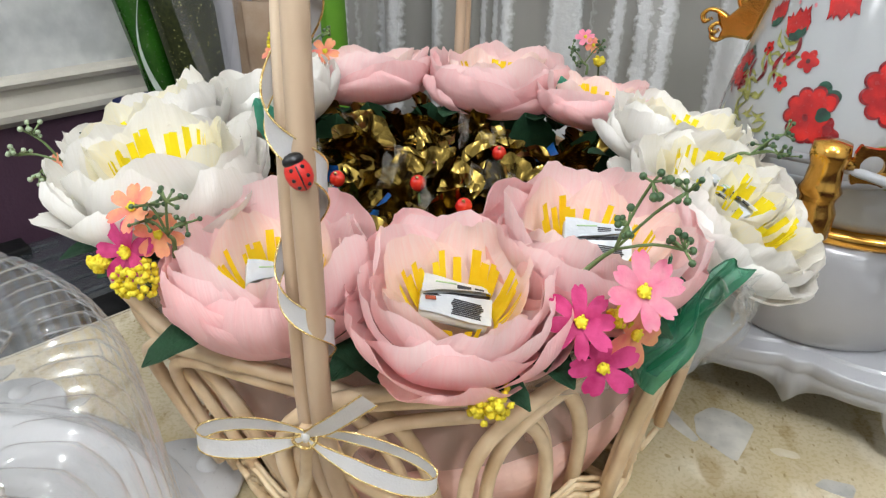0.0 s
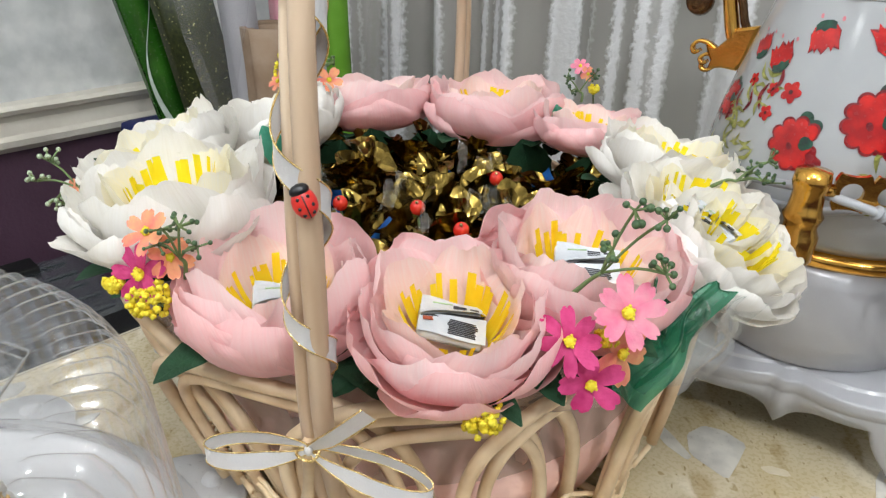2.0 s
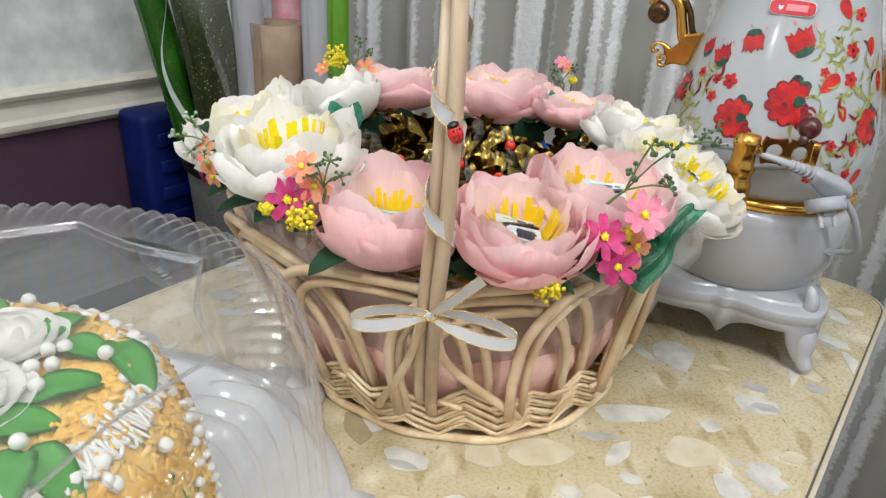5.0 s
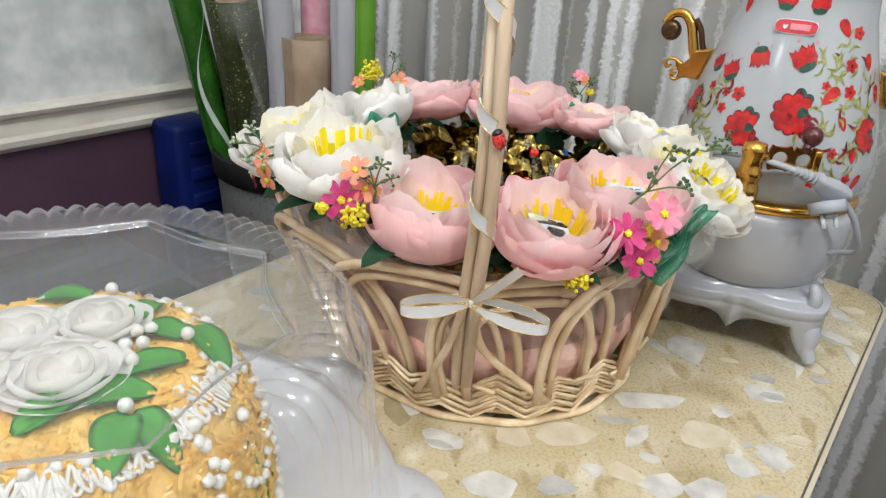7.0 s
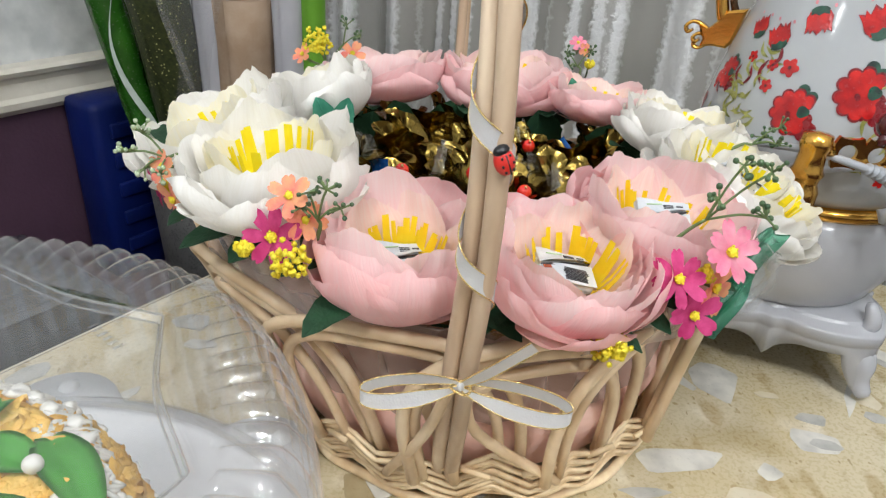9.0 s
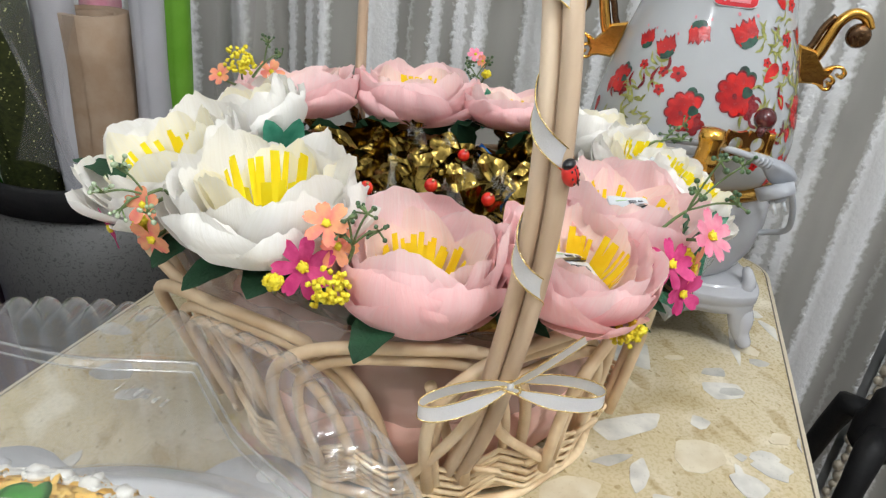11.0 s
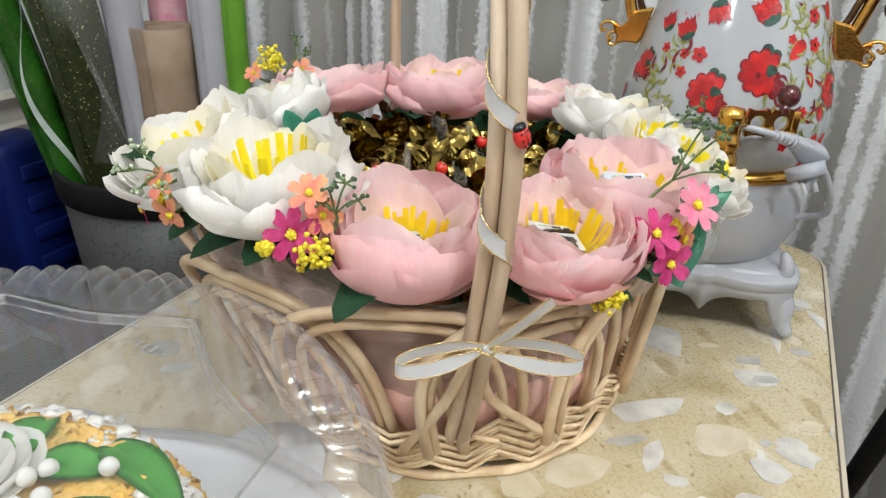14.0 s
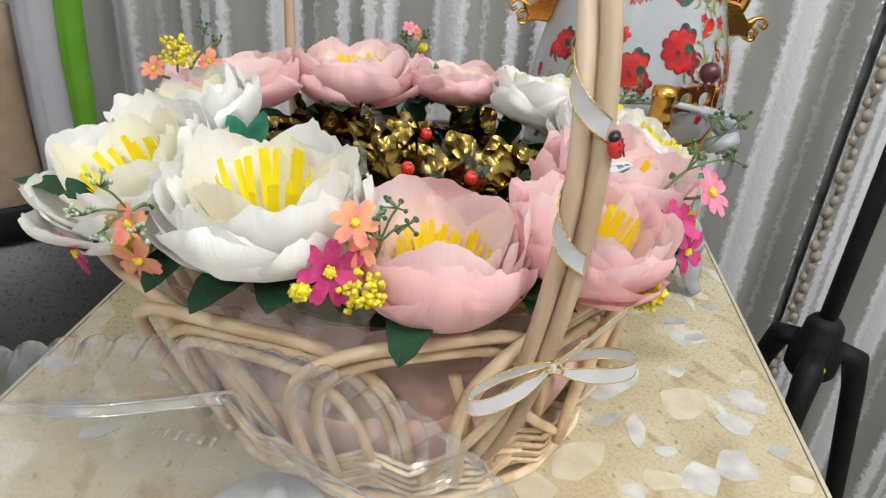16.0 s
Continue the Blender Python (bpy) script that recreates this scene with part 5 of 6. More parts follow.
floret_cluster((-0.148, 0.036, 0.209), 0.0125, 1, "cluster of small yellow foam florets")
floret_cluster((-0.174, 0.050, 0.208), 0.0048, 2, "small tuft of yellow foam florets")
floret_cluster((0.023, -0.004, 0.184), 0.0115, 3, "cluster of yellow foam florets under a pink flower")
floret_cluster((-0.157, 0.331, 0.262), 0.0140, 4, "cluster of yellow foam florets at the back")
floret_cluster((0.078, 0.022, 0.212), 0.0055, 5, "small tuft of yellow-green florets")
floret_cluster((0.111, 0.408, 0.236), 0.0045, 6, "tiny yellow floret on a sprig")
floret_cluster((-0.238, 0.140, 0.206), 0.0060, 7, "small tuft of yellow florets")


def sprig(base, tips, mat, label, bend=0.006, size=0.0021, seed=0):
    """A wired sprig: a stem that forks to each tip, where a few berries sit."""
    rng = R(seed)
    ob = thing("berry_sprig", (0, 0, 0), label, "berry sprig", group="berry sprigs in the arrangement")
    base = Vector(base)
    mid = sum((Vector(t) for t in tips), Vector()) / len(tips)
    fork = base.lerp(mid, 0.5)
    part("stem", tube(bmesh.new(), smooth_path([base, base.lerp(fork, 0.5) + Vector((bend * 0.3, 0, bend * 0.5)), fork], 6), [0.0014, 0.0013, 0.0012, 0.0011, 0.001, 0.001, 0.0009], 6), STEM, ob)
    for tip in tips:
        tip = Vector(tip)
        part("twig", tube(bmesh.new(), smooth_path([fork, fork.lerp(tip, 0.55) + Vector((0, 0, bend * 0.4)), tip], 6), 0.0007, 5), STEM, ob)
        for k in range(7):
            d = Vector((rng.uniform(-1, 1), rng.uniform(-1, 1), rng.uniform(-0.6, 1))).normalized() * rng.uniform(0.0035, 0.009)
            part("berry", ball(bmesh.new(), tip + d, size * rng.uniform(0.62, 0.95), 8, 6), mat, ob)
            part("stalk", tube(bmesh.new(), [tip, tip + d], 0.0006, 4), STEM, ob)
    return ob


sprig((0.058, 0.034, 0.222), ((0.094, 0.014, 0.276), (0.097, 0.012, 0.252), (0.082, 0.020, 0.277), (0.076, 0.024, 0.256)), BERRY_GREEN, "green plastic berry sprig reaching over a pink flower", seed=1)
sprig((-0.134, 0.050, 0.214), ((-0.137, 0.041, 0.246), (-0.127, 0.039, 0.249), (-0.120, 0.040, 0.238), (-0.141, 0.042, 0.237)), BERRY_GREEN, "dark green berry sprig beside a white flower", size=0.0015, seed=2)
sprig((-0.222, 0.135, 0.226), ((-0.256, 0.122, 0.234), (-0.246, 0.125, 0.246), (-0.248, 0.126, 0.222), (-0.234, 0.112, 0.224)), BERRY_PALE, "pale green berry sprig sticking out at the side", size=0.0018, seed=3)
sprig((-0.145, 0.345, 0.245), ((-0.132, 0.338, 0.276), (-0.120, 0.342, 0.266)), BERRY_GREEN, "green sprig among yellow florets", size=0.0017, seed=4)
sprig((0.100, 0.400, 0.225), ((0.085, 0.405, 0.246), (0.110, 0.404, 0.250), (0.090, 0.404, 0.234)), BERRY_GREEN, "green sprig under a small rose flower", size=0.0018, seed=5)
sprig((0.165, 0.190, 0.225), ((0.192, 0.176, 0.236), (0.196, 0.184, 0.246), (0.204, 0.190, 0.230), (0.190, 0.190, 0.236)), BERRY_GREEN, "green berry sprig beside the samovar tap", size=0.0018, seed=6)


# ---- sheer wrapping at the rim ----
def drape(name, corners, mat, label, wave=0.004, n=22):
    a, b, c, d = [Vector(p) for p in corners]
    rows = []
    for i in range(n + 1):
        t = i / n
        rows.append([a.lerp(b, s).lerp(d.lerp(c, s), t * (1 + 0.10 * math.sin(8 * s + 1) + 0.06 * math.sin(19 * s))) + Vector((0.3, -1, 0.2)) * wave * t * (1.6 * math.sin(11 * s + 2 * t) + math.sin(23 * s - 4 * t)) + Vector((1, 0.3, 0)) * 0.004 * math.sin(9 * t + 5 * s) for s in [k / n for k in range(n + 1)]])
    ob = thing(name, (0, 0, 0), label, "sheer wrap")
    part("cloth", sheet(bmesh.new(), rows), mat, ob)
    part("hem", tube(bmesh.new(), rows[-1], 0.0005, 5), mat, ob)
    return ob


drape("organza_wrap", ((0.078, 0.046, 0.166), (0.108, 0.038, 0.158), (0.142, 0.062, 0.214), (0.100, 0.058, 0.216)), GREEN_ORGANZA, "sheer green organza tucked behind the silk daisies", 0.0022)
drape("organza_wrap", ((0.080, 0.056, 0.170), (0.112, 0.050, 0.160), (0.128, 0.062, 0.196), (0.095, 0.066, 0.200)), GREEN_ORGANZA, "second fold of green organza at the rim", 0.003)
drape("cellophane_wrap", ((0.104, 0.048, 0.162), (0.150, 0.070, 0.158), (0.168, 0.086, 0.196), (0.126, 0.058, 0.206)), CELLOPHANE, "crumpled clear cellophane at the basket's rim", 0.0045)
drape("cellophane_wrap", ((0.116, 0.058, 0.164), (0.160, 0.086, 0.162), (0.176, 0.108, 0.192), (0.138, 0.074, 0.204)), CELLOPHANE, "second fold of crumpled clear cellophane at the rim", 0.005)
drape("cellophane_wrap", ((-0.205, 0.110, 0.150), (-0.140, 0.058, 0.150), (-0.120, 0.060, 0.186), (-0.210, 0.125, 0.190)), ORGANZA, "sheer white organza edge above the rim", 0.003)
drape("cellophane_wrap", ((0.020, 0.030, 0.150), (0.090, 0.050, 0.150), (0.095, 0.045, 0.186), (0.015, 0.022, 0.180)), ORGANZA, "sheer white organza edge under the daisies", 0.003)


# ---- the samovar ----
SAM = Vector((0.293, 0.284, 0))
samovar = thing("samovar", SAM, "white electric samovar painted with red flowers, gold handles and band", "samovar")
BODY = ((0.176, 0.092), (0.182, 0.097), (0.195, 0.101), (0.215, 0.1025), (0.235, 0.100), (0.255, 0.096), (0.280, 0.0895), (0.305, 0.082), (0.330, 0.074), (0.355, 0.067), (0.375, 0.064), (0.385, 0.066))


def body_r(z):
    return float(np.interp(z, [a for a, _ in BODY], [b for _, b in BODY]))


part("body", lathe(bmesh.new(), [(0.05, 0.176)] + [(body_r(0.176 + k * 0.209 / 40), 0.176 + k * 0.209 / 40) for k in range(41)] + [(0.05, 0.388)], 72), PORCELAIN, samovar, "white enamelled body")
part("band", lathe(bmesh.new(), [(0.085, 0.166), (0.0975, 0.166), (0.1, 0.169), (0.1, 0.1735), (0.0975, 0.1765), (0.085, 0.177)], 72), GOLD_PLATE, samovar, "polished gold band")
part("bowl", lathe(bmesh.new(), [(0.060, 0.062), (0.072, 0.066), (0.088, 0.082), (0.098, 0.105), (0.1015, 0.130), (0.1005, 0.152), (0.097, 0.166), (0.060, 0.166)], 72), BASE_PLASTIC, samovar, "grey-white plastic lower bowl")
part("pilot_lamp", ball(bmesh.new(), (0.1005 * math.cos(radians(232)), 0.1005 * math.sin(radians(232)), 0.148), 0.0032, 10, 6), BLACK_PAINT, samovar, "small dark pilot lamp")
part("crown", lathe(bmesh.new(), [(0.05, 0.388), (0.068, 0.388), (0.073, 0.394), (0.070, 0.402), (0.060, 0.410), (0.050, 0.425), (0.030, 0.436), (0.012, 0.440), (0.012, 0.452), (0.018, 0.460), (0.012, 0.470), (0, 0.472)], 48), PORCELAIN, samovar, "white lid with a knob")
part("crown_band", lathe(bmesh.new(), [(0.060, 0.384), (0.069, 0.384), (0.071, 0.388), (0.069, 0.392), (0.060, 0.392)], 48), GOLD_PLATE, samovar)

# The stand: four feet at the corners, a scalloped apron between them, with a small cusp at each side's middle.
FEET = -70
bm = bmesh.new()
rows_top, rows = [], []
N = 128
for level, (zk, rk) in enumerate(((0.082, 0.55), (0.0775, 0.74), (0.0745, 0.865), (0.0742, 0.872), (0.0722, 0.878), (0.0716, 0.888), (0.068, 0.972), (0.0674, 0.984), (0.066, 0.990), (0.0575, 0.990), (0.0568, 0.982), (0.0545, 0.980), (None, 0.98), (None, 0.93))):
    row = []
    for k in range(N):
        a = k * 360 / N
        rel = ((a - FEET + 45) % 90) - 45
        c = abs(rel) / 45
        corner = 0.126 - 0.034 * min(1, c * 1.15) ** 1.2 + 0.004 * max(0, c - 0.85) / 0.15
        lower = 0.047 - 0.043 * max(0, 1 - c / 0.24) ** 0.6 - 0.020 * max(0, (c - 0.62) / 0.38) ** 1.7
        z = zk if zk is not None else lower
        rr = corner * rk if level < 12 else corner * rk * (1 + 0.02 * max(0, 1 - c / 0.25))
        p = Vector((rr * math.cos(radians(a)), rr * math.sin(radians(a)), z))
        row.append(p)
    rows.append(row)
part("stand", sheet(bm, rows, closed=True), BASE_PLASTIC, samovar, "white plastic stand with a scalloped apron")
for k in range(4):
    a = radians(FEET + 90 * k)
    d = Vector((math.cos(a), math.sin(a), 0))
    foot = smooth_path([d * 0.108 + UP * 0.048, d * 0.117 + UP * 0.034, d * 0.120 + UP * 0.019, d * 0.130 + UP * 0.0065], 10)
    part("foot", tube(bmesh.new(), foot, [0.011, 0.0125, 0.0130, 0.0124, 0.0113, 0.0102, 0.0094, 0.0087, 0.0080, 0.0072, 0.0048], 16), BASE_PLASTIC, samovar)
    shell = smooth_path([d * 0.100 + UP * 0.060, d * 0.112 + UP * 0.075, d * 0.104 + UP * 0.092], 8)
    part("shell_ornament", tube(bmesh.new(), shell, [0.007, 0.0076, 0.008, 0.0078, 0.0074, 0.0068, 0.006, 0.005, 0.003], 14), BASE_PLASTIC, samovar)


def flat_scroll(pts, wide, thick, parent, name, mat, across):
    """A band of metal bent along points, with a rectangular section."""
    pts = smooth_path(pts, 26)
    bm = bmesh.new()
    rows = []
    for i, p in enumerate(pts):
        t = (pts[min(i + 1, 26)] - pts[max(i - 1, 0)]).normalized()
        n = t.cross(across).normalized()
        rows.append([p + n * thick + across * wide, p - n * thick + across * wide, p - n * thick - across * wide, p + n * thick - across * wide])
    sheet(bm, rows, closed=True)
    bm.faces.new([v for v in bm.verts][:4])
    bm.faces.new([v for v in bm.verts][-4:][::-1])
    return part(name, bm, mat, parent)


for a in (147, 327):
    d = Vector((math.cos(radians(a)), math.sin(radians(a)), 0))
    e = UP.cross(d)
    handle_s = part("handle", tube(bmesh.new(), smooth_path([d * rr + UP * zz for rr, zz in ((0.088, 0.282), (0.101, 0.298), (0.107, 0.316), (0.112, 0.332), (0.122, 0.342), (0.134, 0.340), (0.141, 0.330))], 26), [0.0062 - 0.00006 * k for k in range(27)], 12), GOLD_PLATE, samovar, "gold-plated scroll handle")
    part("stay", tube(bmesh.new(), smooth_path([d * rr + UP * zz for rr, zz in ((0.086, 0.296), (0.095, 0.310), (0.100, 0.326), (0.108, 0.338))], 12), 0.0034, 8), BRONZE, handle_s, "dark bronze stay")
    part("grip", lathe(bmesh.new(), [(0.0, -0.007), (0.005, -0.0075), (0.0095, -0.006), (0.0118, 0.0), (0.0095, 0.006), (0.005, 0.0075), (0.0, 0.007)], 22, lambda t, r, z: d * (0.133 + r * math.cos(t)) + UP * (0.323 + r * math.sin(t)) + e * z), BRONZE, handle_s, "dark brown curled grip")
    # A solid leaf below the stem, with small curls along its outer edge.
    low, high = 0.088, 0.285

    def on_leaf(rr, zz):
        return low + 0.8 * (rr - low) - 0.002, high + 0.8 * (zz - high) + 0.012

    leaf_shape = [on_leaf(*p) for p in ((0.083, 0.300), (0.103, 0.296), (0.111, 0.285), (0.122, 0.273), (0.131, 0.276), (0.128, 0.268), (0.124, 0.262), (0.126, 0.253), (0.112, 0.256), (0.097, 0.255), (0.092, 0.262))]
    bm = bmesh.new()
    rings = [[bm.verts.new(d * (0.102 + (rr - 0.102) * grow) + UP * (0.289 + (zz - 0.289) * grow) + e * off) for rr, zz in leaf_shape] for off, grow in ((0.007, 0.86), (0.0045, 1.0), (-0.0045, 1.0), (-0.007, 0.86))]
    for one, two in zip(rings, rings[1:]):
        for k in range(len(leaf_shape)):
            bm.faces.new((one[k], one[(k + 1) % len(leaf_shape)], two[(k + 1) % len(leaf_shape)], two[k]))
    bm.faces.new(rings[0][::-1])
    bm.faces.new(rings[-1])
    bmesh.ops.recalc_face_normals(bm, faces=bm.faces[:])
    part("leaf_ornament", bm, GOLD_PLATE, handle_s, "gold-plated leaf ornament", smooth=False)
    for curl in (((0.122, 0.273), (0.131, 0.278), (0.140, 0.279), (0.146, 0.273), (0.143, 0.267), (0.138, 0.270)), ((0.122, 0.266), (0.130, 0.267), (0.136, 0.262), (0.133, 0.257), (0.129, 0.260)), ((0.120, 0.256), (0.127, 0.251), (0.133, 0.252), (0.134, 0.257))):
        flat_scroll([d * rr + UP * zz for rr, zz in [on_leaf(*p) for p in curl]], 0.0035, 0.0014, handle_s, "scroll", GOLD_PLATE, e)

# The tap, with its pierced key.
TAP = 237
td = Vector((math.cos(radians(TAP)), math.sin(radians(TAP)), 0))
tap = part("tap", lathe(bmesh.new(), [(0, 0.0), (0.0095, 0.0), (0.012, 0.004), (0.0125, 0.020), (0.010, 0.026), (0.0105, 0.030), (0.0125, 0.034), (0.0105, 0.038), (0.0095, 0.050), (0.0115, 0.056), (0.0105, 0.064), (0, 0.066)], 28), GOLD_PLATE, samovar, "polished gold tap")
tap.location = td * 0.133 + UP * 0.182
part("pipe", tube(bmesh.new(), [td * -0.036 + UP * 0.022, UP * 0.022], 0.0085, 14), GOLD_PLATE, tap)
key_dir = Vector((0.98, -0.2, 0)).normalized()
key = part("key", tube(bmesh.new(), [UP * 0.052, key_dir * 0.014 + UP * 0.052], 0.0042, 10), GOLD_PLATE, tap)
kn = UP.cross(key_dir)
for c in (0.0235, 0.0445):
    mid = key_dir * c + UP * 0.052
    rows = []
    for off, outer in ((0.0020, True), (-0.0020, True), (-0.0020, False), (0.0020, False), (0.0020, True)):
        ring1 = []
        for k in range(32):
            t = k * math.tau / 32
            if outer:
                x, y = (math.copysign(abs(math.cos(t)) ** 0.35, math.cos(t)) * 0.0106, math.copysign(abs(math.sin(t)) ** 0.35, math.sin(t)) * (0.0118 + 0.0012 * math.cos(6 * t)))
            else:
                x, y = 0.0066 * math.cos(t), 0.0066 * math.sin(t)
            ring1.append(mid + key_dir * x + UP * y + kn * off)
        rows.append(ring1)
    part("key_plate", sheet(bmesh.new(), rows, closed=True), GOLD_PLATE, key, "flat gold plate with a round hole", smooth=False)
part("key_end", block(bmesh.new(), (0.007, 0.005, 0.021), Matrix.Translation(key_dir * 0.0570 + UP * 0.052) @ pose(0, 0, 0, 0, 0, math.degrees(math.atan2(key_dir.y, key_dir.x))), 0.0015), GOLD_PLATE, key)
part("key_knob", ball(bmesh.new(), key_dir * 0.047 + UP * 0.0745 - td * 0.004, 0.0095, 18, 12, (1, 1, 1.05)), DARK_WOOD_RED, key, "dark cherry-red knob")
part("key_knob_neck", tube(bmesh.new(), [key_dir * 0.044 + UP * 0.060, key_dir * 0.046 + UP * 0.068], 0.004, 10), DARK_WOOD_RED, key)


def on_body(deg, z, x, y, off):
    """A place on the painted body, x metres along it and y metres up from (deg, z)."""
    zz = z + y
    r = body_r(zz)
    a = radians(deg) + x / r
    return Vector(((r + off) * math.cos(a), (r + off) * math.sin(a), zz))


def painted(name, deg, z, outline, mat, off=0.0006, label=""):
    """A painted shape that follows the body: a fan round its middle."""
    bm = bmesh.new()
    cx = sum(p[0] for p in outline) / len(outline)
    cy = sum(p[1] for p in outline) / len(outline)
    mid = bm.verts.new(on_body(deg, z, cx, cy, off))
    ring1 = [bm.verts.new(on_body(deg, z, cx + (x - cx) * 0.55, cy + (y - cy) * 0.55, off)) for x, y in outline]
    ring2 = [bm.verts.new(on_body(deg, z, x, y, off)) for x, y in outline]
    n = len(outline)
    for k in range(n):
        bm.faces.new((mid, ring1[k], ring1[(k + 1) % n]))
        bm.faces.new((ring1[k], ring2[k], ring2[(k + 1) % n], ring1[(k + 1) % n]))
    return part(name, bm, mat, samovar, label)


def lobes(r, n, deep=0.2, turn=0.0, sx=1.0, sy=1.0):
    return [(sx * r * (1 - deep + deep * abs(math.cos(n * a / 2))) * math.cos(a + turn), sy * r * (1 - deep + deep * abs(math.cos(n * a / 2))) * math.sin(a + turn)) for a in [k * math.tau / 36 for k in range(36)]]


def moved(outline, dx, dy, turn=0.0):
    c, s = math.cos(radians(turn)), math.sin(radians(turn))
    return [(x * c - y * s + dx, x * s + y * c + dy) for x, y in outline]


def big_bloom(deg, z, r):
    """A large peony: scalloped red petals in two rings with dark rims, a dark leaf behind and a maroon heart."""
    painted("painted_flower", deg, z, moved(lobes(r * 0.60, 5, 0.35), r * 0.50, -r * 0.50), PAINT_MAROON, 0.0004, "maroon painted petals behind a flower")
    painted("painted_flower", deg, z, moved(lobes(r * 0.5, 3, 0.5), r * 0.25, r * 0.72), PAINT_DARK, 0.00045, "dark green painted leaf behind a flower")
    for k in range(8):
        a = 0.9 + k * 0.62
        painted("painted_petal", deg, z, moved(lobes(r * 0.34, 3, 0.15, a), r * 0.66 * math.cos(a), r * 0.66 * math.sin(a)), PAINT_MAROON, 0.0005 + 0.00002 * k)
        painted("painted_petal", deg, z, moved(lobes(r * 0.29, 3, 0.15, a), r * 0.62 * math.cos(a), r * 0.62 * math.sin(a)), PAINT_RED, 0.0007 + 0.00002 * k)
    painted("painted_flower", deg, z, lobes(r * 0.62, 7, 0.12), PAINT_RED, 0.0009, "large red painted peony")
    painted("painted_petal", deg, z, moved(lobes(r * 0.26, 3, 0.2), r * 0.38, r * 0.10), PAINT_DARK, 0.0011)
    painted("painted_petal", deg, z, moved(lobes(r * 0.16, 2, 0.2, sx=0.6), -r * 0.15, -r * 0.1, 30), PAINT_MAROON, 0.0011)


def tulip(deg, z, r, turn=0.0):
    shape = [(0, -1.0), (0.55, -0.85), (0.95, -0.3), (0.9, 0.35), (0.98, 0.9), (0.45, 0.55), (0.1, 1.05), (-0.35, 0.55), (-0.95, 0.85), (-0.9, 0.3), (-0.95, -0.35), (-0.55, -0.85)]
    painted("painted_flower", deg, z, moved([(x * r, y * r) for x, y in shape], 0, 0, turn), PAINT_MAROON, 0.0005, "red painted tulip bloom with a maroon rim")
    for dx, wide in ((-0.5, 0.42), (0.5, 0.42), (0.0, 0.55)):
        painted("painted_petal", deg, z, moved([(dx * r + x * r * wide, y * r * 0.86 + r * 0.04) for x, y in shape], 0, 0, turn), PAINT_RED, 0.0006 + 0.0001 * wide)
    painted("painted_leaf", deg, z, moved([(x * r * 0.7, y * r * 0.35 - r * 0.75) for x, y in shape], 0, 0, turn), PAINT_DARK, 0.0008)
    for k in (-1, 1):
        painted("painted_leaf", deg, z, moved(lobes(r * 0.2, 2, 0.3, sx=0.5), k * r * 0.7, r * 1.25, turn), PAINT_PINK, 0.0006)


def small_flower(deg, z, r):
    painted("painted_flower", deg, z, lobes(r, 5, 0.38), PAINT_RED, 0.0006, "small red painted flower")
    painted("painted_centre", deg, z, lobes(r * 0.2, 2, 0.0), DARK_WOOD_RED, 0.0008)


def bud(deg, z, r, turn=0.0):
    painted("painted_flower", deg, z, moved([(r * 0.55 * math.sin(a) * (1 - 0.3 * math.cos(a)), -r * math.cos(a)) for a in [k * math.tau / 20 for k in range(20)]], 0, 0, turn), PAINT_RED, 0.0006, "red painted bud")


def sprays(deg, z, seed, n, span, tall):
    rng = R(seed)
    for k in range(int(n * 0.62)):
        x, y, turn, ln = rng.uniform(-span, span), rng.uniform(-tall, tall), rng.uniform(0, 360), rng.uniform(0.005, 0.010)
        curve = [(ln * (t - 0.5) * 2, ln * (0.5 * math.sin(math.pi * t)) * 1.0 + (0.0014 * math.sin(math.pi * t)) * 0.9) for t in [i / 7 for i in range(8)]]
        back = [(ln * (t - 0.5) * 2, ln * (0.5 * math.sin(math.pi * t)) * 1.0 - (0.0016 * math.sin(math.pi * t)) * 0.9) for t in [i / 7 for i in range(6, 0, -1)]]
        painted("painted_leaf", deg, z, moved(curve + back, x, y, turn), PAINT_MAROON if k % 7 == 5 else PAINT_OLIVE, 0.0005 + 0.00001 * k, "olive painted leaf scroll" if k == 0 else "")


for deg, z, r in ((224, 0.249, 0.0185), (250, 0.270, 0.0205), (300, 0.252, 0.017), (178, 0.262, 0.014)):
    big_bloom(deg, z, r)
for deg, z, r, turn in ((202, 0.300, 0.0098, 30), (220, 0.316, 0.0100, 195), (249, 0.321, 0.0118, 30), (186, 0.303, 0.0085, 30), (226, 0.372, 0.010, 0), (252, 0.370, 0.009, 0)):
    tulip(deg, z, r, turn)
for deg, z, r in ((283, 0.317, 0.007), (215, 0.280, 0.0075), (206, 0.279, 0.005), (207, 0.263, 0.0055), (283, 0.293, 0.007), (276, 0.236, 0.0055), (289, 0.209, 0.0065), (288, 0.346, 0.0065), (266, 0.298, 0.0045), (192, 0.281, 0.005), (268, 0.206, 0.0055)):
    small_flower(deg, z, r)
for deg, z, r, turn in ((270, 0.289, 0.0105, -45), (310, 0.290, 0.009, 0), (296, 0.258, 0.0105, -20), (290, 0.234, 0.0085, 10), (287, 0.184, 0.0095, 0), (298, 0.205, 0.009, -30), (170, 0.253, 0.008, 0), (162, 0.230, 0.008, 0), (275, 0.350, 0.009, 30), (189, 0.362, 0.008, 0), (300, 0.320, 0.008, 0), (280, 0.264, 0.007, 20)):
    bud(deg, z, r, turn)
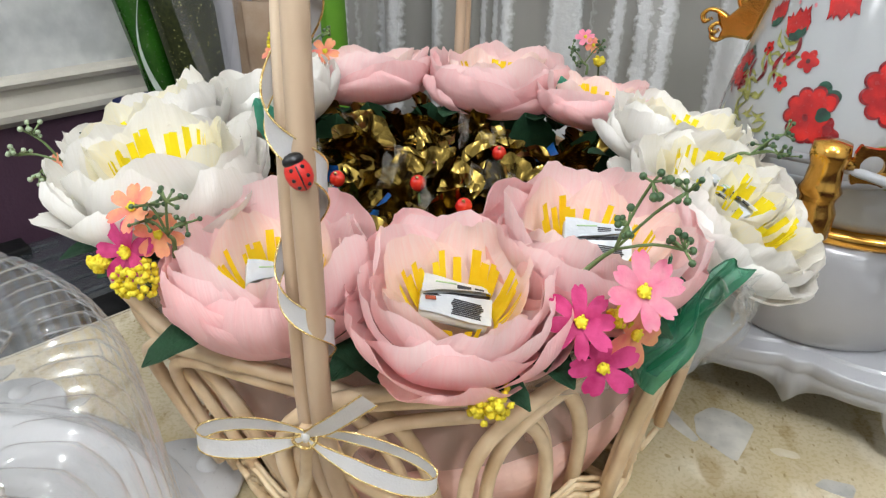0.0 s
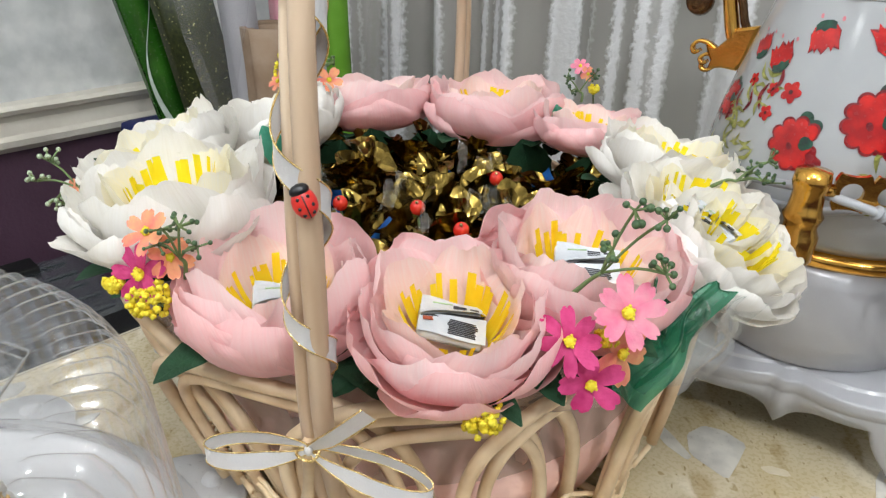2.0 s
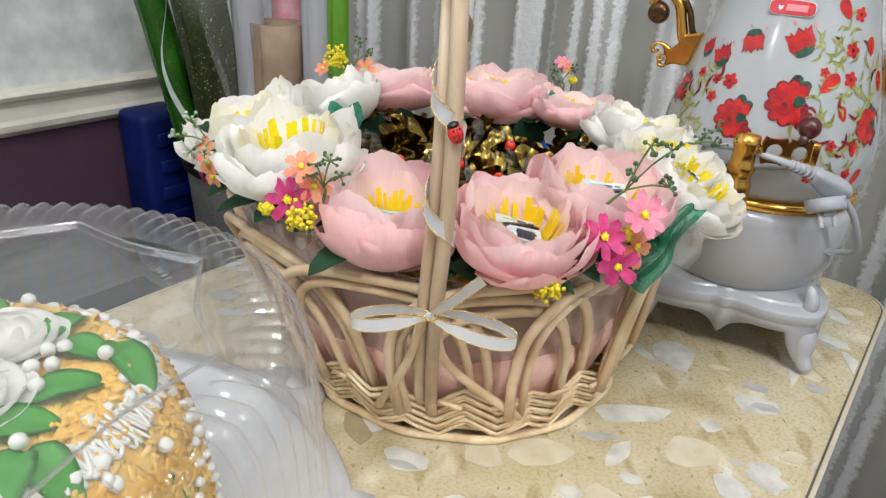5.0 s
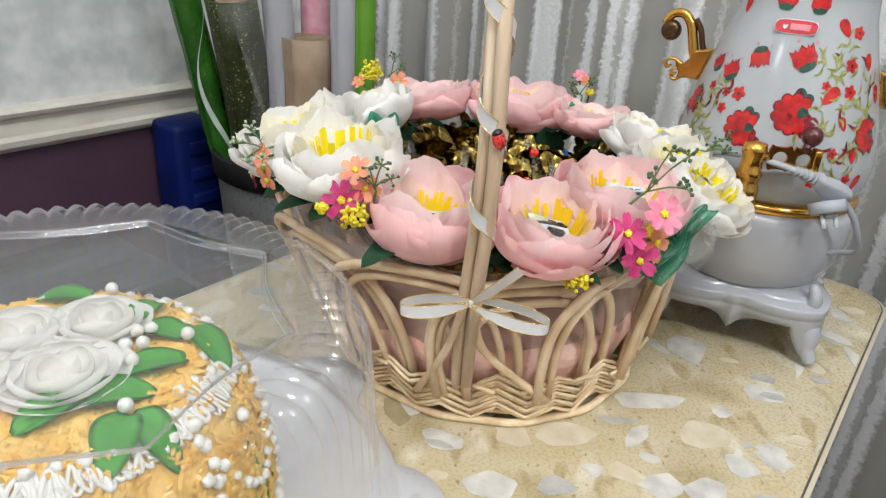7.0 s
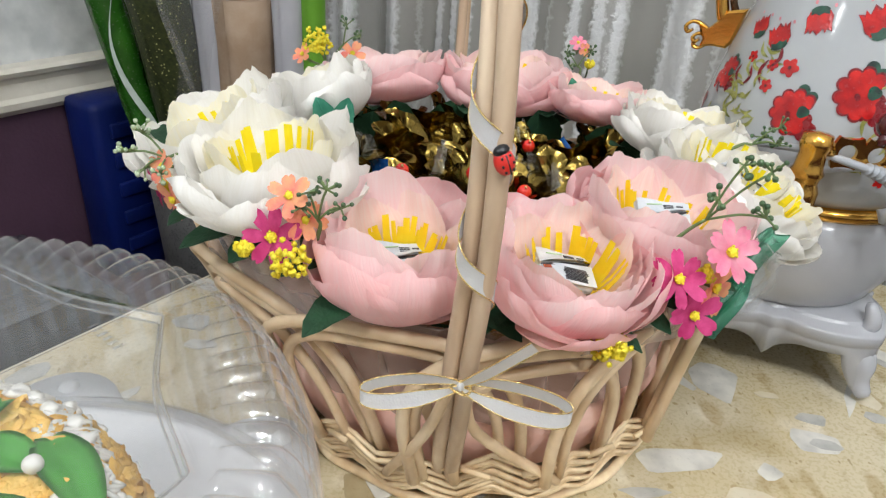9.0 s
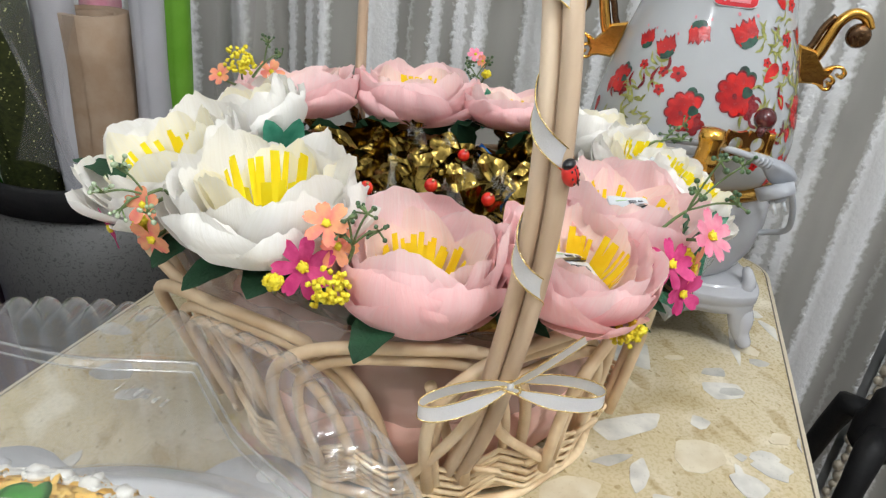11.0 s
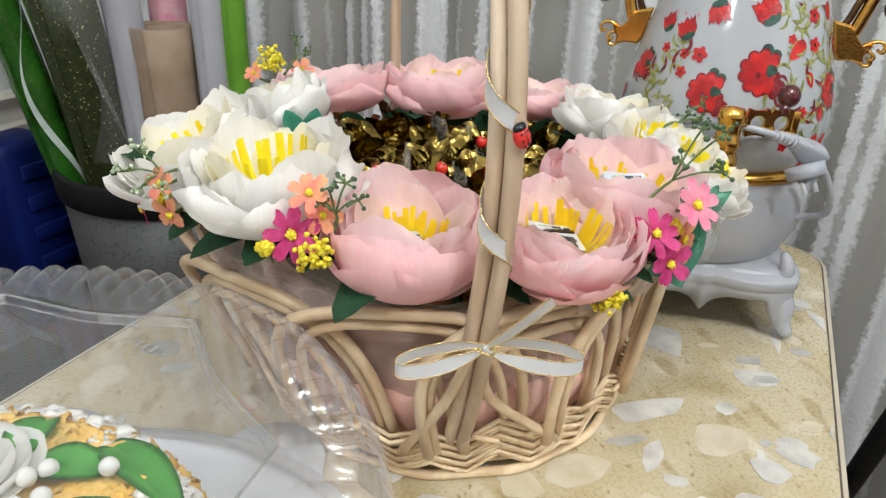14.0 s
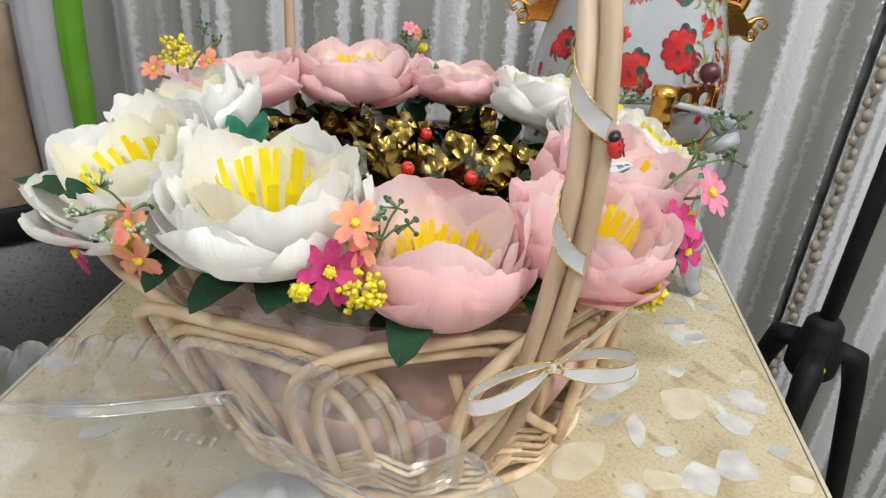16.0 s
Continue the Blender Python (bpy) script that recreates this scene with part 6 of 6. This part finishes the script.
for deg, z, seed, n, span, tall in ((272, 0.262, 1, 37, 0.018, 0.03), (290, 0.262, 2, 37, 0.016, 0.034), (280, 0.222, 3, 23, 0.018, 0.022), (197, 0.258, 4, 34, 0.016, 0.03), (184, 0.24, 5, 23, 0.014, 0.024), (266, 0.318, 6, 15, 0.012, 0.012), (284, 0.335, 7, 15, 0.014, 0.016), (205, 0.285, 8, 14, 0.012, 0.016), (260, 0.235, 9, 18, 0.016, 0.022), (300, 0.285, 10, 22, 0.016, 0.03), (275, 0.300, 11, 14, 0.014, 0.014)):
    sprays(deg, z, seed, n, span, tall)
tag = part("badge", plate(bmesh.new(), [(0.0185 * math.copysign(abs(math.cos(a)) ** 0.4, math.cos(a)), 0.0062 * math.copysign(abs(math.sin(a)) ** 0.6, math.sin(a))) for a in [k * math.tau / 40 for k in range(40)]], 0, 0.0022), material("red_badge_enamel", (0.62, 0.02, 0.03), 0.3, coat=0.3), samovar, "red oval badge with a silver rim", smooth=False)
bd = Vector((math.cos(radians(238)), math.sin(radians(238)), 0.28))
tag.matrix_basis = Matrix.Translation(on_body(238, 0.347, 0, 0, -0.0008)) @ Matrix(((-math.sin(radians(238)), -0.27 * math.cos(radians(238)), bd.normalized().x, 0), (math.cos(radians(238)), -0.27 * math.sin(radians(238)), bd.normalized().y, 0), (0, 0.963, bd.normalized().z, 0), (0, 0, 0, 1)))
part("badge_rim", closed_tube(bmesh.new(), [(0.0188 * math.copysign(abs(math.cos(a)) ** 0.4, math.cos(a)), 0.0065 * math.copysign(abs(math.sin(a)) ** 0.6, math.sin(a)), 0.0012) for a in [k * math.tau / 40 for k in range(40)]], 0.0007, 5), SILVER_PAPER, tag)
part("badge_mark", plate(bmesh.new(), [(-0.0115, -0.0014), (-0.0095, -0.0032), (-0.0075, -0.0012), (-0.0075, 0.0014), (-0.0095, 0.0006), (-0.0115, 0.0014)], 0.002, 0.0028), SILVER_PAPER, tag, "pale emblem", smooth=False)
part("badge_mark", plate(bmesh.new(), [(-0.005, -0.0028), (0.0125, -0.0028), (0.0125, 0.0028), (-0.005, 0.0028)], 0.002, 0.0027), PAINT_PINK, tag, "pale bar", smooth=False)

# The mains lead: a flex with its plug, laid over the tap.
lead = thing("power_lead", (0, 0, 0), "white power lead with a round plug hanging by the tap", "power lead")
part("cable", tube(bmesh.new(), smooth_path([(0.314, 0.162, 0.197), (0.330, 0.163, 0.180), (0.346, 0.168, 0.155), (0.356, 0.178, 0.136), (0.346, 0.192, 0.128), (0.322, 0.197, 0.127)], 40), 0.0031, 10), CABLE, lead)
# The moulded plug: a flat sloping body, its round face below, ribs where the flex enters.
p0, p1 = Vector((0.276, 0.157, 0.219)), Vector((0.316, 0.162, 0.198))
rows = []
run = (p1 - p0).normalized()
tall_side = Vector((0.35, -0.55, 0.75)).normalized()
tall_side = (tall_side - run * tall_side.dot(run)).normalized()
deep_side = run.cross(tall_side)
for t, w, d in ((0, 0.001, 0.001), (0.0, 0.0055, 0.0045), (0.2, 0.0075, 0.0062), (0.5, 0.0105, 0.0075), (0.8, 0.0108, 0.0078), (0.95, 0.0092, 0.007), (1.0, 0.006, 0.005), (1.0, 0.001, 0.001)):
    c = p0.lerp(p1, t)
    rows.append([c + tall_side * (w * math.copysign(abs(math.cos(a)) ** 0.55, math.cos(a))) + deep_side * (d * math.copysign(abs(math.sin(a)) ** 0.55, math.sin(a))) for a in [k * math.tau / 24 for k in range(24)]])
plug = part("plug", sheet(bmesh.new(), rows, closed=True), CABLE, lead, "flat white mains plug")
face = part("plug_face", lathe(bmesh.new(), [(0, -0.012), (0.0145, -0.012), (0.0165, -0.010), (0.017, 0.0), (0.0, 0.001)], 28), CABLE, plug, "round plug face")
face.matrix_basis = Matrix.Translation((0.296, 0.158, 0.196)) @ frame_to((-0.15, 0.45, 0.85))
part("plug_core", block(bmesh.new(), (0.012, 0.012, 0.006), Matrix.Translation((0, 0, -0.0135)), 0.002), CABLE, face)
for s in (-0.006, 0.006):
    part("pin", tube(bmesh.new(), [(s, 0, -0.012), (s, 0, -0.026)], 0.0021, 10), SILVER_PAPER, face, "metal plug pin")
part("strain_relief", tube(bmesh.new(), [(0.256, 0.158, 0.2255), (0.266, 0.157, 0.223), (0.278, 0.157, 0.218)], [0.0032, 0.0042, 0.0050], 14), CABLE, plug)
for k in range(5):
    c = Vector((0.257, 0.158, 0.2253)).lerp(Vector((0.275, 0.157, 0.2195)), k / 4)
    part("rib", tube(bmesh.new(), [c - run * 0.0008, c + run * 0.0008], 0.0048 + 0.0004 * k, 12), CABLE, plug)
part("cable", tube(bmesh.new(), smooth_path([(0.258, 0.158, 0.225), (0.240, 0.166, 0.229), (0.222, 0.182, 0.230), (0.206, 0.205, 0.226), (0.205, 0.235, 0.218)], 30), 0.0030, 10), CABLE, lead)
part("cable", tube(bmesh.new(), smooth_path([(0.300, 0.180, 0.214), (0.270, 0.185, 0.216), (0.235, 0.190, 0.212), (0.210, 0.220, 0.206)], 24), 0.0030, 10), CABLE, lead)


# ---- the cake in its clear box ----
BOX = uv(-0.2083, -0.2695)
TABS = 43.5
cake_box = thing("cake_box", BOX, "round clear plastic cake box with fluted lid on a white tray", "cake box")
TURN0 = radians(TABLE_TURN)


def pol(deg, r, z):
    """Round the box: degrees from the table's U axis."""
    a = radians(deg) + TURN0
    return Vector((r * math.cos(a), r * math.sin(a), z))


def octa(deg, flat, dip=0.0):
    """The lid's eight-sided panel: 1 at the corners, less between them."""
    rel = ((deg - 36.8 + 22.5) % 45 - 22.5) / 22.5
    return 1 - flat * (1 - (1 - abs(rel)) ** 1.8)


SEG, FLUTES = 960, 80
CUSP = 0.1575
# Radius, height, flute and eight-sidedness: the clear panel, its ridge, the fluted rim, two bends at the shoulder, the steep wall.
profile = [(0.002, 0.1715, 0, 0), (0.06, 0.1715, 0, 0.02), (0.120, 0.1715, 0, 0.09), (CUSP - 0.0036, 0.1715, 0, 0.12), (CUSP - 0.0026, 0.1722, 0, 0.12), (CUSP - 0.0014, 0.1745, 0, 0.12), (CUSP, 0.1756, 0, 0.12), (CUSP + 0.0014, 0.1750, 0, 0.118), (CUSP + 0.0040, 0.1738, 0, 0.10),
           (0.1640, 0.1735, 0.0, 0.06), (0.1675, 0.1745, 0.15, 0.03), (0.1695, 0.1762, 0.75, 0.012), (0.1715, 0.1768, 1, 0.0), (0.178, 0.1768, 1, 0), (0.186, 0.1762, 1, 0), (0.1915, 0.1753, 1, 0), (0.1930, 0.1745, 1, 0), (0.1940, 0.1735, 1, 0),
           (0.1990, 0.1672, 0.9, 0), (0.1998, 0.1660, 0.85, 0), (0.2006, 0.1640, 0.85, 0), (0.2030, 0.1590, 0.8, 0), (0.2045, 0.1560, 0.75, 0), (0.2058, 0.1500, 0.7, 0), (0.2070, 0.1420, 0.66, 0), (0.2085, 0.1230, 0.6, 0), (0.2105, 0.0950, 0.55, 0), (0.2128, 0.0640, 0.5, 0), (0.2150, 0.0340, 0.45, 0), (0.2160, 0.0200, 0.3, 0),
           (0.2166, 0.0150, 0, 0), (0.2270, 0.0135, 0, 0), (0.2310, 0.0130, 0, 0), (0.2316, 0.0112, 0, 0)]
rows = []
for i, (r, z, flute, flat) in enumerate(profile):
    (ra, za), (rb, zb) = profile[max(0, i - 1)][:2], profile[min(len(profile) - 1, i + 1)][:2]
    run, fall = rb - ra, za - zb
    norm = math.hypot(run, fall)
    row = []
    for k in range(SEG):
        deg = k * 360 / SEG
        # Rounded ribs meet in sharp creases.
        rib = abs(math.cos(math.pi * k * FLUTES / SEG)) ** 0.8
        push = 0.0044 * flute * (rib - 0.6)
        row.append(pol(deg, r * octa(deg, flat) + push * fall / norm, z + push * run / norm))
    rows.append(row)
lid = part("lid", sheet(bmesh.new(), rows[6:], closed=True), CLEAR_PET, cake_box, "clear fluted plastic lid")
part("lid_panel", sheet(bmesh.new(), rows[:7], closed=True), PET_PANEL, lid, "flat eight-sided clear panel")
for rr, zz, rad in ((CUSP - 0.0030, 0.1717, 0.0006), (CUSP, 0.1758, 0.0008)):
    part("ridge", closed_tube(bmesh.new(), [pol(k * 0.5, rr * octa(k * 0.5, 0.12), zz) for k in range(720)], rad, 6), PET_RIDGE, lid, "raised ridge round the lid's panel")
bm = bmesh.new()
for k, (wide, tall) in enumerate(((0.0008, 0.006), (0.0008, 0.0055), (0.0022, 0.0060), (0.0024, 0.0045), (0.0024, 0.0055), (0.0020, 0.0060))):
    block(bm, (wide, tall, 0.0006), Matrix.Translation(Vector((-0.2515, 0.0245, 0.1722)) - BOX + Vector((0.0039, -0.0036, 0)) * k) @ pose(0, 0, 0, 0, 0, -42), 0.0002, 1)
part("embossed_mark", bm, PET_RIDGE, lid, "row of small raised marks")
rows = []
for r, z in ((0.001, 0.004), (0.18, 0.004), (0.206, 0.005), (0.214, 0.010), (0.220, 0.011), (0.232, 0.0095), (0.234, 0.006), (0.230, 0.001), (0.18, 0.0005), (0.001, 0.0005)):
    row = []
    for k in range(192):
        deg = k * 360 / 192
        rel = ((deg - TABS + 22.5) % 45 - 22.5) / 22.5
        tab = 0.034 * max(0, 1 - (abs(rel) / 0.46) ** 2) ** 0.7 if r > 0.225 else 0
        row.append(pol(deg, r + tab, z))
    rows.append(row)
part("tray", sheet(bmesh.new(), rows, closed=True), TRAY_WHITE, cake_box, "white plastic tray with rounded tabs")
for k in range(8):
    c = pol(TABS + 45 * k, 0.246, 0.0098)
    part("stud", lathe(bmesh.new(), [(0, 0.004), (0.006, 0.004), (0.0085, 0.0)], 16, lambda a, r, z, c=c: (c.x + r * math.cos(a), c.y + r * math.sin(a), c.z + z)), TRAY_WHITE, cake_box)

CK = BOX + uv(0.0083, -0.0065)
cake = thing("cake", (CK.x, CK.y, 0.0115), "round caramel-crumb cake with white cream piping and green leaves", "cake")
CAKE_R, CAKE_H = 0.134, 0.1335
CAKE_SIDE = ((CAKE_H, 0.086), (CAKE_H - 0.002, 0.095), (CAKE_H - 0.008, 0.104), (CAKE_H - 0.018, 0.113), (CAKE_H - 0.036, 0.123), (CAKE_H - 0.065, 0.130), (0.030, CAKE_R), (0.0, CAKE_R))


def cake_r(z):
    return float(np.interp(z, [a for a, _ in CAKE_SIDE][::-1], [b for _, b in CAKE_SIDE][::-1]))


def lump(a, r, z):
    k = 1 + 0.02 * noise.noise(Vector((math.cos(a) * 6, math.sin(a) * 6, z * 60)))
    return (r * k * math.cos(a), r * k * math.sin(a), z)


part("sponge", lathe(bmesh.new(), [(0, 0)] + [(r, z) for z, r in CAKE_SIDE][::-1] + [(0.05, CAKE_H), (0, CAKE_H)], 72, lump), CAKE, cake)
crumbs = R(44)
bm = bmesh.new()
for k in range(5200):
    a = crumbs.uniform(0, math.tau)
    if crumbs.random() < 0.68:
        z = crumbs.uniform(0.004, CAKE_H)
        rr = cake_r(z) + crumbs.uniform(-0.001, 0.0015)
        out = Vector((math.cos(a), math.sin(a), 0.5 if z > 0.10 else 0.05)).normalized()
    else:
        z, rr, out = CAKE_H + crumbs.uniform(-0.001, 0.001), 0.094 * math.sqrt(crumbs.random()), UP
    p = Vector((rr * math.cos(a), rr * math.sin(a), z))
    ln = crumbs.uniform(0.0045, 0.0080)
    m = Matrix.Translation(p) @ frame_to(out, crumbs.uniform(0, 360)) @ pose(0, 0, 0, 0, crumbs.uniform(-30, 30), 0)
    wd = crumbs.uniform(0.0016, 0.0026)
    vs = [bm.verts.new(m @ Vector((x * ln, y * wd, h * wd))) for x, y, h in ((-1, 0, 0), (-0.7, 0.8, 0), (-0.7, -0.8, 0), (-0.6, 0, 1), (0.6, 0.9, 0.1), (0.6, -0.9, -0.1), (0.7, 0, 1), (1, 0, 0.2))]
    for f in ((0, 3, 1), (0, 2, 3), (1, 3, 6, 4), (3, 2, 5, 6), (4, 6, 7), (6, 5, 7)):
        bm.faces.new([vs[q] for q in f])
tagged(part("crumbs", bm, CAKE, cake, "caramel-coloured noodle crumbs"), kind="stuff")
ring = R(12)


def cream_blob(at, r):
    """A piped blob of cream with soft irregular lumps."""
    bm = bmesh.new()
    bmesh.ops.create_icosphere(bm, subdivisions=2, radius=r)
    for v in bm.verts:
        v.co = Vector(at) + v.co * (1 + 0.45 * noise.noise(v.co * 420 + Vector(at) * 900))
    return bm


def on_cake(a, z, off=0.0):
    r = cake_r(z) + off
    return Vector((r * math.cos(a), r * math.sin(a), z))


# A lace of piped squiggles round the top edge, denser in places.
for k in range(44):
    a0 = math.tau * k / 44
    pts = []
    ph, big = ring.uniform(0, 6.28), ring.uniform(0.005, 0.009)
    for q in range(15):
        pts.append(on_cake(a0 + 0.010 * (q - 7) + 0.045 * math.sin(1.4 * q + ph), CAKE_H - 0.007 + big * math.cos(2.1 * q + ph) - ring.uniform(0, 0.003), 0.002 + ring.uniform(0, 0.003)))
    part("cream_squiggle", tube(bmesh.new(), smooth_path(pts, 70), ring.uniform(0.0012, 0.0017), 6), CREAM_WHITE, cake, "piped squiggle of white cream")
    part("cream_bead", cream_blob(on_cake(a0 + 0.06, CAKE_H - ring.uniform(0, 0.012), 0.003), ring.uniform(0.003, 0.005)), CREAM_WHITE, cake)
for k in range(70):
    part("cream_bead", cream_blob(on_cake(math.tau * k / 70, 0.007, 0.004), ring.uniform(0.0042, 0.006)), CREAM_WHITE, cake)
for k in range(9):
    a0 = math.tau * k / 9 + 0.3
    for j in range(13):
        t = j / 12
        part("cream_bead", cream_blob(on_cake(a0 + t * math.tau / 9, CAKE_H - 0.018 - 0.060 * math.sin(math.pi * t) ** 0.8, 0.003), ring.uniform(0.0028, 0.0044)), CREAM_WHITE, cake)
    for j in range(8):
        part("cream_bead", cream_blob(on_cake(a0 + ring.uniform(-0.02, 0.02), CAKE_H - 0.022 - j * 0.011, 0.003), ring.uniform(0.003, 0.0055)), CREAM_WHITE, cake)


def cream_rose(at, r, seed):
    rng = R(seed)
    ob = thing("cream_rose", at, "white cream rose on top of the cake", "sugar flower", group="cream roses on the cake")
    for layer, (count, size, close, tall) in enumerate(((2, 0.30, 134, 0.0180), (3, 0.50, 128, 0.0180), (3, 0.72, 122, 0.0170), (4, 0.90, 116, 0.0150), (4, 1.0, 106, 0.0115))):
        for k in range(count):
            phi = math.tau * k / count + layer * 0.9
            bm = petal(rng, phi, r * size, r * size * 1.30, close, tall * rng.uniform(0.92, 1.04), r * 0.05, 0.0, 0.03 + 0.035 * layer, 0.0, 10, 10, ruffle=0.35)
            part("petal", bm, SUGAR_WHITE, ob)
    return ob


TOP = 0.0115 + CAKE_H
for du, dv, r, seed in ((-0.014, 0.040, 0.029, 1), (0.027, -0.004, 0.034, 2), (-0.033, -0.004, 0.032, 3), (-0.010, -0.050, 0.030, 4)):
    c = CK + uv(du, dv)
    cream_rose((c.x, c.y, TOP + 0.001), r, seed)
for (u0, v0), (u1, v1), wide in (((-0.020, 0.090), (-0.003, 0.058), 0.026), ((0.036, 0.076), (0.004, 0.058), 0.028), ((0.022, 0.090), (0.074, 0.080), 0.030), ((0.058, 0.062), (0.044, 0.020), 0.030), ((0.050, -0.008), (0.078, 0.028), 0.034),
                               ((0.048, -0.002), (0.056, -0.044), 0.032), ((0.083, 0.008), (0.108, -0.022), 0.030), ((0.086, 0.006), (0.118, 0.016), 0.028), ((0.102, 0.078), (0.130, 0.074), 0.022), ((-0.060, 0.060), (-0.085, 0.030), 0.028), ((-0.030, -0.074), (-0.004, -0.090), 0.028)):
    a, b = CK + uv(u0, v0), CK + uv(u1, v1)
    d = b - a
    ln = d.length
    d.normalize()
    side = d.cross(UP)
    rows = []
    for i in range(11):
        t = i / 10
        w = wide * 0.44 * math.sin(math.pi * (0.10 + 0.87 * t)) ** 0.65
        row = []
        for s in (-1, -0.6, -0.25, 0, 0.25, 0.6, 1):
            q = a + d * (ln * t) + side * (w * s)
            rad = (q - CK).length
            z = 0.0115 + float(np.interp(rad * 0.6 + 0.4 * (a + d * (ln * t) - CK).length, [r for _, r in CAKE_SIDE], [h for h, _ in CAKE_SIDE]))
            row.append(Vector((q.x, q.y, z + 0.004 + 0.0055 * math.sin(math.pi * t) - 0.0025 * (1 - abs(s)) ** 2)))
        rows.append(row)
    bm = sheet(bmesh.new(), rows)
    bmesh.ops.solidify(bm, geom=bm.faces[:], thickness=0.0022)
    ob = thing("sugar_leaf", (0, 0, 0), "green sugar-paste leaf lying on the cake", "sugar leaf", group="sugar leaves on the cake")
    part("blade", bm, MASTIC_GREEN, ob)
for du, dv in ((0.043, 0.073), (0.084, 0.006), (0.016, 0.052), (0.032, 0.047), (0.026, 0.038), (0.045, 0.032), (0.100, 0.072), (0.020, 0.060), (-0.050, 0.070)):
    c = CK + uv(du, dv)
    rad = math.hypot(du, dv)
    ob = thing("sugar_pearl", (c.x, c.y, 0.0215 + float(np.interp(rad, [r for _, r in CAKE_SIDE], [h for h, _ in CAKE_SIDE]))), "white sugar pearl on the cake", "sugar pearl", group="sugar pearls on the cake")
    part("pearl", ball(bmesh.new(), (0, 0, 0), 0.0046, 12, 8), CREAM_WHITE, ob)
